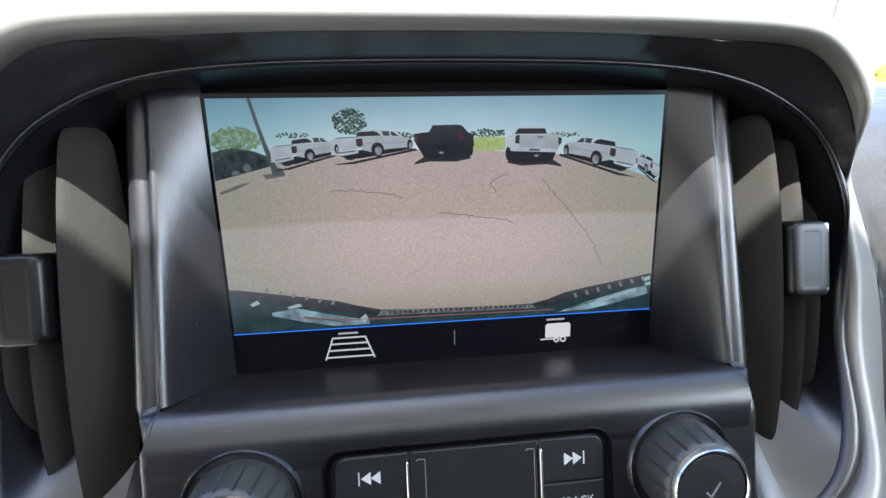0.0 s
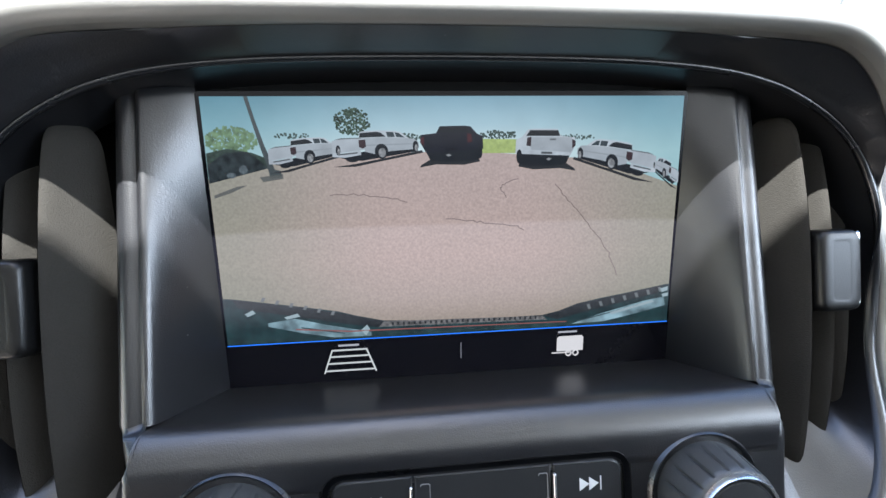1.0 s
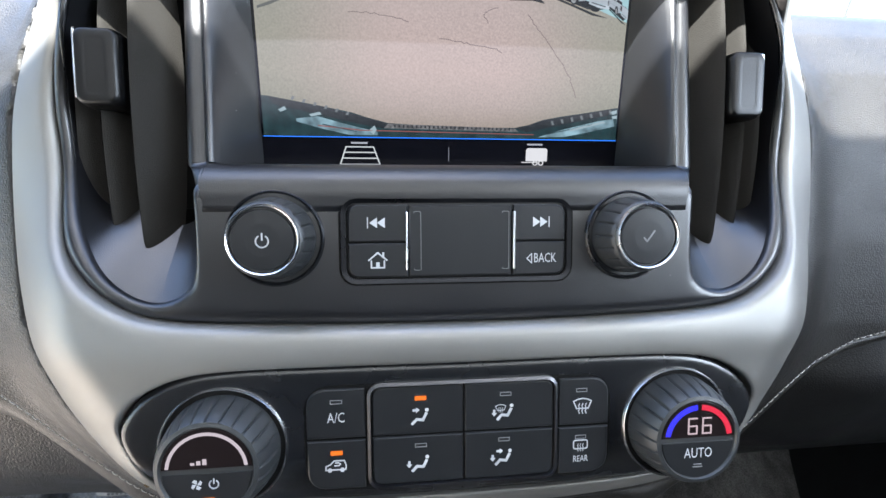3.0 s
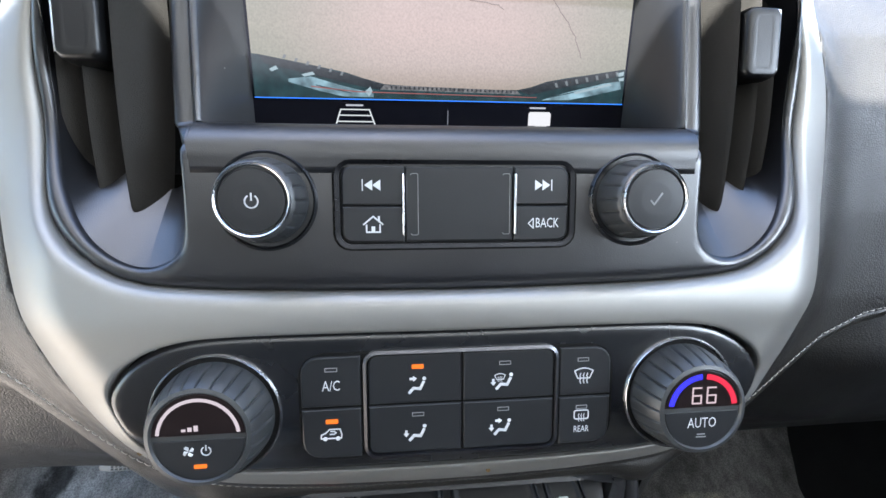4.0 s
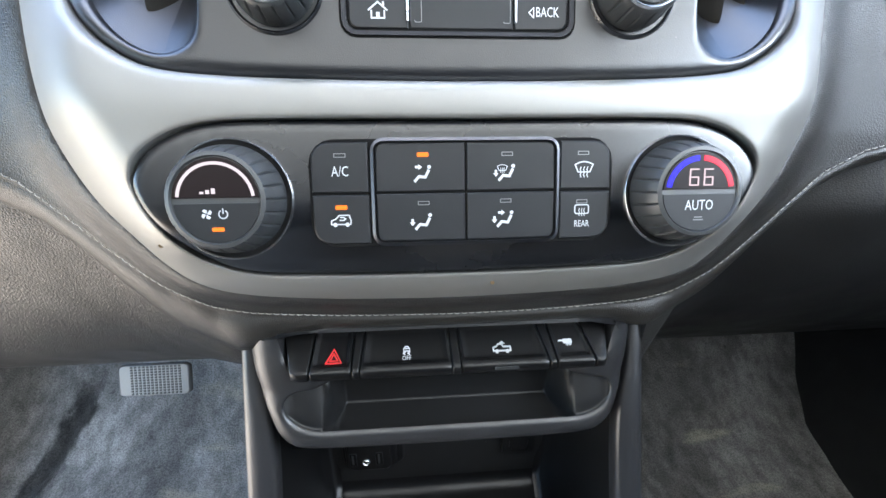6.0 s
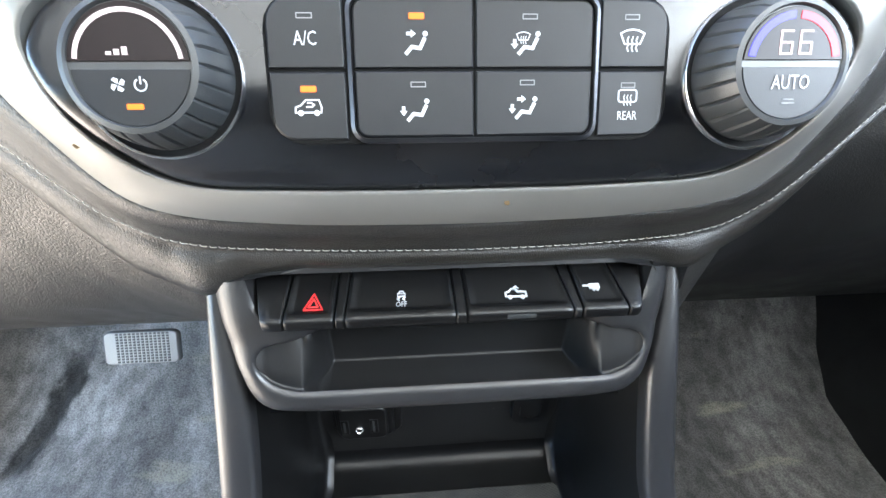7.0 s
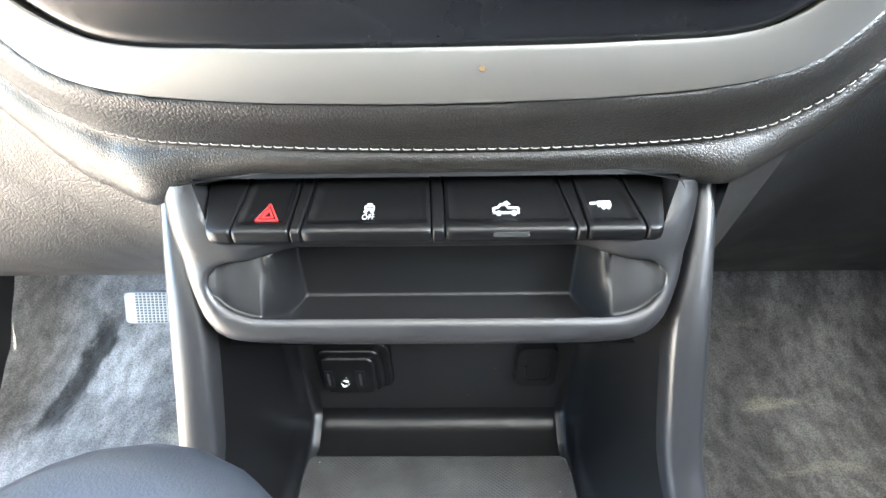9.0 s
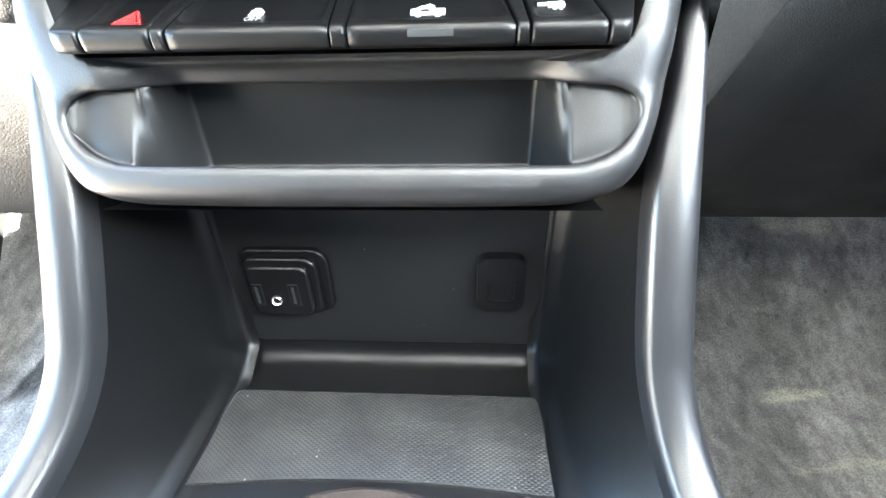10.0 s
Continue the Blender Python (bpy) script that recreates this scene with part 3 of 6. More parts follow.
# ---- the screen and its picture ----
display_ob = part("screen", Builder().plate(rrect(-0.0888, -0.001, 0.0888, 0.1085, 0.0012), -0.004, 0.0, screen, 0), SCREEN_BLACK, radio,
                  "glossy eight-inch display with a rear view camera picture", smooth=False)
glow = {}


def lit(color, strength=1.0, vary=0.0, scale=300.0):
    key = (color, strength, vary, scale)
    if key not in glow:
        glow[key] = display("screen_tone", color, strength, vary, scale)
    return glow[key]


def patch(name, polys, color, layer, strength=1.0, vary=0.0, scale=300.0):
    """A flat patch of the displayed picture; mm across and up from the screen's foot."""
    b = Builder()
    for poly in polys:
        p = np.array(poly, float) / 1000
        if 0.5 * np.sum(p[:, 0] * np.roll(p[:, 1], -1) - np.roll(p[:, 0], -1) * p[:, 1]) < 0:
            p = p[::-1]
        b.cap(screen(p[:, 0], p[:, 1], 0.00006 * layer))
    return part(name, b, lit(color, strength, vary, scale), display_ob, smooth=False)


def gradient(name, stops, up0, up1, vary, scale, tint=None):
    """A display tone that changes with height on the screen."""
    m, tree, p = nodes_of(name)
    n, l = tree.nodes, tree.links
    tc = n.new("ShaderNodeTexCoord")
    sep = n.new("ShaderNodeSeparateXYZ")
    l.new(tc.outputs["Object"], sep.inputs[0])
    mr = n.new("ShaderNodeMapRange")
    mr.inputs["From Min"].default_value, mr.inputs["From Max"].default_value = up0, up1
    l.new(sep.outputs["Z"], mr.inputs["Value"])
    cr = n.new("ShaderNodeValToRGB")
    while len(cr.color_ramp.elements) < len(stops):
        cr.color_ramp.elements.new(0.5)
    for e, (at, c) in zip(cr.color_ramp.elements, stops):
        e.position, e.color = at, (*c, 1)
    l.new(mr.outputs["Result"], cr.inputs["Fac"])
    no = n.new("ShaderNodeTexNoise")
    no.inputs["Scale"].default_value, no.inputs["Detail"].default_value = scale, 6
    l.new(tc.outputs["Object"], no.inputs["Vector"])
    m2 = n.new("ShaderNodeMapRange")
    m2.inputs["From Min"].default_value, m2.inputs["From Max"].default_value = 0.3, 0.7
    m2.inputs["To Min"].default_value, m2.inputs["To Max"].default_value = GLOW * (1 - vary), GLOW * (1 + vary)
    l.new(no.outputs["Fac"], m2.inputs["Value"])
    if tint:
        ax = n.new("ShaderNodeMath")
        ax.operation = "ABSOLUTE"
        l.new(sep.outputs["X"], ax.inputs[0])
        m3 = n.new("ShaderNodeMapRange")
        m3.interpolation_type = "SMOOTHSTEP"
        m3.inputs["From Min"].default_value, m3.inputs["From Max"].default_value = 0.02, 0.088
        l.new(ax.outputs[0], m3.inputs["Value"])
        mx = n.new("ShaderNodeMix")
        mx.data_type, mx.blend_type = "RGBA", "MULTIPLY"
        mx.inputs["B"].default_value = (*tint, 1)
        l.new(m3.outputs["Result"], mx.inputs["Factor"])
        l.new(cr.outputs["Color"], mx.inputs["A"])
        l.new(mx.outputs["Result"], p.inputs["Emission Color"])
    else:
        l.new(cr.outputs["Color"], p.inputs["Emission Color"])
    l.new(m2.outputs["Result"], p.inputs["Emission Strength"])
    p.inputs["Base Color"].default_value = (0.01, 0.01, 0.012, 1)
    p.inputs["Roughness"].default_value = 0.12
    p.inputs["Specular IOR Level"].default_value = 0.15
    return m


SKY_TONE = gradient("picture_sky", [(0, (0.50, 0.57, 0.56)), (0.5, (0.31, 0.42, 0.45)), (1, (0.17, 0.28, 0.33))], 0.868, 0.8885, 0.04, 90, (0.55, 0.72, 0.74))
LOT_TONE = gradient("picture_lot", [(0, (0.28, 0.225, 0.18)), (0.4, (0.40, 0.295, 0.25)), (1, (0.37, 0.29, 0.26))], 0.803, 0.872, 0.12, 1000, (0.66, 0.80, 0.72))


def picture(name, poly, material, layer):
    p = np.array(poly, float) / 1000
    if 0.5 * np.sum(p[:, 0] * np.roll(p[:, 1], -1) - np.roll(p[:, 0], -1) * p[:, 1]) < 0:
        p = p[::-1]
    return part(name, Builder().cap(screen(p[:, 0], p[:, 1], 0.00006 * layer)), material, display_ob, smooth=False)


picture("pictured_sky", [(-87.4, 60), (87.4, 60), (87.4, 106.8), (-87.4, 106.8)], SKY_TONE, 1)
picture("pictured_lot", [(-87.4, 17.6), (87.4, 17.6), (87.4, 73), (70, 79), (52, 84), (18, 86.5), (-6, 87.5), (-37, 87), (-66, 84), (-87.4, 79)], LOT_TONE, 2)


def leafy(cx, cy, rx, ry, n, size, seed):
    rnd = random.Random(seed)
    out = []
    for _ in range(n):
        a, r = rnd.uniform(0, 6.283), math.sqrt(rnd.random())
        x, y = cx + rx * r * math.cos(a), cy + ry * r * math.sin(a)
        if x - size < -87.2:
            x = -87.2 + size
        out.append([(x + size * rnd.uniform(0.6, 1) * math.cos(t), y + size * rnd.uniform(0.6, 1) * math.sin(t)) for t in np.linspace(0, 5.6, 8)])
    return out


patch("pictured_tree", leafy(-37, 98.2, 6.4, 4.6, 300, 0.5, 3), (0.04, 0.06, 0.042), 3, 1.0, 0.7, 700)
patch("pictured_tree", leafy(-78.5, 92, 8.6, 4.8, 420, 0.6, 4), (0.12, 0.18, 0.10), 3, 1.0, 0.5, 500)
patch("pictured_hedge", [[(-87.2, 79.5), (-87.2, 88), (-80, 89.5), (-72, 88), (-66, 85.5), (-66, 83)]], (0.03, 0.045, 0.035), 4, 1.0, 0.5, 700)
patch("pictured_hedge", leafy(-19, 92.6, 7, 1.3, 70, 0.5, 5) + leafy(16, 93.2, 7, 1.5, 80, 0.5, 6) + leafy(44, 92.0, 9, 0.9, 60, 0.45, 7) + leafy(-58, 93.6, 6, 0.8, 40, 0.45, 8), (0.05, 0.07, 0.06), 3, 1.0, 0.3, 900)
patch("pictured_grass", [[(9, 86.7), (23, 86.5), (23, 91.5), (9, 91.8)]], (0.3, 0.36, 0.12), 4, 1.0, 0.2, 600)
patch("pictured_pole", [[(-73, 106.8), (-71.7, 106.8), (-70.0, 99.5), (-67.6, 90.7), (-64.6, 82.0), (-62.6, 81.6), (-62.4, 79.3), (-66.4, 78.9), (-66.9, 82.0), (-69.2, 90.7), (-71.3, 99.5)]], (0.05, 0.06, 0.06), 5)
patch("pictured_shadow", [[(-86, 73.5), (-78, 76.4), (-74.5, 76.8), (-80, 74.3), (-86, 72.4)], [(-70, 79.5), (-62, 80.5), (-62, 78.8), (-69, 77.8)]], (0.1, 0.1, 0.09), 5)


INK = (0.010, 0.012, 0.014)


def shape_on(x0, x1, y0, y1, lean, flip):
    def at(*pts):
        return [(x0 + (1 - a if flip else a) * (x1 - x0), y0 + b * (y1 - y0) + lean * ((1 - a if flip else a) - 0.5)) for a, b in pts]
    return at


def oval(cx, cy, rx, ry, n=18):
    return [(cx + rx * math.cos(t), cy + ry * math.sin(t)) for t in np.linspace(0, 6.283, n, endpoint=False)]


def tone(body, k):
    return tuple(round(k * c, 4) for c in body)


def pictured_truck(x0, x1, y0, y1, body, flip=False, lean=0.0):
    """A parked pickup seen from a rear corner: tail towards us, bed and cab running away."""
    at = shape_on(x0, x1, y0, y1, lean, flip)
    patch("pictured_shadow", [at((0.0, -0.03), (0.24, 0.05), (0.6, 0.22), (1.0, 0.42), (1.02, 0.35), (0.5, 0.1), (0.25, -0.03))], (0.02, 0.021, 0.022), 6)
    patch("pictured_underside", [at((0.03, 0.28), (0.5, 0.46), (0.95, 0.50), (0.96, 0.40), (0.6, 0.25), (0.33, 0.14), (0.18, 0.16))], INK, 7)
    patch("pictured_wheel", [at(*oval(0.22, 0.2, 0.075, 0.10))], INK, 8)
    patch("pictured_truck", [at((0.36, 0.40), (0.36, 0.79), (0.62, 0.80), (0.78, 0.79), (0.92, 0.75), (0.965, 0.66), (0.97, 0.50), (0.94, 0.46), (0.66, 0.41), (0.47, 0.33))], tone(body, 0.86), 8, 1.0, 0.12, 160)
    patch("pictured_crease", [at((0.37, 0.60), (0.95, 0.63), (0.95, 0.60), (0.37, 0.56))], tone(body, 0.7), 9)
    patch("pictured_cab", [at((0.30, 0.79), (0.305, 0.95), (0.37, 0.99), (0.52, 1.0), (0.70, 0.985), (0.76, 0.95), (0.86, 0.77), (0.62, 0.80))], tone(body, 1.12), 9, 1.0, 0.1, 160)
    patch("pictured_glass", [at((0.305, 0.80), (0.31, 0.93), (0.50, 0.965), (0.545, 0.93), (0.60, 0.82))], INK, 10)
    patch("pictured_glass", [at((0.62, 0.81), (0.60, 0.955), (0.685, 0.95), (0.70, 0.81)), at((0.715, 0.81), (0.70, 0.945), (0.745, 0.92), (0.81, 0.79))], (0.03, 0.04, 0.045), 10)
    patch("pictured_tailgate", [at((0.0, 0.38), (0.0, 0.71), (0.10, 0.77), (0.36, 0.79), (0.36, 0.46), (0.10, 0.37))], tone(body, 0.96), 10, 1.0, 0.12, 160)
    patch("pictured_bed", [at((0.02, 0.735), (0.10, 0.79), (0.30, 0.80), (0.33, 0.775), (0.10, 0.755))], tone(body, 0.35), 11)
    patch("pictured_bumper", [at((0.0, 0.26), (0.0, 0.38), (0.12, 0.36), (0.31, 0.44), (0.32, 0.31), (0.14, 0.235))], tone(body, 1.05), 11, 1.0, 0.2, 200)
    patch("pictured_step", [at((0.06, 0.34), (0.28, 0.39), (0.28, 0.35), (0.06, 0.30))], tone(body, 0.25), 12)
    patch("pictured_lamp", [at((0.30, 0.53), (0.295, 0.73), (0.37, 0.745), (0.375, 0.54), (0.34, 0.49))], (0.035, 0.02, 0.022), 12)
    for cx, cy, rx, ry in ((0.545, 0.385, 0.075, 0.215), (0.93, 0.515, 0.032, 0.16)):
        patch("pictured_wheel", [at(*oval(cx, cy + 0.02, rx, ry))], INK, 11)
        patch("pictured_rim", [at(*oval(cx + 0.008, cy - 0.02, rx * 0.56, ry * 0.62))], (0.2, 0.2, 0.2), 12, 1.0, 0.5, 900)


def pictured_tail(x0, x1, y0, y1, body, lamp, flip=False):
    """A parked pickup seen from straight behind, one flank just showing."""
    at = shape_on(x0, x1, y0, y1, 0.0, flip)
    patch("pictured_shadow", [at((0.05, 0.10), (0.30, 0.02), (0.75, 0.04), (1.0, -0.03), (0.98, 0.03), (0.8, 0.2), (0.1, 0.3))], (0.02, 0.021, 0.022), 6)
    patch("pictured_underside", [at((0.08, 0.14), (0.08, 0.42), (0.9, 0.36), (0.84, 0.16), (0.6, 0.10), (0.3, 0.11))], INK, 7)
    patch("pictured_truck", [at((0.0, 0.42), (0.01, 0.74), (0.10, 0.80), (0.20, 0.98), (0.30, 1.0), (0.68, 0.99), (0.74, 0.82), (0.97, 0.78), (0.99, 0.60), (0.90, 0.34), (0.10, 0.40))], tone(body, 1.1), 8, 1.0, 0.1, 160)
    patch("pictured_glass", [at((0.17, 0.83), (0.235, 0.965), (0.69, 0.955), (0.725, 0.82))], tone(INK, 0.8), 9)
    patch("pictured_tailgate", [at((0.25, 0.50), (0.25, 0.80), (0.92, 0.79), (0.955, 0.50), (0.90, 0.42), (0.6, 0.46))], tone(body, 0.84), 9, 1.0, 0.12, 160)
    patch("pictured_handle", [at((0.56, 0.72), (0.56, 0.76), (0.66, 0.76), (0.66, 0.72))], tone(body, 0.3), 10)
    patch("pictured_lamp", [at((0.175, 0.60), (0.19, 0.79), (0.255, 0.81), (0.25, 0.58)), at((0.93, 0.52), (0.925, 0.74), (0.985, 0.70), (0.985, 0.58))], lamp, 10)
    patch("pictured_bumper", [at((0.14, 0.41), (0.15, 0.50), (0.88, 0.42), (0.91, 0.35), (0.45, 0.37))], tone(body, 1.0), 10, 1.0, 0.25, 200)
    patch("pictured_plate_recess", [at((0.42, 0.40), (0.42, 0.45), (0.60, 0.44), (0.60, 0.385))], tone(body, 0.2), 11)
    patch("pictured_wheel", [at(*oval(0.06, 0.34, 0.045, 0.17)), at(*oval(0.73, 0.25, 0.09, 0.11))], INK, 11)
    patch("pictured_glint", [at((0.50, 0.26), (0.54, 0.30), (0.60, 0.28), (0.55, 0.23))], (0.2, 0.2, 0.2), 11)


WHITE_TRUCK = (0.33, 0.35, 0.365)
patch("pictured_car", [[(-87.2, 77.6), (-87.2, 84), (-81, 88), (-74, 88.4), (-70, 85.8), (-67, 82.5)]], (0.02, 0.026, 0.027), 5, 1.0, 0.8, 420)
patch("pictured_rim", [oval(-75.3, 82.2, 1.5, 1.6), oval(-79.5, 80.3, 1.6, 1.0)], (0.07, 0.085, 0.09), 6, 1.0, 0.6, 900)
pictured_truck(-66.4, -40.5, 81.8, 92.8, WHITE_TRUCK, False, 1.5)
pictured_truck(-44.4, -12.6, 82.9, 95.1, WHITE_TRUCK)
pictured_tail(-13.4, 10, 82.3, 96.5, (0.009, 0.010, 0.015), (0.05, 0.012, 0.014), True)
pictured_tail(22.1, 45.5, 80.1, 95.2, WHITE_TRUCK, (0.03, 0.02, 0.022))
pictured_truck(44.9, 77.6, 77.0, 90.5, WHITE_TRUCK, True, -4.2)
pictured_truck(76.2, 87.3, 74.2, 83.2, WHITE_TRUCK, True, -4.5)
crack = Builder()
for pts in ([(38, 75), (42, 69.5), (47, 65), (51.6, 59), (57, 53), (60.8, 47), (63, 42), (65, 37)], [(-46, 72.8), (-38, 72.6), (-30, 72), (-22, 70.5), (-17, 69)],
            [(19, 70.5), (16.4, 73.6), (18.6, 75.8), (25, 77.6)], [(-4, 63), (6, 61.5), (12, 60.8), (23.5, 59), (27, 57)]):
    fine = np.array([[np.interp(k, range(len(pts)), [q[c] for q in pts]) for c in (0, 1)] for k in np.arange(0, len(pts) - 1, 0.25)])
    fine = fine + np.random.default_rng(5).normal(0, 0.22, fine.shape)
    stroke(crack, fine / 1000, 0.0003, 0.0, 0.0003, screen)
part("pictured_crack", crack, lit((0.19, 0.145, 0.13)), display_ob, smooth=False)
patch("pictured_bumper", [[(-87.3, 35.8), (-84, 35.5), (-60, 31.4), (-46, 28.8), (-39.5, 26.8), (-29, 24.2), (-12, 23.4), (3.5, 23.0), (20, 22.8), (34, 22.9), (41, 24.4), (48, 26.9), (58, 28.8), (68.5, 30.4), (85, 33.2),
                           (87.3, 33.4), (87.3, 17.6), (-87.3, 17.6)]], (0.012, 0.030, 0.031), 12, 1.0, 0.5, 250)
for pts in ([(-84, 35.3), (-60, 31.2), (-39.5, 26.6), (-29, 24.0), (-31, 21.6), (-42, 23.4), (-60, 27.2), (-82, 31.8)], [(34, 22.7), (41, 24.2), (48, 26.7), (68.5, 30.2), (84, 32.8), (82, 29.6), (66, 26.4), (50, 23.0), (40, 20.8)]):
    patch("pictured_step", [pts], (0.016, 0.019, 0.020), 13, 1.0, 0.5, 600)
patch("pictured_step", [[(-29, 23.9), (34, 22.6), (36, 20.9), (-31, 21.7)]], (0.11, 0.105, 0.10), 13, 1.0, 0.6, 900)
for pts in ([(-72, 25.6), (-62, 26.8), (-50, 23.6), (-34, 20.0), (-34, 18.4), (-48, 18.5), (-60, 21.0), (-72, 24.2)], [(46, 18.5), (58, 22.2), (77, 26.8), (85, 28.0), (86, 24.4), (72, 21.2), (60, 18.9)]):
    patch("pictured_chrome", [pts], (0.15, 0.22, 0.24), 14, 1.0, 0.8, 130)
for pts in ([(-80, 29.5), (-77, 31), (-76, 29.6), (-79, 28.4)], [(-66, 27.6), (-61, 28.8), (-60, 27.6), (-65, 26.6)], [(-38, 20.8), (-35.4, 23), (-34.4, 21), (-36, 18.6)],
            [(62, 22.6), (80, 26.9), (81, 26.0), (63, 21.6)], [(83, 31.5), (86.5, 32.4), (86.5, 30.6), (84, 30)], [(84, 29.2), (86.8, 29.8), (86.8, 28.2), (84.6, 28)]):
    patch("pictured_glint", [pts], (0.27, 0.33, 0.34), 15)
for pts in ([(-60, 23.4), (-44, 20.2), (-44, 19.8), (-60, 22.9)], [(48, 19.6), (74, 25.4), (74, 24.9), (48, 19.2)]):
    patch("pictured_crease", [pts], (0.03, 0.05, 0.055), 15)
for x in np.arange(-74, -46, 5.0):
    y = 26.8 - 0.26 * (x + 46)
    patch("pictured_step_mark", [[(x, y), (x + 1.2, y - 0.2), (x + 2.0, y + 1.4), (x + 0.9, y + 1.6)]], (0.13, 0.14, 0.14), 15)
for x in np.arange(53, 84, 5.0):
    y = 24.2 + 0.19 * (x - 52)
    patch("pictured_step_mark", [[(x, y), (x + 1.2, y + 0.2), (x + 0.4, y + 2.2), (x - 0.8, y + 2.0)]], (0.13, 0.14, 0.14), 15)
patch("pictured_line", [[(-62, 22.8), (-42, 20.9), (44, 19.9), (44, 19.5), (-42, 20.4), (-62, 22.3)]], (0.22, 0.07, 0.06), 15)
patch("pictured_tread", [[(x, 21.9 - 0.013 * x), (x + 0.8, 21.9 - 0.013 * x), (x + 0.8, 23.1 - 0.013 * x), (x, 23.1 - 0.013 * x)] for x in np.arange(-26, 31, 2.1)], (0.02, 0.02, 0.02), 15)
patch("menu_line", [[(-87.4, 17.15), (87.4, 17.1), (87.4, 17.55), (-87.4, 17.55)]], (0.03, 0.18, 0.75), 16, 1.2)
for k, y in enumerate((12.8, 10.2, 7.4, 4.4)):
    half = 6.6 + (12.8 - y) * 0.36
    part("guideline_bar", stroke(Builder(), np.array([(-42.8 - half, y), (-42.8 + half, y)]) / 1000, 0.00055, 0, 0.0003, screen), lit((0.5, 0.5, 0.48)), display_ob, smooth=False)
for s in (-1, 1):
    part("guideline_edge", stroke(Builder(), np.array([(-42.8 + s * 6.6, 12.8), (-42.8 + s * 9.9, 3.6)]) / 1000, 0.0006, 0, 0.0003, screen), lit((0.5, 0.5, 0.48)), display_ob, smooth=False)
for x, y in ((-47, 14.3), (41, 14.5)):
    patch("icon_bar", [[(x, y), (x + 8, y), (x + 8, y + 0.8), (x, y + 0.8)]], (0.35, 0.34, 0.36), 2)
patch("trailer_icon", [[(40.6, 6.6), (51.8, 6.6), (51.8, 12.2), (51, 13.1), (41.4, 13.1), (40.6, 12.2)]], (0.6, 0.56, 0.54), 2)
ic = Builder()
stroke(ic, np.array([(38.6, 6.0), (46, 6.0)]) / 1000, 0.0004, 0, 0.0003, screen)
for c in (45.6, 48.6):
    stroke(ic, arc((c / 1000, 0.0057), 0.0011, 0, 360, 14), 0.0005, 0.0001, 0.0004, screen)
part("trailer_icon", ic, lit((0.6, 0.56, 0.54)), display_ob, smooth=False)
patch("menu_divider", [[(0.8, 6.3), (1.1, 6.3), (1.1, 13.1), (0.8, 13.1)]], (0.2, 0.2, 0.22), 2)

# ---- controls under the screen ----
PANEL = -0.0035
b = Builder()
outer, inner = rrect(-0.0478, 0.0683, 0.0482, 0.1027, 0.006), rrect(-0.0458, 0.0700, 0.0462, 0.1010, 0.0045)
b.loft([stack(p[:, 0], p[:, 1], w) for p, w in ((outer, PANEL), (outer * np.array([0.995, 1]), PANEL + 0.0012), (inner, PANEL + 0.0008), (inner, PANEL - 0.002))])
part("control_gap", Builder().plate(rrect(-0.0486, 0.0675, 0.0490, 0.1035, 0.0066), PANEL - 0.003, PANEL + 0.0002, ch=0.0001), DARK, radio, smooth=False)
part("control_frame", b, BLACK_CHROME, radio, "dark chrome rim round the touch buttons", edge=40)
b = Builder().plate(inner, PANEL - 0.003, PANEL - 0.0012, ch=0)
part("control_bed", b, DARK, radio, smooth=False)


def face_button(name, poly, top, parent, material=None, label=""):
    return part(name, Builder().plate(poly, top - 0.004, top, ch=0.0007), material or BUTTON, parent, label, edge=40)


T = PANEL + 0.0009
keys = {}
for name, (u0, v0, u1, v1), r in (("previous_button", (-0.0449, 0.0853, -0.0209, 0.1003), (0, 0, 0, 0.004)), ("home_button", (-0.0449, 0.0708, -0.0209, 0.0848), (0.004, 0, 0, 0)),
                                  ("next_button", (0.0229, 0.0853, 0.0453, 0.1003), (0, 0, 0.004, 0)), ("back_button", (0.0229, 0.0708, 0.0453, 0.0848), (0, 0.004, 0, 0))):
    keys[name] = face_button(name, rrect(u0, v0, u1, v1, r), T, radio)
face_button("touch_pad", rrect(-0.0205, 0.0708, 0.0225, 0.1003, 0.0003), T - 0.0003, radio, label="plain black touch pad")
for u in (-0.0213, 0.0233):
    part("chrome_strip", Builder().plate(rrect(u - 0.0005, 0.0735, u + 0.0005, 0.0975, 0.0004), T - 0.001, T + 0.0010, ch=0.0004), CHROME, radio, "thin chrome strip", edge=40)
for u in (-0.01695, 0.01975):
    ridge = Builder()
    stroke(ridge, rrect(u - 0.0014, 0.0735, u + 0.0014, 0.0975, 0.0006), 0.00022, T - 0.0004, T - 0.0001)
    part("pad_groove", ridge, GHOST, radio, "fine outlined strip on the touch pad", smooth=False)
for s, key, u in ((1, "previous_button", -0.0332), (-1, "next_button", 0.0345)):
    b = Builder()
    v = 0.0930
    stroke(b, [(u - s * 0.0038, v - 0.0021), (u - s * 0.0038, v + 0.0021)], 0.0004, T - 0.0001, T + 0.0001)
    for o in (0, 0.0031):
        b.plate([(u - s * (0.0031 - o), v), (u + s * o, v - 0.0021), (u + s * o, v + 0.0021)], T - 0.0001, T + 0.0001, ch=0)
    part("icon", b, MARK, keys[key], smooth=False)
b = Builder()
hu, hv = -0.0331, 0.0776
stroke(b, [(hu - 0.0037, hv + 0.0002), (hu, hv + 0.0033), (hu + 0.0037, hv + 0.0002)], 0.0006, T - 0.0001, T + 0.0001)
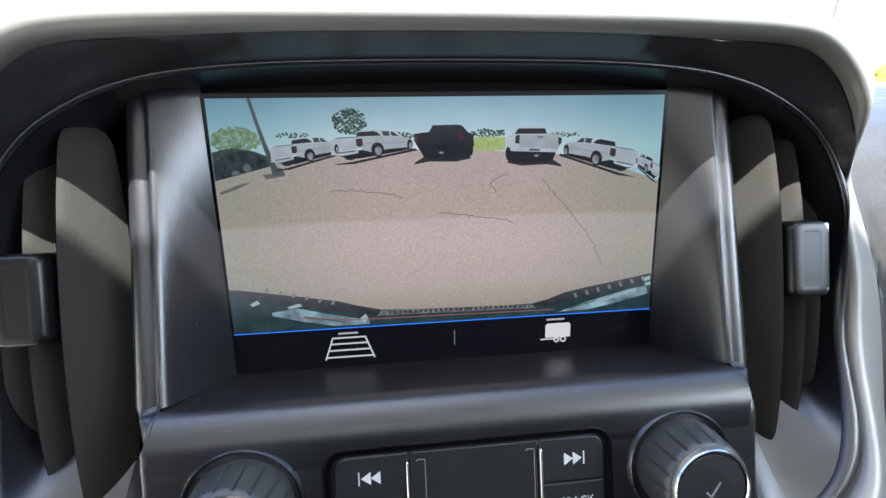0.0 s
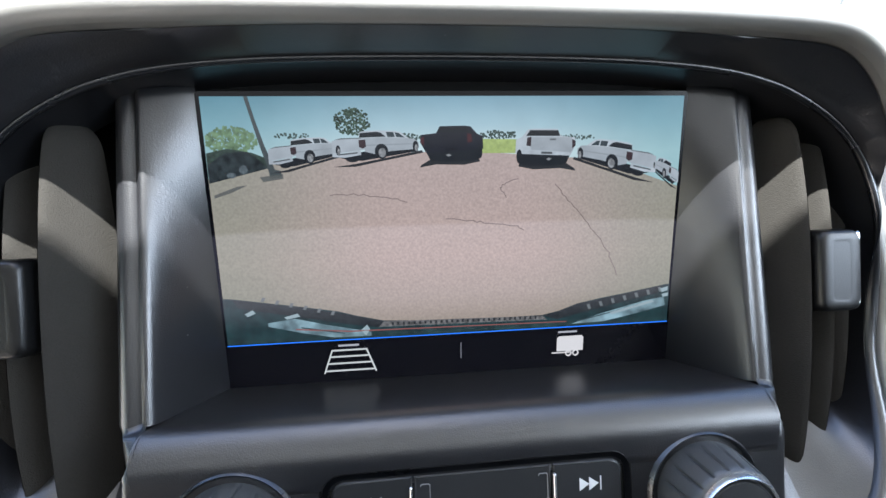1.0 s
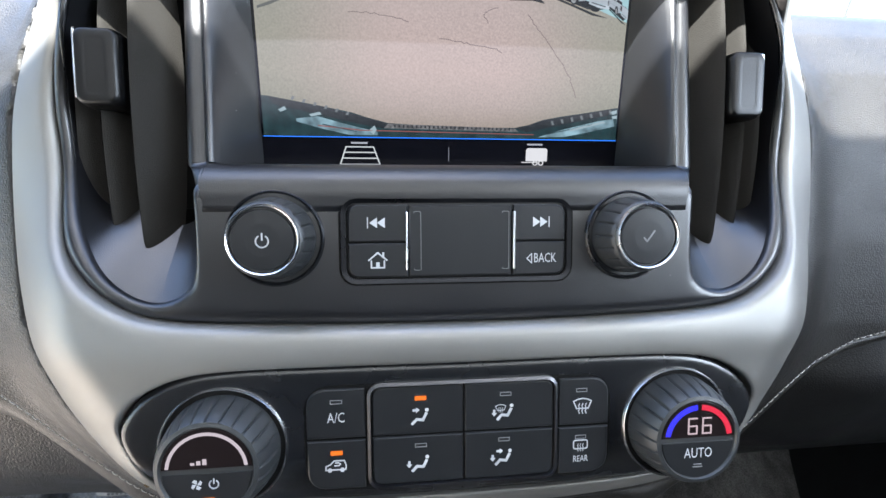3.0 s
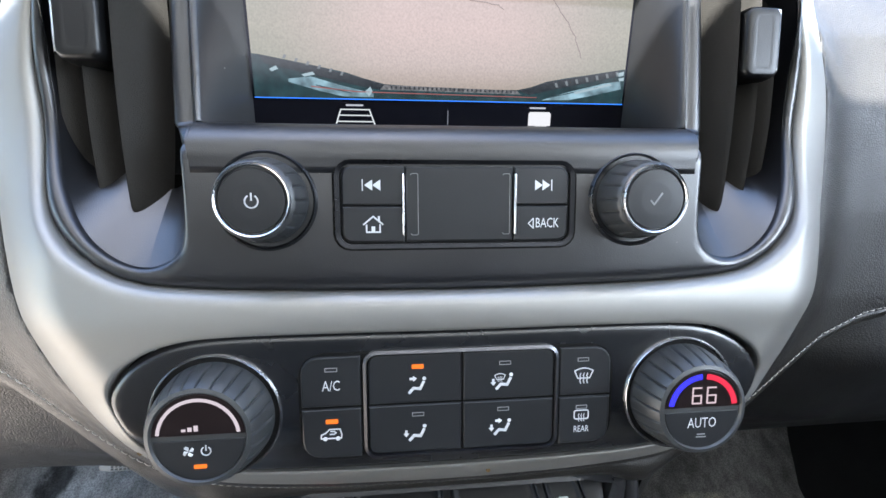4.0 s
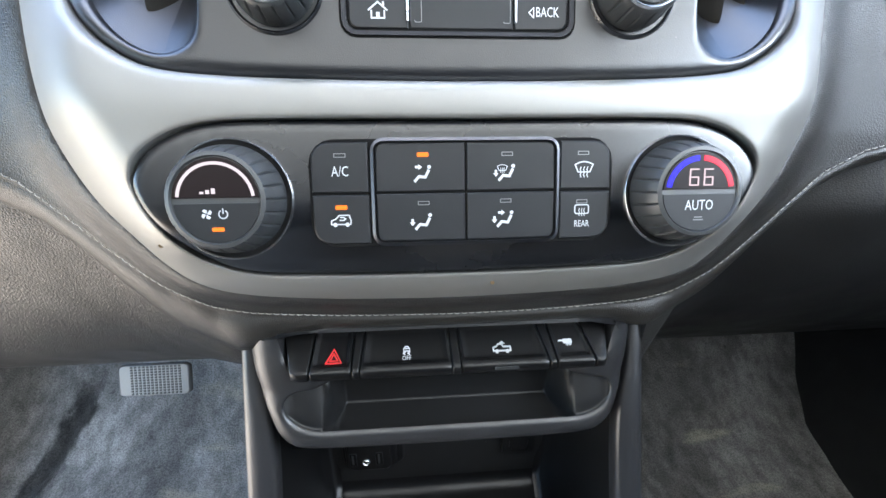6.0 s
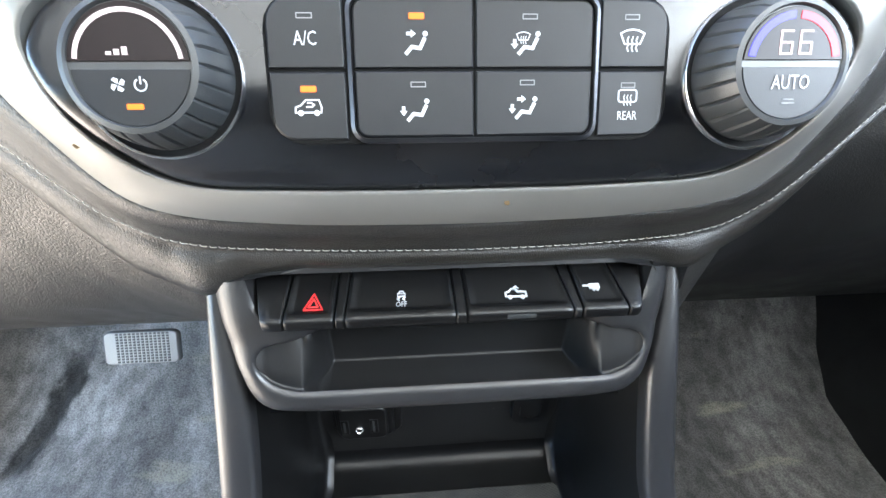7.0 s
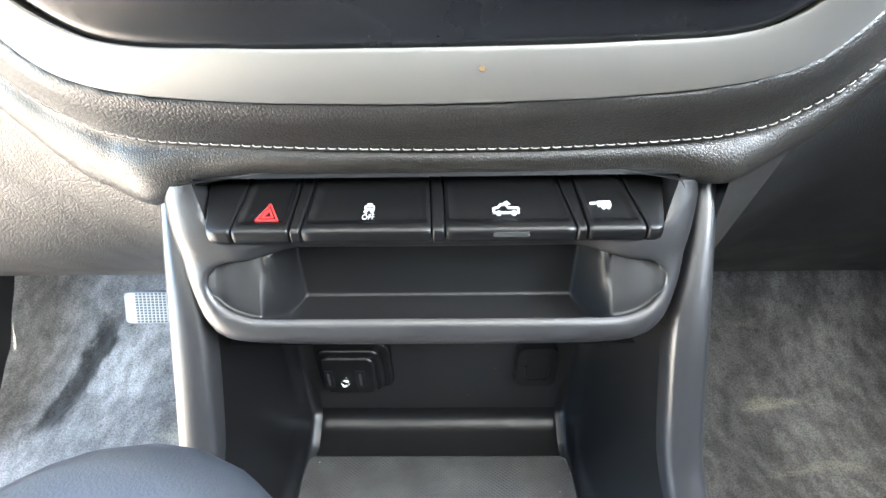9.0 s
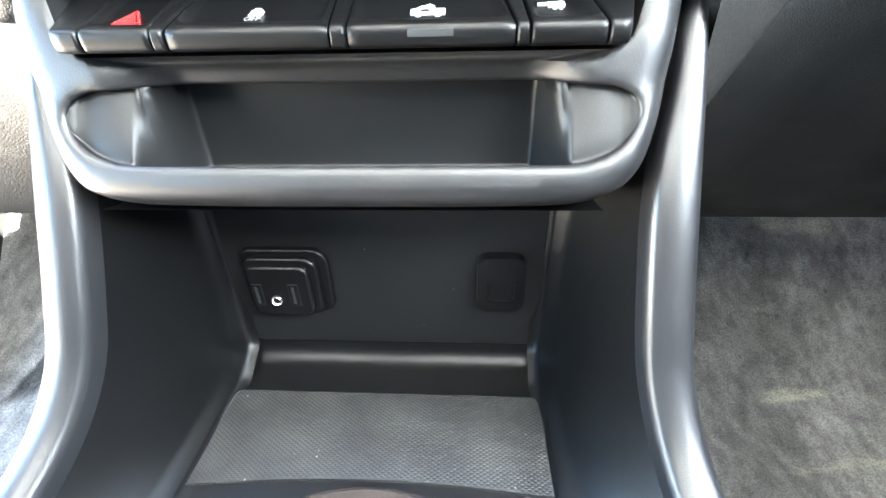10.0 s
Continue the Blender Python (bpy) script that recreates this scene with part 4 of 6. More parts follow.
stroke(b, [(hu - 0.0026, hv), (hu - 0.0026, hv - 0.0028), (hu + 0.0026, hv - 0.0028), (hu + 0.0026, hv)], 0.0006, T - 0.0001, T + 0.0001)
stroke(b, [(hu + 0.0022, hv + 0.0014), (hu + 0.0022, hv + 0.0032)], 0.0008, T - 0.0001, T + 0.0001)
b.plate(rrect(hu - 0.0007, hv - 0.0028, hu + 0.0007, hv - 0.0006, 0), T - 0.0001, T + 0.0001, ch=0)
part("icon", b, MARK, keys["home_button"], smooth=False)
lettering("BACK", 0.0056, 0.0366, 0.0777, T + 0.0002, MARK, keys["back_button"], squeeze=0.68)
b = Builder()
stroke(b, [(0.0309, 0.0757), (0.0289, 0.0777), (0.0309, 0.0797), (0.0309, 0.0757)], 0.0004, T - 0.0001, T + 0.0001)
part("icon", b, MARK, keys["back_button"], smooth=False)


def rotary(name, u, v, label):
    """Small audio knob: sunk collar, ribbed grip, chrome rim, dark cap."""
    grip = part(name, Builder().lathe([(0.0158, -0.006), (0.0160, -0.001), (0.0158, 0.001, 1), (0.0153, 0.004, 1), (0.0148, 0.0072, 1), (0.0144, 0.0094, 1), (0.0139, 0.0108), (0.0131, 0.0114)], (u, v), n=144, ribs=18, depth=0.0007),
                KNOB, radio, label, edge=35)
    part("collar", Builder().lathe([(0.0198, PANEL - 0.0012), (0.0192, PANEL + 0.0004), (0.0185, PANEL + 0.0014), (0.0177, PANEL + 0.0008), (0.0171, PANEL - 0.003)], (u, v), cap=False), BLACK, grip, "black collar", edge=60)
    part("chrome_rim", Builder().lathe([(0.0131, 0.0108), (0.0130, 0.0126), (0.0126, 0.0133), (0.0121, 0.0130), (0.0118, 0.0122), (0.0117, 0.0112)], (u, v), cap=False), CHROME, grip, "chrome rim", edge=70)
    part("cap", Builder().lathe([(0.0113, 0.0105), (0.0113, 0.0122), (0.0109, 0.0127), (0.006, 0.0130)], (u, v)), BUTTON, grip, edge=40)
    return grip


power = rotary("power_knob", -0.0733, 0.0872, "ribbed volume knob with chrome rim and power sign")
tick = rotary("select_knob", 0.0735, 0.0872, "ribbed selector knob with chrome rim and tick mark")
b = Builder()
stroke(b, arc((-0.0733, 0.0868), 0.0022, 125, 415, 22), 0.0005, 0.0128, 0.0132)
stroke(b, [(-0.0733, 0.0872), (-0.0733, 0.0896)], 0.0005, 0.0128, 0.0132)
part("power_sign", b, MARK, power, smooth=False)
b = Builder()
stroke(b, [(0.0713, 0.0866), (0.0726, 0.0851), (0.0757, 0.0893)], 0.0006, 0.0128, 0.0132)
part("tick_mark", b, GHOST, tick, smooth=False)


# ---- air vents ----
def air_vent(side):
    vent = thing("air_vent", tuple(stack(side * 0.14, 0.075, -0.03)), "black dashboard air vent with three upright blades and a slider tab", "air vent", "pair of centre air vents")
    rows_of = ((0.1305, -0.0150, 0.0775, 0.2140), (0.1455, -0.0210, 0.083, 0.2075), (0.1595, -0.0275, 0.0895, 0.2005)) if side < 0 else (
        (0.1258, -0.0150, 0.0775, 0.2140), (0.1405, -0.0200, 0.083, 0.2075), (0.1545, -0.0270, 0.0895, 0.2005))
    for u, wf, lo, hi in rows_of:
        b = Builder()
        n = 40
        vs = lo + (hi - lo) * (0.5 - 0.5 * np.cos(np.linspace(0, math.pi, n)))
        k = np.abs((vs - lo) / (hi - lo) * 2 - 1)
        front = wf - 0.0060 * k ** 2.4 - 0.0075 * (1 - np.sqrt(np.clip(1 - (np.clip(k - 0.87, 0, 1) / 0.13) ** 2, 0, 1)))
        rear = wf - 0.0165
        turn = math.tan(radians(38))
        sect = ((0.0, 0.0001), (0.03, 0.0007), (0.09, 0.0011), (0.2, 0.0013), (0.7, 0.0012), (1.0, 0.0006))
        rows = []
        for d, half in [(d, h) for d, h in sect] + [(d, -h) for d, h in sect[::-1]]:
            depth = d * np.maximum(front - rear, 0.002)
            rows.append(stack(side * (u - depth * turn) + half * side, vs, front - depth))
        b.loft(rows, closed=False, flip=side > 0)
        for row in (0, n - 1):
            loop = [r[row] for r in rows]
            b.cap(loop, flip=(row == 0) == (side > 0))
        part("blade", b, VENT, vent, edge=50)
    b = Builder()
    for v in (0.1, 0.125, 0.15, 0.175):
        b.plate(rrect(min(side * 0.104, side * 0.157), v, max(side * 0.104, side * 0.157), v + 0.0015, 0.0003), -0.052, -0.047, ch=0)
    part("rear_slats", b, DARK, vent, smooth=False)
    u0, u1 = (0.1330, 0.1500) if side < 0 else (0.1270, 0.1440)
    ws = -0.0125
    if side < 0:
        u0, u1 = -u1, -u0
    poly = rrect(u0, 0.1400, u1, 0.1700, 0.0034)
    rows = []
    for sc, w in ((1.0, -0.03), (1.0, ws - 0.0055), (0.96, ws - 0.0020), (0.88, ws - 0.0004), (0.78, ws), (0.4, ws - 0.0003)):
        c = poly.mean(0)
        q = c + (poly - c) * np.array([sc, 0.5 + 0.5 * sc])
        rows.append(stack(q[:, 0], q[:, 1], w))
    tab = part("slider_tab", Builder().loft(rows).cap(rows[-1]), SATIN_BLACK, vent, "black slider tab", edge=50)
    e = side * (0.1488 if side < 0 else 0.1418)
    ew = 0.0008 if side < 0 else 0.0014
    part("chrome_strip", Builder().plate(rrect(e - ew, 0.1425, e + ew, 0.1690, 0.0009), ws - 0.005, ws - 0.0002, ch=0.0007), CHROME, tab, "chrome strip", edge=50)
    return vent


air_vent(-1)
air_vent(1)

# ---- climate panel ----
climate = thing("climate_control_panel", tuple(stack(0, -0.034, -0.02)), "black climate control panel with two large knobs and icon buttons", "climate control")
CLIM = BEZEL_LOW + (np.array([0, 0.001]) - BEZEL_LOW) * 0.009


def clim_skin(p):
    w = fall(p) - 0.0018 - rounding(away(CLIM, p), 0.003)
    return w


b = Builder()
b.add(*sheet(CLIM, [], lambda p: stack(p[:, 0], p[:, 1], clim_skin(p)), 0.0026, [(CLIM, (0.0003, 0.0009, 0.0018, 0.0031))]))
w = clim_skin(CLIM)
b.loft([stack(CLIM[:, 0], CLIM[:, 1], w), stack(CLIM[:, 0], CLIM[:, 1], w - 0.01)], flip=True)
part("panel", b, BLACK, climate, edge=50)
C0 = -0.0018
b = Builder().plate(rrect(-0.0638, -0.0177, 0.0664, 0.0272, 0.0102), C0 - 0.002, C0 + 0.0003, ch=0.0001)
part("button_bed", b, DARK, climate, smooth=False)
b = Builder()
fo, fi = rrect(-0.0384, -0.0178, 0.0424, 0.0276, 0.0055), rrect(-0.0368, -0.0162, 0.0408, 0.0260, 0.0042)
rows = [stack(q[:, 0], q[:, 1], w) for q, w in ((fo, C0), (fo * 0.999, C0 + 0.0014), (fi * 1.008, C0 + 0.002), (fi, C0 + 0.0012), (fi, C0 - 0.001))]
b.loft(rows)
part("chrome_frame", b, DARK_CHROME, climate, "dark chrome frame round four buttons", edge=35)
TB = C0 + 0.0012


def indicator(u, v, on, parent):
    if on:
        part("indicator", Builder().plate(rrect(u - 0.0024, v - 0.0009, u + 0.0024, v + 0.0009, 0.0002), TB - 0.0002, TB + 0.0002, ch=0), AMBER, parent, "lit amber indicator", smooth=False)
    else:
        b = Builder()
        stroke(b, [(u - 0.0023, v - 0.0007), (u + 0.0023, v - 0.0007), (u + 0.0023, v + 0.0007), (u - 0.0023, v + 0.0007), (u - 0.0023, v - 0.0007)], 0.0003, TB - 0.0001, TB + 0.0001)
        part("indicator", b, GHOST, parent, "unlit indicator", smooth=False)


def seated(b, u, v, s=1.0):
    """Plain seat sign: a bent bar with a dot above it."""
    stroke(b, [(u - 0.0036 * s, v - 0.0030 * s), (u - 0.0016 * s, v - 0.0008 * s), (u + 0.0014 * s, v - 0.0012 * s), (u + 0.0030 * s, v + 0.0020 * s)], 0.0013 * s, TB - 0.0001, TB + 0.0001)
    b.plate(arc((u + 0.0033 * s, v + 0.0036 * s), 0.0009 * s, 0, 330, 12), TB - 0.0001, TB + 0.0001, ch=0)


def arrow(b, u, v, down, s=1.0):
    d = np.array([(-0.0014, 0.0005), (0.0, 0.0005), (0.0, 0.0012), (0.0015, 0), (0.0, -0.0012), (0.0, -0.0005), (-0.0014, -0.0005)]) * s
    if down:
        d = np.c_[d[:, 1], -d[:, 0]]
    b.plate(d + (u, v), TB - 0.0001, TB + 0.0001, ch=0)


def shield(b, u, v, s=1.0):
    stroke(b, [(u - 0.0040 * s, v + 0.0016 * s), (u - 0.002 * s, v + 0.0025 * s), (u, v + 0.0028 * s), (u + 0.002 * s, v + 0.0025 * s), (u + 0.0040 * s, v + 0.0016 * s), (u + 0.0026 * s, v - 0.0016 * s),
               (u - 0.0026 * s, v - 0.0016 * s), (u - 0.0040 * s, v + 0.0016 * s)], 0.0005 * s, TB - 0.0001, TB + 0.0001)


def heat(b, u, v, s=1.0):
    for o in (-0.0015, 0, 0.0015):
        stroke(b, [(u + o * s + 0.0002 * s * (-1) ** k, v + (1.6 - k) * 0.0011 * s) for k in range(5)], 0.0004 * s, TB - 0.0001, TB + 0.0001)


R = 0.007
ac = face_button("ac_button", rrect(-0.0627, 0.0052, -0.0393, 0.0258, (0, 0, 0, R)), TB, climate)
lettering("A/C", 0.0060, -0.0509, 0.0138, TB + 0.0002, MARK, ac, squeeze=0.72)
indicator(-0.0508, 0.0205, False, ac)
rec = face_button("recirculation_button", rrect(-0.0627, -0.0164, -0.0393, 0.0042, (R, 0, 0, 0)), TB, climate)
indicator(-0.0510, -0.0009, True, rec)
b = Builder()
cu, cv = -0.0514, -0.0066
stroke(b, [(cu - 0.00404, cv - 0.00138), (cu - 0.00396, cv + 0.00017), (cu - 0.00224, cv + 0.00086), (cu - 0.00069, cv + 0.00241), (cu + 0.00344, cv + 0.00241), (cu + 0.00413, cv + 0.00017), (cu + 0.00396, cv - 0.00138), (cu - 0.00404, cv - 0.00138)], 0.0005, TB - 0.0001, TB + 0.0001)
stroke(b, [(cu - 0.00052, cv + 0.00034), (cu + 0.00120, cv + 0.00034), (cu + 0.00189, cv + 0.00095), (cu + 0.00103, cv + 0.00155), (cu - 0.00017, cv + 0.00155)], 0.0005, TB - 0.0001, TB + 0.0001)
for o in (-0.0024, 0.0026):
    b.plate(arc((cu + o, cv - 0.0015), 0.0009, 0, 330, 12), TB - 0.0001, TB + 0.00015, ch=0)
part("icon", b, MARK, rec, smooth=False)
for name, (u0, v0, u1, v1), r, iu, iv, on, down, right, screen_sign in (
        ("face_vent_button", (-0.0364, 0.0052, 0.0013, 0.0256), (0, 0, 0, 0.0036), -0.0168, 0.0122, True, False, True, False),
        ("floor_defrost_button", (0.0021, 0.0052, 0.0404, 0.0256), (0, 0, 0.0036, 0), 0.0192, 0.0122, False, True, False, True),
        ("floor_vent_button", (-0.0364, -0.0158, 0.0013, 0.0044), (0.0036, 0, 0, 0), -0.0168, -0.0080, False, True, False, False),
        ("face_floor_button", (0.0021, -0.0158, 0.0404, 0.0044), (0, 0.0036, 0, 0), 0.0186, -0.0076, False, True, True, False)):
    key = face_button(name, rrect(u0, v0, u1, v1, r), TB, climate)
    indicator(iu + 0.0003, iv + 0.0083, on, key)
    b = Builder()
    seated(b, iu, iv, 0.88)
    if right:
        arrow(b, iu - 0.0016, iv + 0.0032, False)
    if down:
        arrow(b, iu - 0.0046, iv + 0.0002, True)
    if screen_sign:
        shield(b, iu - 0.0018, iv + 0.0022, 0.55)
        heat(b, iu - 0.0018, iv + 0.0016, 0.5)
    part("icon", b, MARK, key, smooth=False)
fr = face_button("front_defrost_button", rrect(0.0429, 0.0052, 0.0652, 0.0258, (0, 0, R, 0)), TB, climate)
indicator(0.0530, 0.0205, False, fr)
b = Builder()
shield(b, 0.0534, 0.0140)
heat(b, 0.0534, 0.0128)
part("icon", b, MARK, fr, smooth=False)
rr = face_button("rear_defrost_button", rrect(0.0429, -0.0164, 0.0652, 0.0042, (0, R, 0, 0)), TB, climate)
indicator(0.0528, -0.0003, False, rr)
b = Builder()
stroke(b, rrect(0.0497, -0.0056, 0.0559, -0.0018, 0.0008, 3).tolist() + [(0.0497, -0.0048)], 0.0005, TB - 0.0001, TB + 0.0001)
heat(b, 0.0528, -0.0047, 0.75)
part("icon", b, MARK, rr, smooth=False)
lettering("REAR", 0.0040, 0.0528, -0.0101, TB + 0.0002, MARK, rr, squeeze=0.72)


def dial(name, u, label, lettered):
    """Large climate knob: chrome ring, grooved grip, half display above, half button below."""
    v = 0.0033
    grip = part(name, Builder().lathe([(0.0222, -0.007), (0.0222, -0.002), (0.0218, 0.002, 1), (0.0207, 0.0075, 1), (0.0196, 0.0115, 1), (0.0183, 0.0138), (0.0168, 0.0142), (0.0163, 0.0132)], (u, v), n=192, ribs=24, depth=0.0009),
                KNOB, climate, label, edge=35)
    part("chrome_ring", Builder().lathe([(0.0250, -0.0022), (0.0249, -0.0009), (0.0245, -0.0003), (0.0240, -0.0008), (0.0237, -0.0024)], (u, v), n=96, cap=False), CHROME, grip, "polished chrome ring", edge=60)
    part("ring_gap", Builder().lathe([(0.0239, -0.0016), (0.0222, -0.0014)], (u, v), n=72, cap=False), DARK, grip, smooth=False)
    f = 0.0137
    glass = part("display", Builder().plate(np.r_[arc((u, v), 0.0160, 3, 177, 30)], 0.012, f, ch=0.0002), SMOKED, grip, "smoked display glass", smooth=False)
    low = part("push_button", Builder().plate(arc((u, v - 0.0006), 0.0158, 182, 358, 30), 0.012, f - 0.0002, ch=0.0003), BUTTON, grip, smooth=False)
    return grip, glass, low, v, f


SMOKED = surface("smoked_display_glass", (0.012, 0.008, 0.008), 0.3, vary=0.05, rough_vary=0.02, spec=0.18)
PINK = display("pale_lit_bar", (0.95, 0.78, 0.78), 0.5)
BLUE_L = display("blue_lit_bar", (0.05, 0.04, 0.9), 0.9)
RED_L = display("red_lit_bar", (0.95, 0.03, 0.07), 0.7)
uL = -0.0953
fan, glass, low, v, f = dial("fan_knob", uL, "fan speed knob with lit arc and three small bars", "")
b = Builder().plate(ring_piece((uL, v), 0.0133, 0.0145, 6, 174), f, f + 0.0002, ch=0)
part("lit_arc", b, PINK, glass, smooth=False)
b = Builder()
for k in range(3):
    b.plate(rrect(uL - 0.0056 + 0.0021 * k, v + 0.0024, uL - 0.0042 + 0.0021 * k, v + 0.0033 + 0.0006 * k, 0), f, f + 0.0002, ch=0)
part("lit_bars", b, PINK, glass, smooth=False)
b = Builder()
for k in range(4):
    a = k * 90 + 20
    b.plate([(uL - 0.0038 + 0.0021 * r * math.cos(radians(a + d)), v - 0.0052 + 0.0021 * r * math.sin(radians(a + d))) for r, d in ((0.1, 0), (0.7, -28), (1, 5), (0.95, 32), (0.4, 30))], f - 0.0002, f, ch=0)
stroke(b, arc((uL + 0.0022, v - 0.0053), 0.0016, 125, 415, 18), 0.0004, f - 0.0002, f)
stroke(b, [(uL + 0.0022, v - 0.0050), (uL + 0.0022, v - 0.0032)], 0.0004, f - 0.0002, f)
part("icon", b, MARK, low, smooth=False)
part("indicator", Builder().plate(rrect(uL - 0.0022, v - 0.0118, uL + 0.0022, v - 0.0103, 0.0002), f - 0.0003, f, ch=0), AMBER, low, "lit amber indicator", smooth=False)
uR = 0.0970
temp, glass, low, v, f = dial("temperature_knob", uR, "temperature knob with blue and red arc showing 66", "")
part("blue_arc", Builder().plate(ring_piece((uR, v), 0.0125, 0.0147, 94, 172), f, f + 0.0002, ch=0), BLUE_L, glass, smooth=False)
part("red_arc", Builder().plate(ring_piece((uR, v), 0.0125, 0.0147, 8, 86), f, f + 0.0002, ch=0), RED_L, glass, smooth=False)
b = Builder()
for o in (-0.0046, 0.0016):
    x0, x1, y0, ym, y1 = uR + o, uR + o + 0.0036, v + 0.0026, v + 0.0058, v + 0.0090
    for seg in ([(x1, y1), (x0, y1)], [(x0, y1), (x0, ym)], [(x0, ym), (x0, y0)], [(x0, y0), (x1, y0)], [(x1, y0), (x1, ym)], [(x1, ym), (x0, ym)]):
        stroke(b, seg, 0.0006, f, f + 0.0002)
part("digits", b, display("digit_glow", (0.8, 0.6, 0.6), 0.6), glass, "lit digits 66", smooth=False)
lettering("AUTO", 0.0060, uR, v - 0.0058, f + 0.0001, MARK, low, squeeze=0.74)
b = Builder()
stroke(b, [(uR - 0.0016, v - 0.0106), (uR + 0.0016, v - 0.0106)], 0.0004, f - 0.0003, f)
stroke(b, [(uR - 0.0020, v - 0.0117), (uR + 0.0020, v - 0.0117)], 0.0004, f - 0.0003, f)
part("indicator", b, GHOST, low, "unlit indicator", smooth=False)

# ---- dashboard ----
dash = thing("dashboard", (0, 0.3, 0.55), "black grained dashboard with pale stitched seam and lower knee panels", "dashboard")
SEAM_X = [0, 0.04, 0.074, 0.109, 0.128, 0.152, 0.173, 0.192, 0.213, 0.236, 0.27, 0.33, 0.45, 0.8]
SEAM_Z = [0.6131, 0.6136, 0.6149, 0.6166, 0.6202, 0.6325, 0.6500, 0.6675, 0.6855, 0.6970, 0.7045, 0.709, 0.711, 0.711]
DASH_Z = [0.60, 0.6131, 0.64, 0.68, 0.705, 0.75, 0.80, 0.835, 0.855, 0.866, 0.871]
DASH_Y = [0.1330, 0.1350, 0.1395, 0.149, 0.155, 0.170, 0.192, 0.216, 0.238, 0.262, 0.30]
edge3 = stack(BEZEL_OUT[:, 0], BEZEL_OUT[:, 1], bezel_skin(BEZEL_OUT))
edge_xz = edge3[:, [0, 2]]


def seam_z(x):
    return np.interp(np.abs(x), SEAM_X, SEAM_Z) - 0.0018 * smoothstep((np.asarray(x) + 0.09) / 0.18)


def dash_y(x, z):
    """Depth of the dashboard's skin, drawn out to meet the silver surround."""
    x, z = np.asarray(x, float), np.asarray(z, float)
    y = np.interp(z, DASH_Z, DASH_Y)
    p = np.c_[x, z]
    d2 = ((p[:, None, :] - edge_xz[None]) ** 2).sum(2)
    i = d2.argmin(1)
    d = np.sqrt(d2[np.arange(len(p)), i])
    inn = inside(edge_xz, p)
    gap = edge3[i, 1] - np.interp(edge3[i, 2], DASH_Z, DASH_Y) + 0.0018
    gap = np.minimum(gap, 0.014)
    out = y + gap * np.exp(-(d / 0.02) ** 2)
    return np.where(inn, np.maximum(y, edge3[i, 1] + 0.0018 + 0.25 * np.minimum(d, 0.006) + 1.2 * np.maximum(d - 0.006, 0)), out)


xs = np.concatenate([np.linspace(-0.8, -0.3, 40), np.linspace(-0.295, 0.295, 200), np.linspace(0.3, 0.8, 40)])
rows = []
for k in np.linspace(0, 1, 120) ** 1.5:
    z = seam_z(xs) + (0.871 - seam_z(xs)) * k
    rows.append(np.c_[xs, dash_y(xs, z), z])
last = rows[-1]
for y, z in ((0.34, 0.8725), (0.45, 0.872), (0.62, 0.869), (0.86, 0.862)):
    rows.append(np.c_[xs, np.full(len(xs), y), np.full(len(xs), z)])
part("upper_pad", Builder().loft(rows, closed=False), PAD, dash, "grained upper dashboard pad")
# hood over the gauges
b = Builder()
ax = np.linspace(-1, 1, 40)
arch = [np.c_[-0.50 + 0.175 * w * ax, np.full(40, y), z0 + h * (1 - np.abs(ax) ** 2.6) ** 0.5] for y, w, z0, h in ((0.36, 0.93, 0.852, 0.072), (0.34, 0.97, 0.852, 0.085), (0.345, 1.0, 0.852, 0.092), (0.40, 1.02, 0.852, 0.094), (0.55, 1.02, 0.852, 0.075), (0.66, 0.98, 0.852, 0.03))]
part("gauge_hood", b.loft(arch, closed=False), PAD, dash, "grained hood over the gauges")
# lip under the seam
rows = []
sx = xs[(xs > -0.62) & (xs < 0.8)]
sz = seam_z(sx)
sy = dash_y(sx, sz)
drop = np.interp(sx, [-0.3, -0.2, -0.15, -0.12, -0.1, -0.07, 0.0, 0.06, 0.1, 0.12, 0.16, 0.2, 0.3], [0.016, 0.027, 0.036, 0.031, 0.020, 0.0125, 0.0105, 0.012, 0.0170, 0.0215, 0.0215, 0.012, 0.009])
for a, h in ((0, 0.0), (0.06, 0.0012), (0.14, 0.0), (0.4, -0.0015), (0.75, 0.0002), (0.93, 0.0012), (0.985, 0.0030), (1.0, 0.0060), (0.99, 0.03)):
    rows.append(np.c_[sx, sy + h * 1.0 + a * drop * 0.16 - 0.006 * min(a * 1.6, 1) * np.exp(-((np.abs(sx) - 0.116) / 0.016) ** 2), sz - drop * a])
part("padded_lip", Builder().loft(rows[::-1], closed=False), LEATHER, dash, "padded vinyl lip under the seam")
# stitches
b = Builder()
path = np.c_[np.linspace(-0.262, 0.5, 500), np.zeros(500), np.zeros(500)]
path[:, 2] = seam_z(path[:, 0]) + 0.0012
path[:, 1] = dash_y(path[:, 0], path[:, 2]) - 0.0006
s = np.r_[0, np.cumsum(np.linalg.norm(np.diff(path, axis=0), axis=1))]
for a in np.arange(0.001, s[-1] - 0.006, 0.0041):
    q = np.array([[np.interp(a + d, s, path[:, k]) for k in range(3)] for d in (0, 0.0008, 0.0023, 0.0031)])
    q[1:3, 1] -= 0.0004
    q[0, 2] += 0.0003
    b.tube(q, 0.00023, 6)
tagged(part("stitching", b, THREAD, dash, "pale thread stitching"), kind="stuff")
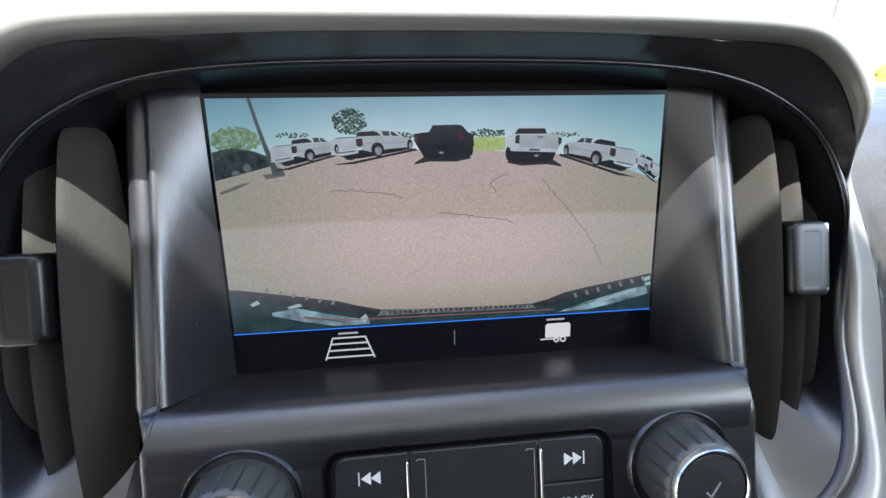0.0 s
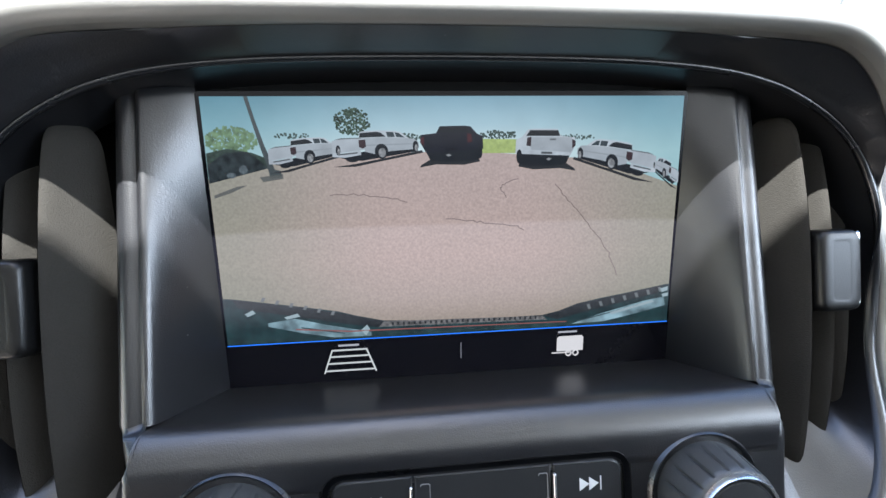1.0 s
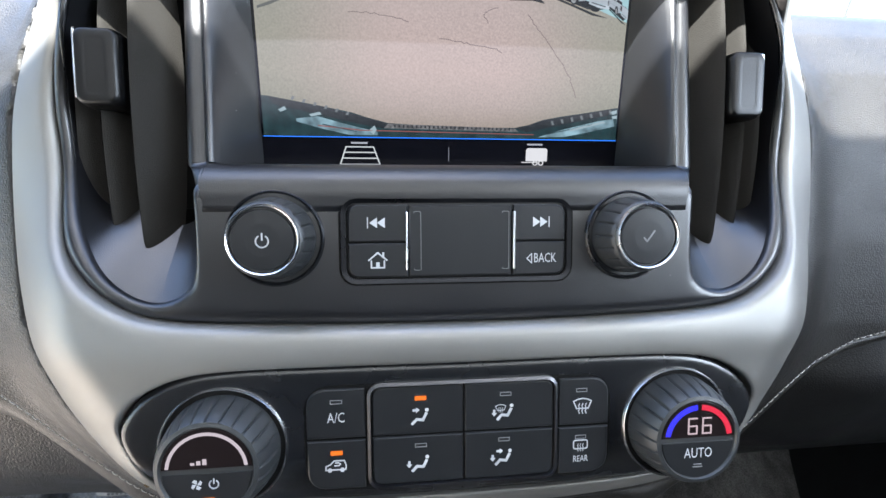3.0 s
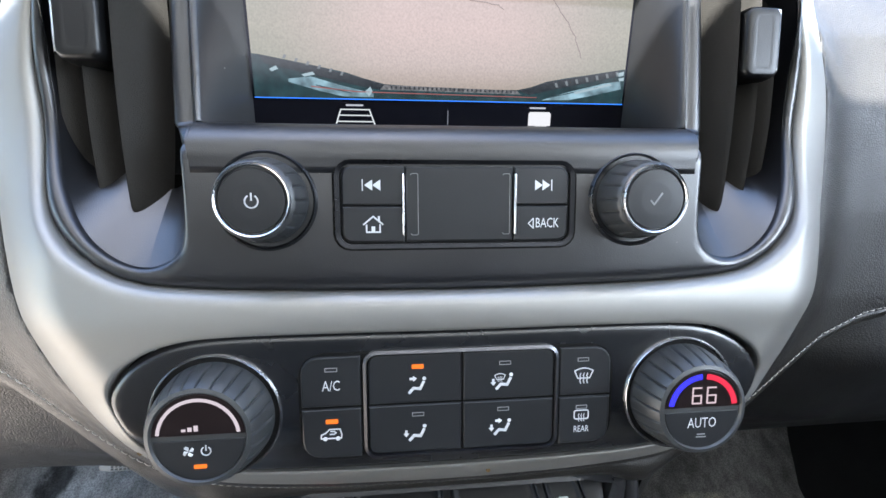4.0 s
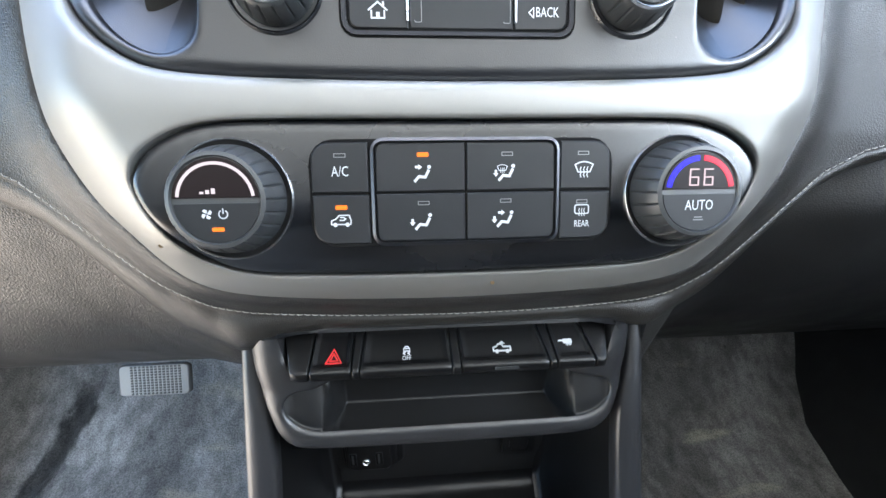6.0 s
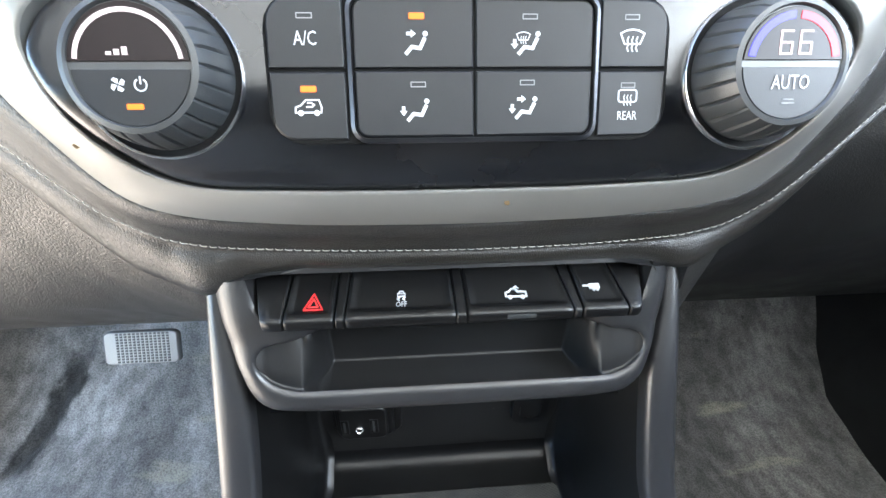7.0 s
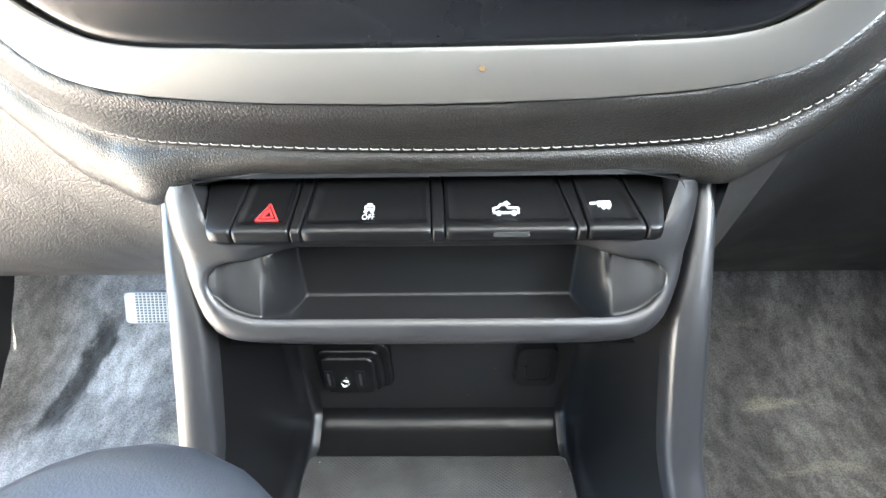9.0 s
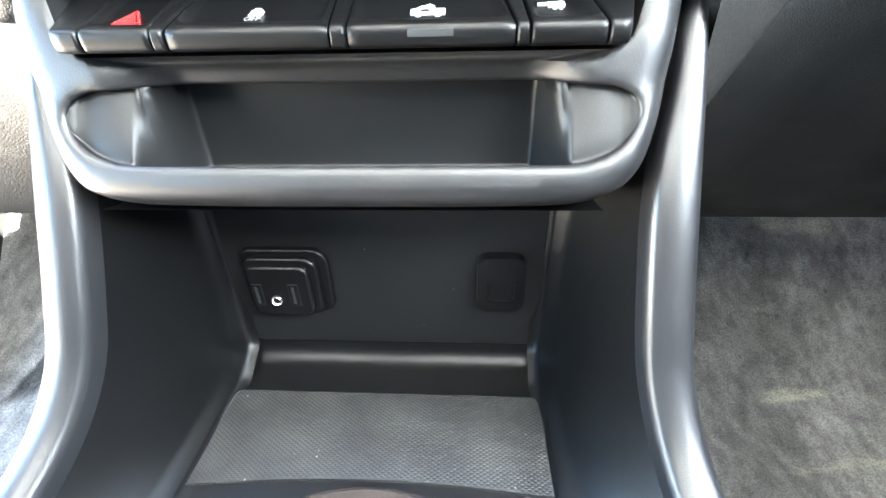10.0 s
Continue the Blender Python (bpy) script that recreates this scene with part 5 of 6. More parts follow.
# lower panels
for side in (-1, 1):
    sel = sx[sx * side > (0.1 if side < 0 else 0.1)]
    z0 = seam_z(sel) - np.interp(sel, sx, drop) + 0.006
    rows = []
    if side < 0:
        prof = ((0.0, 0.034), (0.02, 0.0290), (0.05, 0.0270), (0.14, 0.028), (0.4, 0.044), (0.7, 0.087), (0.93, 0.142), (1.0, 0.162), (1.03, 0.20))
    else:
        prof = ((0.0, 0.016), (0.05, 0.012), (0.10, 0.002), (0.16, -0.002), (0.4, 0.02), (0.7, 0.08), (0.93, 0.142), (1.0, 0.16), (1.03, 0.20))
    for a, dy in prof:
        foot = 0.430
        zz = z0 + (foot - z0) * a
        yy = 0.141 + dy + np.clip(z0 - 0.6, 0, 0.1) * 0.12 * (1 - a)
        if side > 0:
            yy = yy + 0.034 * (1 - smoothstep((sel - 0.19) / 0.09)) * (1 - a)
        rows.append(np.c_[sel, yy + np.zeros(len(sel)), zz])
    part("knee_panel" if side < 0 else "glove_box", Builder().loft(rows[::-1], closed=False), COARSE if side < 0 else GLOVE, dash,
         "coarse grained knee panel under the wheel" if side < 0 else "grained glove box panel")

# wing closing the gap between the lip and the console
b = Builder()
rows = []
for k in np.linspace(0, 1, 9):
    top = np.array([0.126 + 0.052 * k, 0.138 + 0.032 * k, 0.604])
    low = np.array([0.126 + 0.049 * k, 0.138 + 0.034 * k, 0.546 + 0.054 * k])
    rows.append([top * (1 - q) + low * q for q in np.linspace(0, 1, 7)] + [low + np.array([0.0006, 0.0012, 0.0]), low + np.array([0.001, 0.010, 0.0])])
part("wing_panel", b.loft([np.array(r) for r in rows], closed=False), PAD, dash, "dark wing panel beside the console")

# ---- centre console ----
console = thing("center_console", (0, 0.1, 0.08), "dark grey console with open tray, side rails and lined bin", "car console")
FRAME_Z = [0.52, 0.5275, 0.535, 0.5435, 0.555, 0.567, 0.58, 0.606]
FRAME_Y = [0.113, 0.1052, 0.1040, 0.1070, 0.1115, 0.1175, 0.1205, 0.1290]
fo = spline([(x / 1000, z / 1000) for x, z in ((0, 524), (50, 524.2), (77, 525.6), (91, 529.5), (102, 539), (107.5, 555), (110.3, 572), (111.2, 582), (111.8, 589), (111.6, 594), (109.8, 597), (105, 598.4), (98, 599.5), (60, 604), (0, 604),
                                              (-60, 604), (-102, 599.5), (-110, 598.4), (-114.8, 597), (-116.6, 594), (-116.6, 589), (-116.2, 582), (-115, 572), (-111, 555), (-105, 539), (-95, 529.5), (-80, 525.6), (-50, 524.2))], 0.0026)
sw_hole = rrect(-0.0992, 0.5775, 0.0992, 0.6015, (0.006, 0.006, 0.001, 0.001))
sw_hole[:, 0] *= 1 - 0.06 * np.clip((0.6015 - sw_hole[:, 1]) / 0.024, 0, 1)
mouth = spline([(x / 1000, z / 1000) for x, z in ((0, 543.3), (45, 543.3), (75, 543.4), (84, 544.6), (92, 548.2), (97.0, 553.5), (98.6, 559), (96.6, 563.6), (91.5, 566.2), (84, 567), (45, 567), (0, 566.8),
                                                 (-45, 567), (-84, 567), (-91.5, 566.2), (-96.6, 563.6), (-98.6, 559), (-97.0, 553.5), (-92, 548.2), (-84, 544.6), (-75, 543.4), (-45, 543.3))], 0.0026)


def frame_y(p):
    side = np.abs(p[:, 0])
    d = away(np.c_[fo[:, 0], fo[:, 1] + 0.03 * (fo[:, 1] > 0.5955)], p)
    y = np.interp(p[:, 1], FRAME_Z, FRAME_Y)
    # the bar over the tray is sunk behind the switches
    y = y + 0.0120 * smoothstep((0.0860 - side) / 0.026) * smoothstep((p[:, 1] - 0.552) / 0.013) * (1 - 0.55 * smoothstep((p[:, 1] - 0.568) / 0.012))
    return y + rounding(d, 0.013) * 1.1 + rounding(away(mouth, p), 0.0025) * 0.8 + rounding(away(sw_hole, p), 0.001) * 0.8


b = Builder()
b.add(*sheet(fo, [sw_hole, mouth], lambda p: np.c_[p[:, 0], frame_y(p), p[:, 1]], 0.0026,
             [(fo, (0.0004, 0.0011, 0.0022, 0.0036, 0.0056, 0.0082, 0.0115)), (mouth, (0.0004, 0.0012, 0.0026)), (sw_hole, (0.0004, 0.0012))]))
y = frame_y(fo)
b.loft([np.c_[fo[:, 0], y, fo[:, 1]], np.c_[fo[:, 0] * 0.985, y + 0.03, fo[:, 1] + 0.002]], flip=True)
y = frame_y(sw_hole)
b.loft([np.c_[sw_hole[:, 0], y, sw_hole[:, 1]], np.c_[sw_hole[:, 0], y + 0.02, sw_hole[:, 1]]])
part("tray_frame", b, FRAME, console, "grey moulded frame round switches and tray", edge=50)
# tray pocket: shallow end lobes, angled cheeks, then a deeper middle with a flat floor
b = Builder()
px = np.r_[0.0985, 0.0981, 0.0976, 0.0968, 0.0955, 0.093, 0.090, 0.087, 0.084, 0.0815, 0.0797, 0.0790, 0.0783, 0.0777, 0.0770, 0.0762, 0.0750, 0.0735, 0.0718, 0.0700, 0.0688, 0.0680, 0.0672, 0.0664, 0.0650]
px = np.r_[-px, np.linspace(-0.058, 0.058, 12), px[::-1]]
low_side, top_side = mouth[mouth[:, 1] < 0.559], mouth[mouth[:, 1] >= 0.559]
low_side, top_side = low_side[np.argsort(low_side[:, 0])], top_side[np.argsort(top_side[:, 0])]
zb = np.interp(px, low_side[:, 0], low_side[:, 1]) - 0.0003
zt = np.interp(px, top_side[:, 0], top_side[:, 1]) + 0.0003
zt = np.maximum(zt, zb + 0.0005)
yf = np.array([frame_y(np.array([[x, z]]))[0] for x, z in zip(px, zb)]) + 0.0002
yt = np.array([frame_y(np.array([[x, z]]))[0] for x, z in zip(px, zt)]) + 0.0002
into = np.clip((0.0778 - np.abs(px)) / 0.0108, 0, 1)
into = np.where(into < 0.12, into ** 2 / 0.24, np.where(into > 0.88, 1 - (1 - into) ** 2 / 0.24 - 0.06, into - 0.06)) / 0.94
room = (0.0028 + (0.1408 - yf - 0.0028) * np.clip(into, 0, 1)) * smoothstep((0.0988 - np.abs(px)) / 0.004) + 0.0003
lobe = 1 - np.clip(into * 3, 0, 1)
rf = np.minimum(np.minimum(0.0022, room * 0.5), (zt - zb) * 0.4)
dip = 0.0118 * smoothstep((0.0778 - np.abs(px)) / 0.007)
prof = [np.c_[px, yf, zb], np.c_[px, yf + (room - rf) * 0.05, zb], np.c_[px, yf + (room - rf) * 0.12, zb - dip], np.c_[px, yf + room - rf, zb - dip]]
for a in (22, 45, 68, 90):
    prof.append(np.c_[px, yf + room - rf * (1 - math.sin(radians(a))), zb - dip + rf * (1 - math.cos(radians(a)))])
base = zb - dip + rf
for k in (0.3, 0.6, 0.85, 0.97):
    prof.append(np.c_[px, yf + room + (yt - yf) * k * lobe, base + (zt - base) * k])
prof.append(np.c_[px, yt, zt])
b.loft(prof, closed=False, flip=True)
part("tray_pocket", b, POCKET, console, "shallow black tray pocket with angled ends", edge=70)

RAIL_PATH = spline([(0.158, 0.612, 0.1175, 0.1270), (0.134, 0.570, 0.1150, 0.1270), (0.1155, 0.535, 0.1085, 0.1270), (0.097, 0.495, 0.1080, 0.1275), (0.083, 0.467, 0.1095, 0.1290),
                    (0.062, 0.445, 0.1140, 0.1330), (0.03, 0.430, 0.1200, 0.1400), (-0.03, 0.420, 0.1260, 0.1480), (-0.14, 0.415, 0.1280, 0.1500)], 0.006, False)
BIN_BACK = np.array([(0.0885, 0.163, 0.60), (0.0885, 0.163, 0.56), (0.0885, 0.163, 0.53), (0.0885, 0.163, 0.46), (0.0885, 0.161, 0.411), (0.0878, 0.140, 0.3995),
                     (0.0872, 0.100, 0.3972), (0.0872, 0.05, 0.396), (0.09, -0.14, 0.394)])
d = np.gradient(RAIL_PATH[:, :2], axis=0)
d /= np.linalg.norm(d, axis=1)[:, None]
nrm = np.c_[d[:, 1], -d[:, 0]]
nrm = np.where((nrm[:, 0] < 0)[:, None], nrm, -nrm)
for side in (-1, 1):
    rows = []
    for a, h in ((0, -0.012), (0, -0.004), (0.05, -0.0012), (0.14, 0.0004), (0.4, 0.0016), (0.72, 0.0012), (0.9, -0.0008), (0.98, -0.004), (1.0, -0.010), (1.0, -0.03)):
        x = RAIL_PATH[:, 2] + (RAIL_PATH[:, 3] - RAIL_PATH[:, 2]) * a
        yz = RAIL_PATH[:, :2] + nrm * h
        rows.append(np.c_[side * x, yz])
    part("side_rail", Builder().loft(rows, closed=False, flip=side < 0), RAIL, console, "smooth grey side rail", edge=60)
    k = np.linspace(0, 1, len(RAIL_PATH))
    kb = np.array([0, 0.07, 0.14, 0.25, 0.33, 0.42, 0.5, 0.62, 1.0])
    bk = np.stack([np.interp(k, kb, BIN_BACK[:, j]) for j in range(3)], 1)
    inn = np.c_[RAIL_PATH[:, 2] + 0.0002, RAIL_PATH[:, :2] + nrm * -0.010]
    rows = []
    for q in np.linspace(0, 1, 8):
        r = inn * (1 - q) + bk * q
        rows.append(np.c_[side * r[:, 0] - 0.003 * q, r[:, 1], r[:, 2]])
    way = bk - inn
    way[:, 0] = 0
    way /= np.linalg.norm(way, axis=1)[:, None]
    rows.pop()
    for a in (0, 20, 40, 60, 90):
        r = bk - way * 0.007 * (1 - math.sin(radians(a)))
        rows.append(np.c_[side * (r[:, 0] - 0.007 * (1 - math.cos(radians(a)))) - 0.003, r[:, 1], r[:, 2]])
    part("bin_wall", Builder().loft(rows, closed=False, flip=side > 0), SATIN_BLACK, console, "black bin side wall")
    poly = np.r_[RAIL_PATH[:, :2] + nrm * -0.02, [(-0.14, 0.07), (0.5, 0.07), (0.5, 0.6)]]
    xs_w = np.interp(np.arange(len(poly)), np.arange(len(RAIL_PATH)), RAIL_PATH[:, 3] - 0.0008)
    xs_w[-3:] = (0.149, 0.126, 0.126)
    wall = np.c_[side * xs_w, poly]
    part("console_side", Builder().cap(wall, flip=side < 0), TRIM, console, "dark outer console side", smooth=False)
b = Builder()
prof = [(0.163, 0.60), (0.163, 0.53), (0.163, 0.44), (0.1629, 0.4150), (0.1622, 0.4095), (0.1600, 0.4050), (0.1565, 0.4020), (0.152, 0.4005), (0.142, 0.3998), (0.125, 0.3990), (0.10, 0.3975), (0.05, 0.396), (-0.14, 0.394)]
xs_b = np.linspace(-0.0925, 0.0865, 20)
b.loft([np.c_[xs_b, np.full(20, y), np.full(20, z)] for y, z in prof], closed=False, flip=True)
part("bin_back", b, SATIN_BLACK, console, "black bin back wall and floor")
b = Builder()
b.loft([np.c_[xs_b * 1.06, np.full(20, y), np.full(20, z)] for y, z in ((0.112, 0.5250), (0.120, 0.5235), (0.165, 0.522))], closed=False)
part("tray_underside", b, SATIN_BLACK, console)


def upright(u, v, w=0.0):
    """Places on the bin's back wall: across, height, out towards the seats."""
    u, v, w = np.broadcast_arrays(np.asarray(u, float), np.asarray(v, float), np.asarray(w, float))
    return np.stack([u, 0.1628 - w, v], -1)


part("panel_gap", Builder().plate(rrect(-0.0896, 0.4128, 0.0836, 0.53, (0.007, 0.007, 0, 0)), -0.002, 0.0004, upright, 0.0), DARK, console, smooth=False)
part("socket_panel", Builder().plate(rrect(-0.0886, 0.4138, 0.0826, 0.53, (0.006, 0.006, 0, 0)), -0.002, 0.0010, upright, 0.0004), POCKET, console, "black socket panel", edge=40)
usb = thing("usb_port_module", (-0.06, 0.16, 0.457), "black double usb port module with an audio jack", "usb port")
part("base", Builder().plate(rrect(-0.0800, 0.4390, -0.0318, 0.4800, (0.006, 0.007, 0.009, 0.006)), 0.001, 0.0045, upright, 0.0012), SATIN_BLACK, usb, edge=40)
part("collar", Builder().plate(rrect(-0.0775, 0.4395, -0.0370, 0.4765, (0.006, 0.006, 0.008, 0.006)), 0.003, 0.0078, upright, 0.0014), SATIN_BLACK, usb, edge=40)
part("front", Builder().plate(rrect(-0.0755, 0.4402, -0.0412, 0.4728, (0.006, 0.006, 0.006, 0.005)), 0.006, 0.0105, upright, 0.0016), SATIN_BLACK, usb, edge=40)
for u in (-0.0710, -0.0509):
    port = part("usb_port", Builder().plate(rrect(u - 0.0030, 0.4475, u + 0.0030, 0.4620, 0.0004), 0.0100, 0.0107, upright, 0.0002), DARK_CHROME, usb, "metal edged usb slot", smooth=False)
    part("slot", Builder().plate(rrect(u - 0.0024, 0.4482, u + 0.0024, 0.4613, 0.0002), 0.0105, 0.0109, upright, 0), DARK, port, smooth=False)
    part("tongue", Builder().plate(rrect(u - 0.0009, 0.4492, u + 0.0006, 0.4603, 0.0002), 0.0106, 0.0111, upright, 0), KNOB, port, smooth=False)
jack = part("audio_jack", Builder().lathe([(0.0032, 0.0103), (0.0031, 0.0114), (0.0026, 0.0119), (0.0020, 0.0113), (0.0018, 0.0093)], (-0.0612, 0.4513), upright, 32, cap=False), CHROME, usb, "chrome jack socket", edge=60)
part("hole", Builder().lathe([(0.0020, 0.0104), (0.0020, 0.0107)], (-0.0612, 0.4513), upright, 24), DARK, jack, smooth=False)
cap_ob = thing("power_outlet_cap", (0.061, 0.16, 0.443), "black rubber cap over the power outlet", "outlet cap")
b = Builder()
co = rrect(0.0478, 0.4435, 0.0732, 0.4775, 0.006)
ci = rrect(0.0535, 0.4515, 0.0672, 0.4700, 0.003)
cm = rrect(0.0520, 0.4495, 0.0690, 0.4715, 0.004)
rows = [upright(q[:, 0], q[:, 1], w) for q, w in ((co, 0.001), (co, 0.0060), (co * 0.985 + np.array([0.0009, 0.0069]), 0.0076), (cm, 0.0082), (ci, 0.0083))]
b.loft(rows).cap(rows[-1])
lid = part("cap", b, SATIN_BLACK, cap_ob, edge=40)
part("finger_ridge", stroke(Builder(), [(0.0532, 0.4630), (0.0534, 0.4545), (0.0541, 0.4520), (0.0560, 0.4508), (0.0655, 0.4508), (0.0674, 0.4520), (0.0681, 0.4545), (0.0683, 0.4630)], 0.0011, 0.0078, 0.0091, upright), SATIN_BLACK, lid, edge=40)

# rubber mat with a fine diamond weave
m, tree, p = nodes_of("diamond_rubber")
p.inputs["Roughness"].default_value = 0.45
p.inputs["Specular IOR Level"].default_value = 0.42
tc = tree.nodes.new("ShaderNodeTexCoord")
# dull rubber with a film of dust and pale crumbs
dirt = tree.nodes.new("ShaderNodeTexNoise")
dirt.inputs["Scale"].default_value, dirt.inputs["Detail"].default_value = 45.0, 6
tree.links.new(tc.outputs["Object"], dirt.inputs["Vector"])
film = tree.nodes.new("ShaderNodeValToRGB")
film.color_ramp.elements[0].position, film.color_ramp.elements[0].color = 0.35, (0.020, 0.020, 0.020, 1)
film.color_ramp.elements[1].position, film.color_ramp.elements[1].color = 0.72, (0.040, 0.040, 0.038, 1)
tree.links.new(dirt.outputs["Fac"], film.inputs["Fac"])
crumbs = tree.nodes.new("ShaderNodeTexVoronoi")
crumbs.inputs["Scale"].default_value = 260.0
tree.links.new(tc.outputs["Object"], crumbs.inputs["Vector"])
pick = tree.nodes.new("ShaderNodeSeparateColor")
tree.links.new(crumbs.outputs["Color"], pick.inputs[0])
size = tree.nodes.new("ShaderNodeMapRange")
size.inputs["From Min"].default_value, size.inputs["To Max"].default_value = 0.92, 0.16
tree.links.new(pick.outputs[0], size.inputs["Value"])
near = tree.nodes.new("ShaderNodeMath")
near.operation = "LESS_THAN"
tree.links.new(crumbs.outputs["Distance"], near.inputs[0])
tree.links.new(size.outputs["Result"], near.inputs[1])
tone_mix = tree.nodes.new("ShaderNodeMix")
tone_mix.data_type = "RGBA"
tone_mix.inputs["B"].default_value = (0.2, 0.19, 0.17, 1)
tree.links.new(near.outputs[0], tone_mix.inputs["Factor"])
tree.links.new(film.outputs["Color"], tone_mix.inputs["A"])
tree.links.new(tone_mix.outputs["Result"], p.inputs["Base Color"])
bumps = []
for ang in (33, -33):
    mp = tree.nodes.new("ShaderNodeMapping")
    mp.inputs["Rotation"].default_value = (0, 0, radians(ang))
    tree.links.new(tc.outputs["Object"], mp.inputs["Vector"])
    wv = tree.nodes.new("ShaderNodeTexWave")
    wv.bands_direction = "Y"
    wv.inputs["Scale"].default_value = 185.0
    tree.links.new(mp.outputs["Vector"], wv.inputs["Vector"])
    bumps.append(wv)
mx = tree.nodes.new("ShaderNodeMath")
mx.operation = "MAXIMUM"
tree.links.new(bumps[0].outputs["Fac"], mx.inputs[0])
tree.links.new(bumps[1].outputs["Fac"], mx.inputs[1])
bp = tree.nodes.new("ShaderNodeBump")
bp.inputs["Strength"].default_value = 0.35
bp.inputs["Distance"].default_value = 0.0008
tree.links.new(mx.outputs[0], bp.inputs["Height"])
tree.links.new(bp.outputs["Normal"], p.inputs["Normal"])
DIAMOND = m


def floor_of_bin(u, v, w=0.0):
    u, v, w = np.broadcast_arrays(np.asarray(u, float), np.asarray(v, float), np.asarray(w, float))
    return np.stack([u, v, np.interp(v, (0.0, 0.05, 0.10, 0.125, 0.142), (0.3955, 0.396, 0.3975, 0.3990, 0.3998)) + w], -1)


mat_ob = thing("bin_mat", (0, 0.1, 0.399), "black rubber mat with fine diamond weave in the bin", "rubber mat")
back_edge = [(x, 0.1335) for x in np.linspace(0.0770, -0.0840, 18)]
front_edge = [(x, 0.0795 + 0.0055 * math.cos((x + 0.002) / 0.088 * 1.5708)) for x in np.linspace(-0.0895, 0.0855, 18)]
outline = ([(0.0815, 0.1272), (0.0810, 0.1306), (0.0795, 0.1328)] + back_edge + [(-0.0862, 0.1328), (-0.0877, 0.1306), (-0.0882, 0.1262)] + [(-0.0882 - 0.0013 * k, 0.1262 - 0.044 * k) for k in (0.2, 0.4, 0.6, 0.8)]
           + front_edge + [(0.0855 - 0.004 * k, 0.082 + 0.044 * k) for k in (0.2, 0.4, 0.6, 0.8)])
outline = np.array(outline)
b = Builder()
b.add(*sheet(outline, [], lambda q: floor_of_bin(q[:, 0], q[:, 1], 0.0014), 0.006))
b.loft([floor_of_bin(outline[:, 0] * 1.012, outline[:, 1] + (outline[:, 1] > 0.133) * 0.001, -0.0002), floor_of_bin(outline[:, 0] * 1.006, outline[:, 1], 0.0018), floor_of_bin(outline[:, 0], outline[:, 1], 0.0014)])
part("mat", b, DIAMOND, mat_ob, edge=60)

# selector plate and lever
b = Builder()
ell = np.array([(0.098 * math.cos(a), -0.035 + 0.1155 * math.sin(a)) for a in np.linspace(0, 2 * math.pi, 72, endpoint=False)])
b.plate(ell, 0.388, 0.4035, lambda u, v, w: np.stack([u, v, w + 0 * u], -1), 0.003)
part("selector_plate", b, BROWN, console, "glossy dark brown selector plate", edge=40)
lever = thing("gear_shifter", (-0.062, -0.055, 0.40), "gear shifter with smooth grey-black knob on the console", "gear shifter")
b = Builder().tube([(-0.058, -0.055, 0.395), (-0.052, -0.049, 0.48), (-0.043, -0.038, 0.565)], [0.030, 0.017, 0.013], 20)
part("boot", b, LEATHER, lever, "leather boot")
b = Builder()
loops = []
for k in np.linspace(0, 1, 15):
    r = 0.037 * math.sqrt(max(1 - (2 * k - 1) ** 2, 0.0004)) ** 0.7
    c = np.array([-0.0415 - 0.004 * k, -0.038 + 0.016 * k, 0.554 + 0.056 * k])
    a = np.linspace(0, 2 * math.pi, 28, endpoint=False)
    loops.append(np.c_[c[0] + r * 1.0 * np.cos(a), c[1] + r * 1.15 * np.sin(a), c[2] + r * 0.1 * np.sin(a)])
b.loft(loops).cap(loops[-1]).cap(loops[0], True)
part("knob", b, KNOB, lever, "smooth grey-black knob")

# ---- switch bank ----
bank = thing("switch_bank", (0, 0.125, 0.575), "row of black rocker switches above the console tray", "switch panel")


SWITCH = [(0.1480, 0.5990), (0.1420, 0.5982), (0.1395, 0.5970), (0.1370, 0.5960), (0.1350, 0.5952), (0.1330, 0.5944), (0.1305, 0.5933), (0.1280, 0.5923), (0.1255, 0.5913), (0.1230, 0.5903), (0.1210, 0.5895),
          (0.1190, 0.5886), (0.1178, 0.5882), (0.1170, 0.5878), (0.1162, 0.5875), (0.1154, 0.5872), (0.1145, 0.5868), (0.1136, 0.5864), (0.1129, 0.5859), (0.1124, 0.5850), (0.1122, 0.5838), (0.1123, 0.5818), (0.1127, 0.5804), (0.1136, 0.5796), (0.1160, 0.5792), (0.1300, 0.5790)]


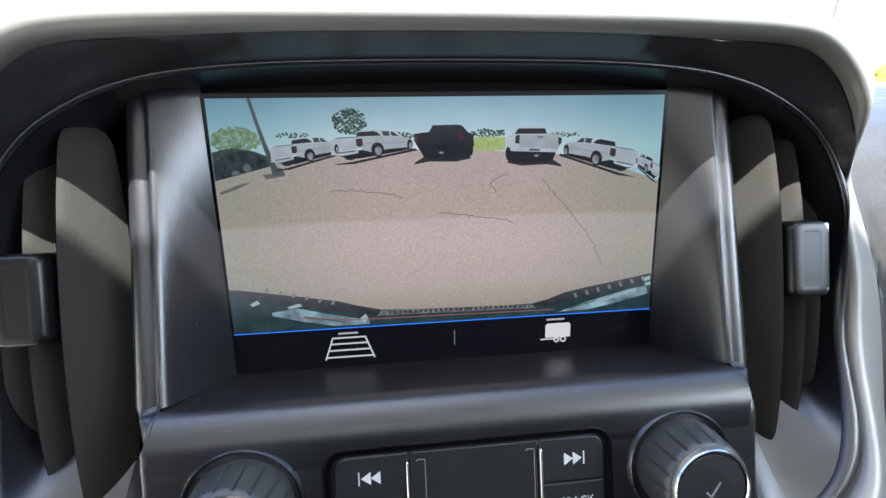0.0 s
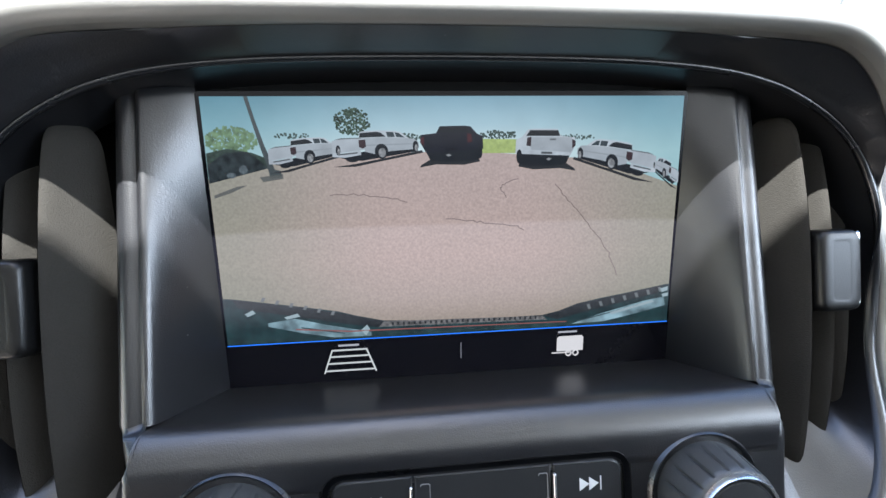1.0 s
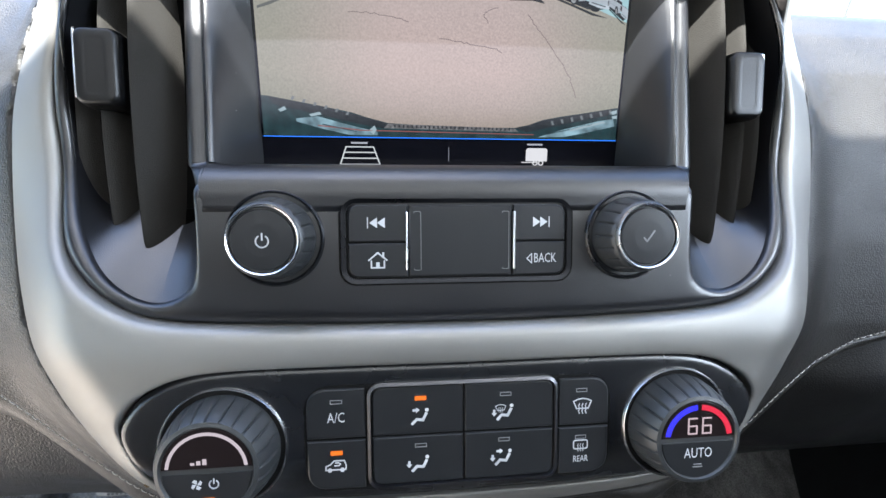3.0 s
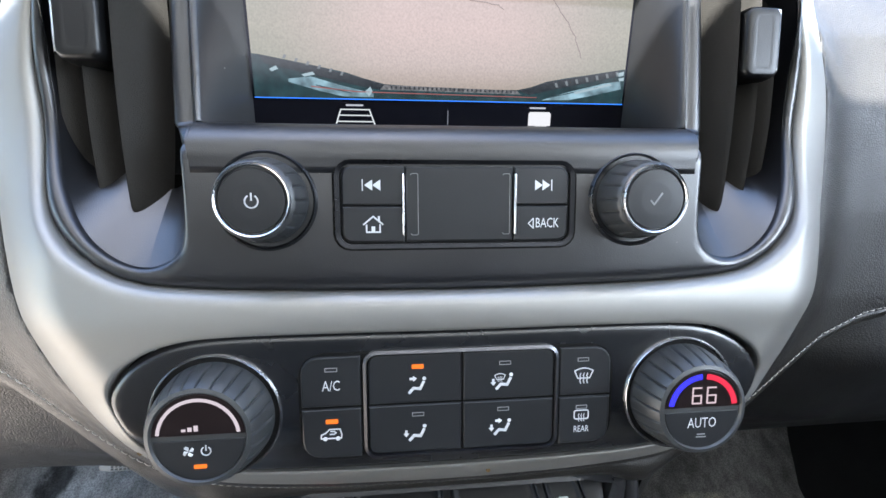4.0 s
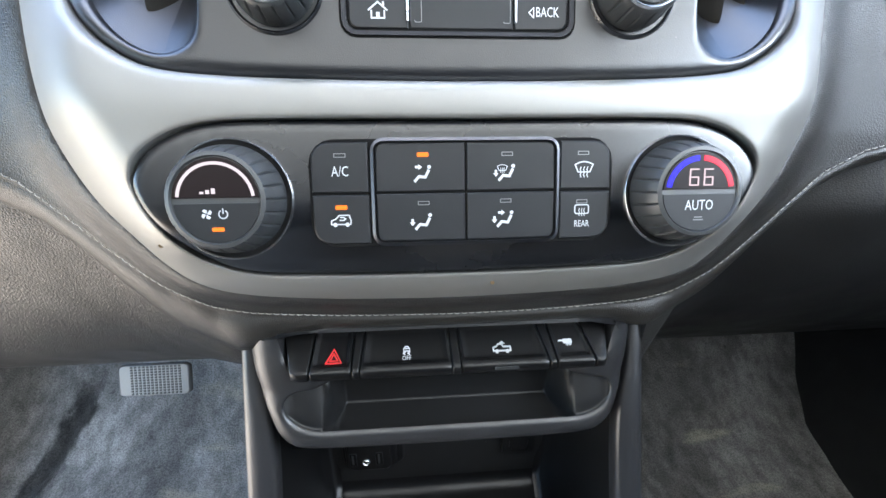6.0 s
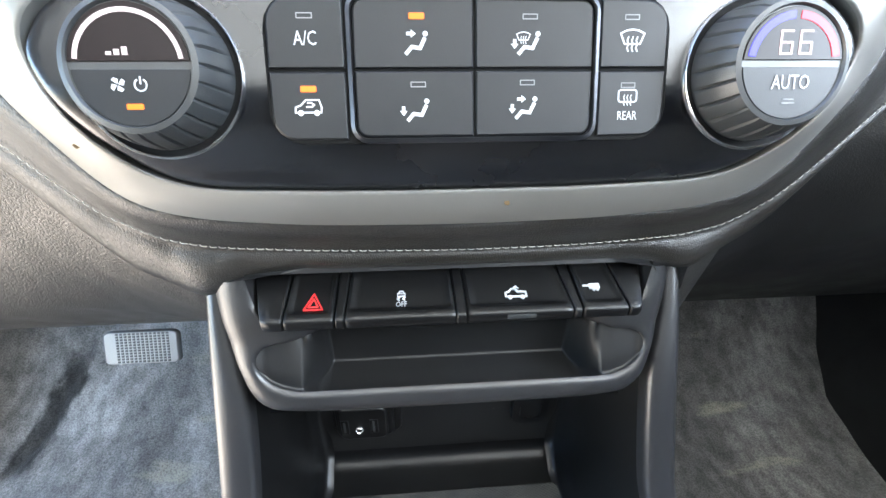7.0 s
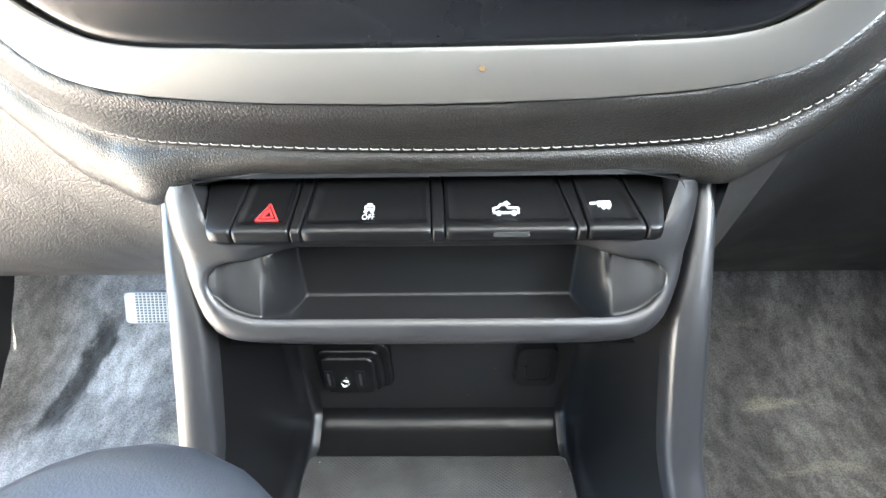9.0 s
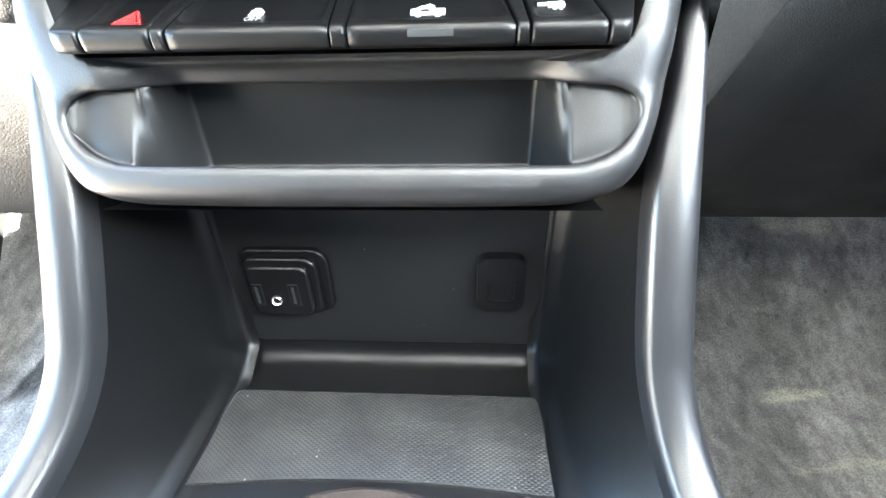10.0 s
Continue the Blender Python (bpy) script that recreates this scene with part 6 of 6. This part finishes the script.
def switch_solid(x0a, x0b, x1a, x1b, lift=0.0, dish=0.0, bulge=0.0, side=0):
    """A switch between two edges, each from its rear to its front x: rounded at its front, with a dished field."""
    b = Builder()
    ts = np.r_[0, 0, 0.03, 0.08, 0.11, 0.14, 0.17, np.linspace(0.2, 0.8, 13), 0.83, 0.86, 0.89, 0.92, 0.97, 1, 1]
    wide = lambda x, k: -0.011 + (x + 0.011) * k
    rows = []
    for n, t in enumerate(ts):
        row = []
        for y, z in SWITCH:
            f = min(max((0.140 - y) / 0.0275, 0), 1)
            if z < 0.582:
                f = 1
            a = wide(x0a, 1.07) * (1 - f) + wide(x0b, 0.98) * f
            c = wide(x1a, 1.07) * (1 - f) + wide(x1b, 0.98) * f
            x = a + (c - a) * t
            e = min(x - a, c - x)
            back = 0.0015 if n in (0, len(ts) - 1) else 0.0008 * max(0, 1 - e / 0.0009) ** 2
            m = float(smoothstep(np.array((e - 0.0012) / 0.0022)) * smoothstep(np.array((y - 0.1158) / 0.0022)) * smoothstep(np.array((0.1385 - y) / 0.004)) * (z > 0.586))
            k = (1 - t) if side > 0 else t
            curl = bulge * max(0, (k - 0.45) / 0.55) ** 2 * (1 + f) if side else 0
            free = y < 0.146
            row.append((x, y + (back + 0.35 * dish * m - lift + curl if free else 0), z - (0.6 * back + 0.93 * dish * m if free and z > 0.5855 else 0)))
        rows.append(np.array(row))
    b.loft(rows, closed=False)
    b.cap(rows[0], True).cap(rows[-1])
    return b


def on_switch(u, v, w=0.0):
    """Places on the slope of the switches: across, up the slope from the signs' line, out."""
    u, v, w = np.broadcast_arrays(np.asarray(u, float), np.asarray(v, float), np.asarray(w, float))
    a = math.atan2(0.0255, 0.0104)
    v = 1.05 * v + 0.0020
    return np.stack([u, 0.1205 + v * math.sin(a) - w * math.cos(a), 0.5892 + v * math.cos(a) + w * math.sin(a)], -1)


part("end_cap", switch_solid(-0.0925, -0.0930, -0.0746, -0.0824, bulge=0.0010, side=1), SATIN_BLACK, bank, edge=50)
part("end_cap", switch_solid(0.0732, 0.0861, 0.0910, 0.0930, bulge=0.0010, side=-1), SATIN_BLACK, bank, edge=50)
hz = part("hazard_switch", switch_solid(-0.0740, -0.0818, -0.0537, -0.0585, dish=0.0016), SATIN_BLACK, bank, "hazard light switch with red triangle", edge=50)
tc_sw = part("traction_switch", switch_solid(-0.0475, -0.0531, -0.0029, -0.0006, dish=0.0016), SATIN_BLACK, bank, "traction control switch marked off", edge=50)
lamp_sw = part("bed_lamp_switch", switch_solid(0.0030, 0.0056, 0.0472, 0.0576, dish=0.0016), SATIN_BLACK, bank, "cargo lamp switch with pickup sign", edge=50)
tow_sw = part("tow_switch", switch_solid(0.0540, 0.0626, 0.0726, 0.0855, dish=0.0016), SATIN_BLACK, bank, "tow mode switch with trailer sign", edge=50)
for a0, a1, c0, c1 in ((-0.0531, -0.0579, -0.0481, -0.0537), (-0.0023, 0.0000, 0.0024, 0.0050), (0.0478, 0.0582, 0.0534, 0.0620)):
    part("divider", switch_solid(a0, a1, c0, c1, 0.0002), SATIN_BLACK, bank, edge=50)
W0, W1 = -0.0014, -0.0006
b = Builder()
tri = np.array([(-0.0718, -0.0042), (-0.0630, -0.0042), (-0.0676, 0.0040)])
c = tri.mean(0)
for s0, wide_line in ((1.0, 0.0006), (0.52, 0.0007)):
    q = c + (tri - c) * s0
    stroke(b, [*q, q[0]], wide_line, W0, W1, on_switch)
part("icon", b, RED, hz, "red warning triangle", smooth=False)
lettering("OFF", 0.0038, -0.0262, -0.0034, W1 + 0.0001, MARK, tc_sw, on_switch, squeeze=0.8)
b = Builder()
stroke(b, [(-0.0275, 0.0024), (-0.0271, 0.0036), (-0.0253, 0.0036), (-0.0249, 0.0024)], 0.0005, W0, W1, on_switch)
stroke(b, [(-0.0280, 0.0010), (-0.0280, 0.0025), (-0.0244, 0.0025), (-0.0244, 0.0010), (-0.0280, 0.0010)], 0.0004, W0, W1, on_switch)
for o in (-0.0278, -0.0252):
    stroke(b, [(o, 0.0009), (o + 0.0008, 0.0004), (o - 0.0004, -0.0003), (o + 0.0006, -0.0010)], 0.0005, W0, W1, on_switch)
part("icon", b, MARK, tc_sw, smooth=False)
b = Builder()
stroke(b, [(0.0244, -0.0015), (0.0244, 0.0006), (0.0262, 0.0012), (0.0275, 0.0026), (0.0296, 0.0026), (0.0304, 0.0010), (0.0345, 0.0008), (0.0345, -0.0015), (0.0244, -0.0015)], 0.0008, W0, W1, on_switch)
for o in (0.0264, 0.0326):
    b.plate(arc((o, -0.0018), 0.0011, 0, 330, 12), W0, W1, on_switch, 0)
stroke(b, [(0.0291, 0.0032), (0.0301, 0.0038)], 0.0010, W0, W1, on_switch)
for o in (0.0306, 0.0313):
    stroke(b, [(0.0302 + (o - 0.0306) * 0.4, 0.0034), (o, 0.0028)], 0.0004, W0, W1, on_switch)
part("icon", b, MARK, lamp_sw, smooth=False)
part("lens_bar", Builder().plate(rrect(0.0238, 0.5826, 0.0378, 0.5848, 0.0004), 0, 0.0004, lambda u, v, w: np.stack([u, 0.1123 - w + 0 * u, v], -1), 0.0001), KNOB, lamp_sw, "small grey bar", smooth=False)
b = Builder()
b.plate(rrect(0.0668, 0.0010, 0.0722, 0.0038, 0.0004), W0, W1, on_switch, 0)
stroke(b, [(0.0640, 0.0028), (0.0668, 0.0028)], 0.0008, W0, W1, on_switch)
for o in (0.0690, 0.0708):
    b.plate(arc((o, 0.0006), 0.0008, 0, 330, 10), W0, W1, on_switch, 0)
part("icon", b, MARK, tow_sw, smooth=False)

# ---- footwells ----
m, tree, p = nodes_of("fleecy_grey_carpet")
n, l = tree.nodes, tree.links
tc = n.new("ShaderNodeTexCoord")


def carpet_noise(scale, stretch=(1, 1, 1), detail=4):
    mp = n.new("ShaderNodeMapping")
    mp.inputs["Scale"].default_value = stretch
    l.new(tc.outputs["Object"], mp.inputs["Vector"])
    t = n.new("ShaderNodeTexNoise")
    t.inputs["Scale"].default_value, t.inputs["Detail"].default_value = scale, detail
    l.new(mp.outputs["Vector"], t.inputs["Vector"])
    return t.outputs["Fac"]


def span(value, a, b, c, d):
    r = n.new("ShaderNodeMapRange")
    r.interpolation_type = "SMOOTHSTEP"
    for key, v in zip(("From Min", "From Max", "To Min", "To Max"), (a, b, c, d)):
        r.inputs[key].default_value = v
    l.new(value, r.inputs["Value"])
    return r.outputs["Result"]


def times(a, b):
    t = n.new("ShaderNodeMath")
    t.operation = "MULTIPLY"
    l.new(a, t.inputs[0])
    l.new(b, t.inputs[1])
    return t.outputs[0]


fibre = carpet_noise(420, (1, 1, 1), 2)
tufts = carpet_noise(60, (1, 0.6, 0.6), 5)
dust = carpet_noise(7, (1.6, 0.8, 0.8), 6)
pits = n.new("ShaderNodeTexVoronoi")
pits.inputs["Scale"].default_value = 75.0
l.new(tc.outputs["Object"], pits.inputs["Vector"])
pit_random = n.new("ShaderNodeSeparateColor")
l.new(pits.outputs["Color"], pit_random.inputs[0])
pit_size = span(pit_random.outputs["Red"], 0.7, 1.0, 0.0, 0.30)
pit_gap = n.new("ShaderNodeMath")
pit_gap.operation = "SUBTRACT"
l.new(pits.outputs["Distance"], pit_gap.inputs[0])
l.new(pit_size, pit_gap.inputs[1])
shade = times(times(span(fibre, 0.25, 0.75, 0.65, 1.35), span(tufts, 0.3, 0.7, 0.75, 1.25)), span(dust, 0.35, 0.75, 0.8, 1.5))
shade = times(shade, span(pit_gap.outputs[0], -0.12, 0.06, 0.68, 1.0))
# a dark streak beside the pedals
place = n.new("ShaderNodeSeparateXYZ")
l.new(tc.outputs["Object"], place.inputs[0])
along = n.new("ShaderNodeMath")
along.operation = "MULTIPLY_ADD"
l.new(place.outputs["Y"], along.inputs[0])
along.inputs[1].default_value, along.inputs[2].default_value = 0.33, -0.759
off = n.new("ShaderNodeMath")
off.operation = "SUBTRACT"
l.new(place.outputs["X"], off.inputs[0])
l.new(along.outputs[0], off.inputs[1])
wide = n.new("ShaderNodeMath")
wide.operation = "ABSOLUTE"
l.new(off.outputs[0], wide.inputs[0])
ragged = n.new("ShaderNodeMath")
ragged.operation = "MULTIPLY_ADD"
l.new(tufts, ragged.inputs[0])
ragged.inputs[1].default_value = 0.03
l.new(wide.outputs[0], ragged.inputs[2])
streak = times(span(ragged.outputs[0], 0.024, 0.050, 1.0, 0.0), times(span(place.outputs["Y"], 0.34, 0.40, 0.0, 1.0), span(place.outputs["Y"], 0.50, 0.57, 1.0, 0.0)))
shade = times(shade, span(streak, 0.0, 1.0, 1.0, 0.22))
# darker towards the passenger side: footwell shade put into the carpet's colour
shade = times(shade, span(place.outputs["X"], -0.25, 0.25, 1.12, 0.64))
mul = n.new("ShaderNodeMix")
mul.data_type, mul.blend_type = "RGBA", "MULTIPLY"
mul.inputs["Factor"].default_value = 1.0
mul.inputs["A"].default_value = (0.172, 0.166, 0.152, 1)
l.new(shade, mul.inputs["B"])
# pale dried-mud scuffs
scuff = n.new("ShaderNodeMix")
scuff.data_type = "RGBA"
scuff.inputs["B"].default_value = (0.34, 0.32, 0.24, 1)
l.new(times(span(carpet_noise(9, (0.5, 1.7, 1.0), 5), 0.60, 0.72, 0.0, 0.75), span(fibre, 0.3, 0.6, 0.3, 1.0)), scuff.inputs["Factor"])
l.new(mul.outputs["Result"], scuff.inputs["A"])
l.new(scuff.outputs["Result"], p.inputs["Base Color"])
p.inputs["Roughness"].default_value = 1.0
p.inputs["Specular IOR Level"].default_value = 0.1
p.inputs["Sheen Weight"].default_value = 0.12
bp = n.new("ShaderNodeBump")
bp.inputs["Strength"].default_value, bp.inputs["Distance"].default_value = 0.8, 0.003
l.new(times(fibre, tufts), bp.inputs["Height"])
l.new(bp.outputs["Normal"], p.inputs["Normal"])
CARPET = m

KICK = surface("black_trim_plastic", (0.012, 0.012, 0.012), 0.6, bump=0.3, grain=900)
fx = np.r_[np.linspace(-0.82, -0.52, 90), np.linspace(-0.515, 0.50, 90), np.linspace(0.505, 0.82, 50)]
fy, fz = (-1.0, -0.4, 0.0, 0.2, 0.34, 0.42, 0.5, 0.6, 0.7, 0.8, 0.84), (0.08, 0.08, 0.08, 0.08, 0.085, 0.10, 0.145, 0.24, 0.36, 0.5, 0.62)
rows = []
for y in np.r_[-1.0, -0.6, np.linspace(-0.3, 0.84, 120)]:
    z = np.interp(y, fy, fz) + 0.006 * np.sin(fx * 17 + y * 9) + 0.002 * np.sin(fx * 61 - y * 43) * np.sin(y * 37 + fx * 11)
    crease = -0.759 + 0.33 * y + 0.003 * np.sin(y * 60)
    d = fx - crease
    z = z - 0.007 * np.exp(-(d / 0.014) ** 2) * smoothstep(np.array((y - 0.33) / 0.06)) * smoothstep(np.array((0.60 - y) / 0.06))
    rows.append(np.c_[fx, np.full(len(fx), y), z])
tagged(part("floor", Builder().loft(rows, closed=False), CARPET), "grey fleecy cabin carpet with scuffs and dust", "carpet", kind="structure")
tunnel = Builder()
tz = [np.c_[np.array([-0.20, -0.17, -0.14, -0.12, 0.12, 0.14, 0.17, 0.20]), np.full(8, y), np.array([0.08, 0.1, 0.2, 0.26, 0.26, 0.2, 0.1, 0.08]) + dz] for y, dz in ((-0.9, 0), (0.3, 0), (0.6, 0.15), (0.8, 0.4))]
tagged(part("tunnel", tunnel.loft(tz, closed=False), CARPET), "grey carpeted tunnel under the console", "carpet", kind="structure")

pedal = thing("brake_pedal", (-0.40, 0.42, 0.27), "pale metal brake pedal with rows of dark grip dots", "pedal")


def pedal_face(u, v, w=0.0):
    u, v, w = np.broadcast_arrays(np.asarray(u, float), np.asarray(v, float), np.asarray(w, float))
    a = radians(25)
    return np.stack([-0.388 + 1.15 * u, 0.41 + 0.66 * v * math.sin(a) - w * math.cos(a), 0.299 + 0.66 * v * math.cos(a) + w * math.sin(a)], -1)


part("plate", Builder().plate(rrect(-0.043, -0.035, 0.043, 0.035, 0.010), -0.006, 0.0, pedal_face, 0.003), STEEL, pedal, "pale worn metal plate", edge=40)
b = Builder()
for i in range(13):
    for j in range(11):
        u, v = -0.0260 + i * 0.0047, -0.0290 + j * 0.0058
        b.plate(rrect(u - 0.0014, v - 0.0019, u + 0.0014, v + 0.0019, 0), -0.001, 0.0006, pedal_face, 0.0002)
tagged(part("grip_dots", b, RUBBER, pedal, "dark dots of the tread"), kind="stuff")
part("arm", Builder().tube([(-0.37, 0.43, 0.33), (-0.345, 0.50, 0.45), (-0.34, 0.53, 0.56)], 0.009, 10), DARK, pedal)

# dark trims that rise at the outer edges of the footwells
for side, foot in ((-1, [(0.30, 0.700), (0.42, 0.742), (0.50, 0.765), (0.60, 0.790), (0.84, 0.800)]), (1, [(0.20, 0.660), (0.30, 0.680), (0.41, 0.705), (0.53, 0.755), (0.65, 0.790), (0.84, 0.800)])):
    ys = np.linspace(foot[0][0], 0.84, 40)
    xo = np.interp(ys, [q[0] for q in foot], [q[1] for q in foot])
    base = np.interp(ys, fy, fz)
    rows = [np.c_[side * (xo - 0.004), ys, base - 0.02], np.c_[side * xo, ys, base + 0.012], np.c_[side * (xo + 0.006), ys, base + 0.03], np.c_[side * (xo + 0.03), ys, np.minimum(base + 0.16, 0.78)], np.c_[side * (xo + 0.05), ys, np.minimum(base + 0.45, 0.8)]]
    tagged(part("trim", Builder().loft(rows, closed=False, flip=side < 0), KICK), "dark moulded trim at the side of the footwell", "trim", kind="structure")

# ---- cabin shell ----
b = Builder().box((-0.88, 0.84, -0.1), (0.88, 0.90, 0.862))
tagged(part("wall_front", b, DARK, smooth=False), "dark firewall behind the dashboard", "wall", kind="structure")
b = Builder().box((0.84, -0.66, -0.1), (0.88, 0.86, 0.84))
# two upper boxes added, out of view, to keep light off the carpet
b.box((0.84, -0.62, 0.84), (0.88, 0.30, 0.97)).box((0.84, -0.05, 0.97), (0.88, 0.22, 1.34))
tagged(part("wall_right", b, TRIM, smooth=False), "unseen plain dark right wall, raised to block window light", "wall", kind="structure")
# unseen walls; the upper one is added to block the sky on the left
for lo, hi in (((-0.88, 0.20, -0.1), (-0.84, 0.86, 0.84)), ((-0.88, -0.62, 0.93), (-0.84, 0.20, 1.34)), ((-0.88, -0.62, -0.1), (-0.84, -0.55, 0.93))):
    tagged(part("wall_left", Builder().box(lo, hi), TRIM, smooth=False), "unseen plain dark left wall, left open low down for light", "wall", kind="structure")
# added wall, blocks light from behind and darkens what the gloss reflects
b = Builder().box((-0.88, -0.66, -0.1), (0.88, -0.62, 0.97)).box((-0.88, -0.66, 1.31), (0.88, -0.62, 1.34))
tagged(part("wall_back", b, KICK, smooth=False), "unseen plain dark wall closing the cab behind", "wall", kind="structure")
# added dark pane, lets no sky in and keeps reflections of it dim
tagged(part("pane_rear", Builder().box((-0.88, -0.655, 0.97), (0.88, -0.645, 1.31)), SCREEN_BLACK, smooth=False), "unseen dark pane behind the rear fill lamp", "window", kind="structure")
HEADER_Y, ROOF_Z = 0.039, 1.34
b = Builder().box((-0.88, -1.19, ROOF_Z), (0.88, HEADER_Y, ROOF_Z + 0.05), 0.012)
tagged(part("ceiling", b, HEADLINER), "pale cloth headliner", "headliner", kind="structure")
for side in (-1, 1):
    b = Builder().tube([(side * 0.80, 0.42, 0.84), (side * 0.75, HEADER_Y, ROOF_Z + 0.03)], 0.035, 10)
    tagged(part("windshield_pillar", b, HEADLINER), "pale windshield pillar trim", "pillar", kind="structure")
b = Builder().box((-0.74, 0.80, 0.861), (0.74, 0.84, 0.876), 0.004)
tagged(part("windshield_trim", b, RUBBER), "black strip at the foot of the windshield", "trim", kind="structure")

# ---- outdoors ----
m, tree, p = nodes_of("pale_lot_and_dry_grass")
tc = tree.nodes.new("ShaderNodeTexCoord")
ln = tree.nodes.new("ShaderNodeVectorMath")
ln.operation = "LENGTH"
tree.links.new(tc.outputs["Object"], ln.inputs[0])
mr = tree.nodes.new("ShaderNodeMapRange")
mr.inputs["From Min"].default_value, mr.inputs["From Max"].default_value = 38.0, 42.0
tree.links.new(ln.outputs["Value"], mr.inputs["Value"])
no = tree.nodes.new("ShaderNodeTexNoise")
no.inputs["Scale"].default_value, no.inputs["Detail"].default_value = 3.0, 8
tree.links.new(tc.outputs["Object"], no.inputs["Vector"])
mix = tree.nodes.new("ShaderNodeMix")
mix.data_type = "RGBA"
mix.inputs["A"].default_value, mix.inputs["B"].default_value = (0.27, 0.235, 0.20, 1), (0.34, 0.27, 0.06, 1)
tree.links.new(mr.outputs["Result"], mix.inputs["Factor"])
mul = tree.nodes.new("ShaderNodeMix")
mul.data_type, mul.blend_type = "RGBA", "MULTIPLY"
mul.inputs["Factor"].default_value = 0.5
tree.links.new(mix.outputs["Result"], mul.inputs["A"])
tree.links.new(no.outputs["Fac"], mul.inputs["B"])
tree.links.new(mul.outputs["Result"], p.inputs["Base Color"])
p.inputs["Roughness"].default_value = 0.95
g = Builder().add([(-900, -900, -0.5), (900, -900, -0.5), (900, 900, -0.5), (-900, 900, -0.5)], [(0, 1, 2, 3)])
tagged(part("ground", g, m, smooth=False), "sunlit pale parking lot with dry grass beyond", "ground", kind="structure")

GRASS = surface("dry_yellow_brush", (0.34, 0.29, 0.06), 0.9, vary=0.3, grain=3, wear=0.5)
rnd = random.Random(11)
b = Builder()
for i in range(420):
    a = radians(rnd.uniform(20, 75))
    r = rnd.uniform(60, 75)
    x, y, s = r * math.sin(a), r * math.cos(a), rnd.uniform(0.5, 1.3)
    h = rnd.uniform(0.3, 1.2) * (1.8 if rnd.random() < 0.12 else 1)
    for k in range(3):
        t = rnd.uniform(0, 3.14)
        dx, dy = s * math.cos(t), s * math.sin(t)
        b.add([(x - dx, y - dy, -0.5), (x + dx, y + dy, -0.5), (x + dx * 0.5, y + dy * 0.5, -0.5 + h), (x - dx * 0.3, y - dy * 0.4, -0.5 + h * rnd.uniform(0.7, 1.1))], [(0, 1, 2, 3)])
tagged(part("brush", b, GRASS, smooth=False), "far dry yellow brush along the lot", "brush", kind="stuff")
post = thing("light_pole", (30.3, 30.0, -0.5), "tall thin grey light pole beyond the windshield", "light pole")
part("shaft", Builder().tube([(30.3, 30, -0.5), (30.3, 30, 5.0), (30.3, 30, 11.0)], [0.14, 0.12, 0.08], 12), STEEL, post)
part("base", Builder().tube([(30.3, 30, -0.5), (30.3, 30, 0.2)], 0.3, 16), TRIM, post)
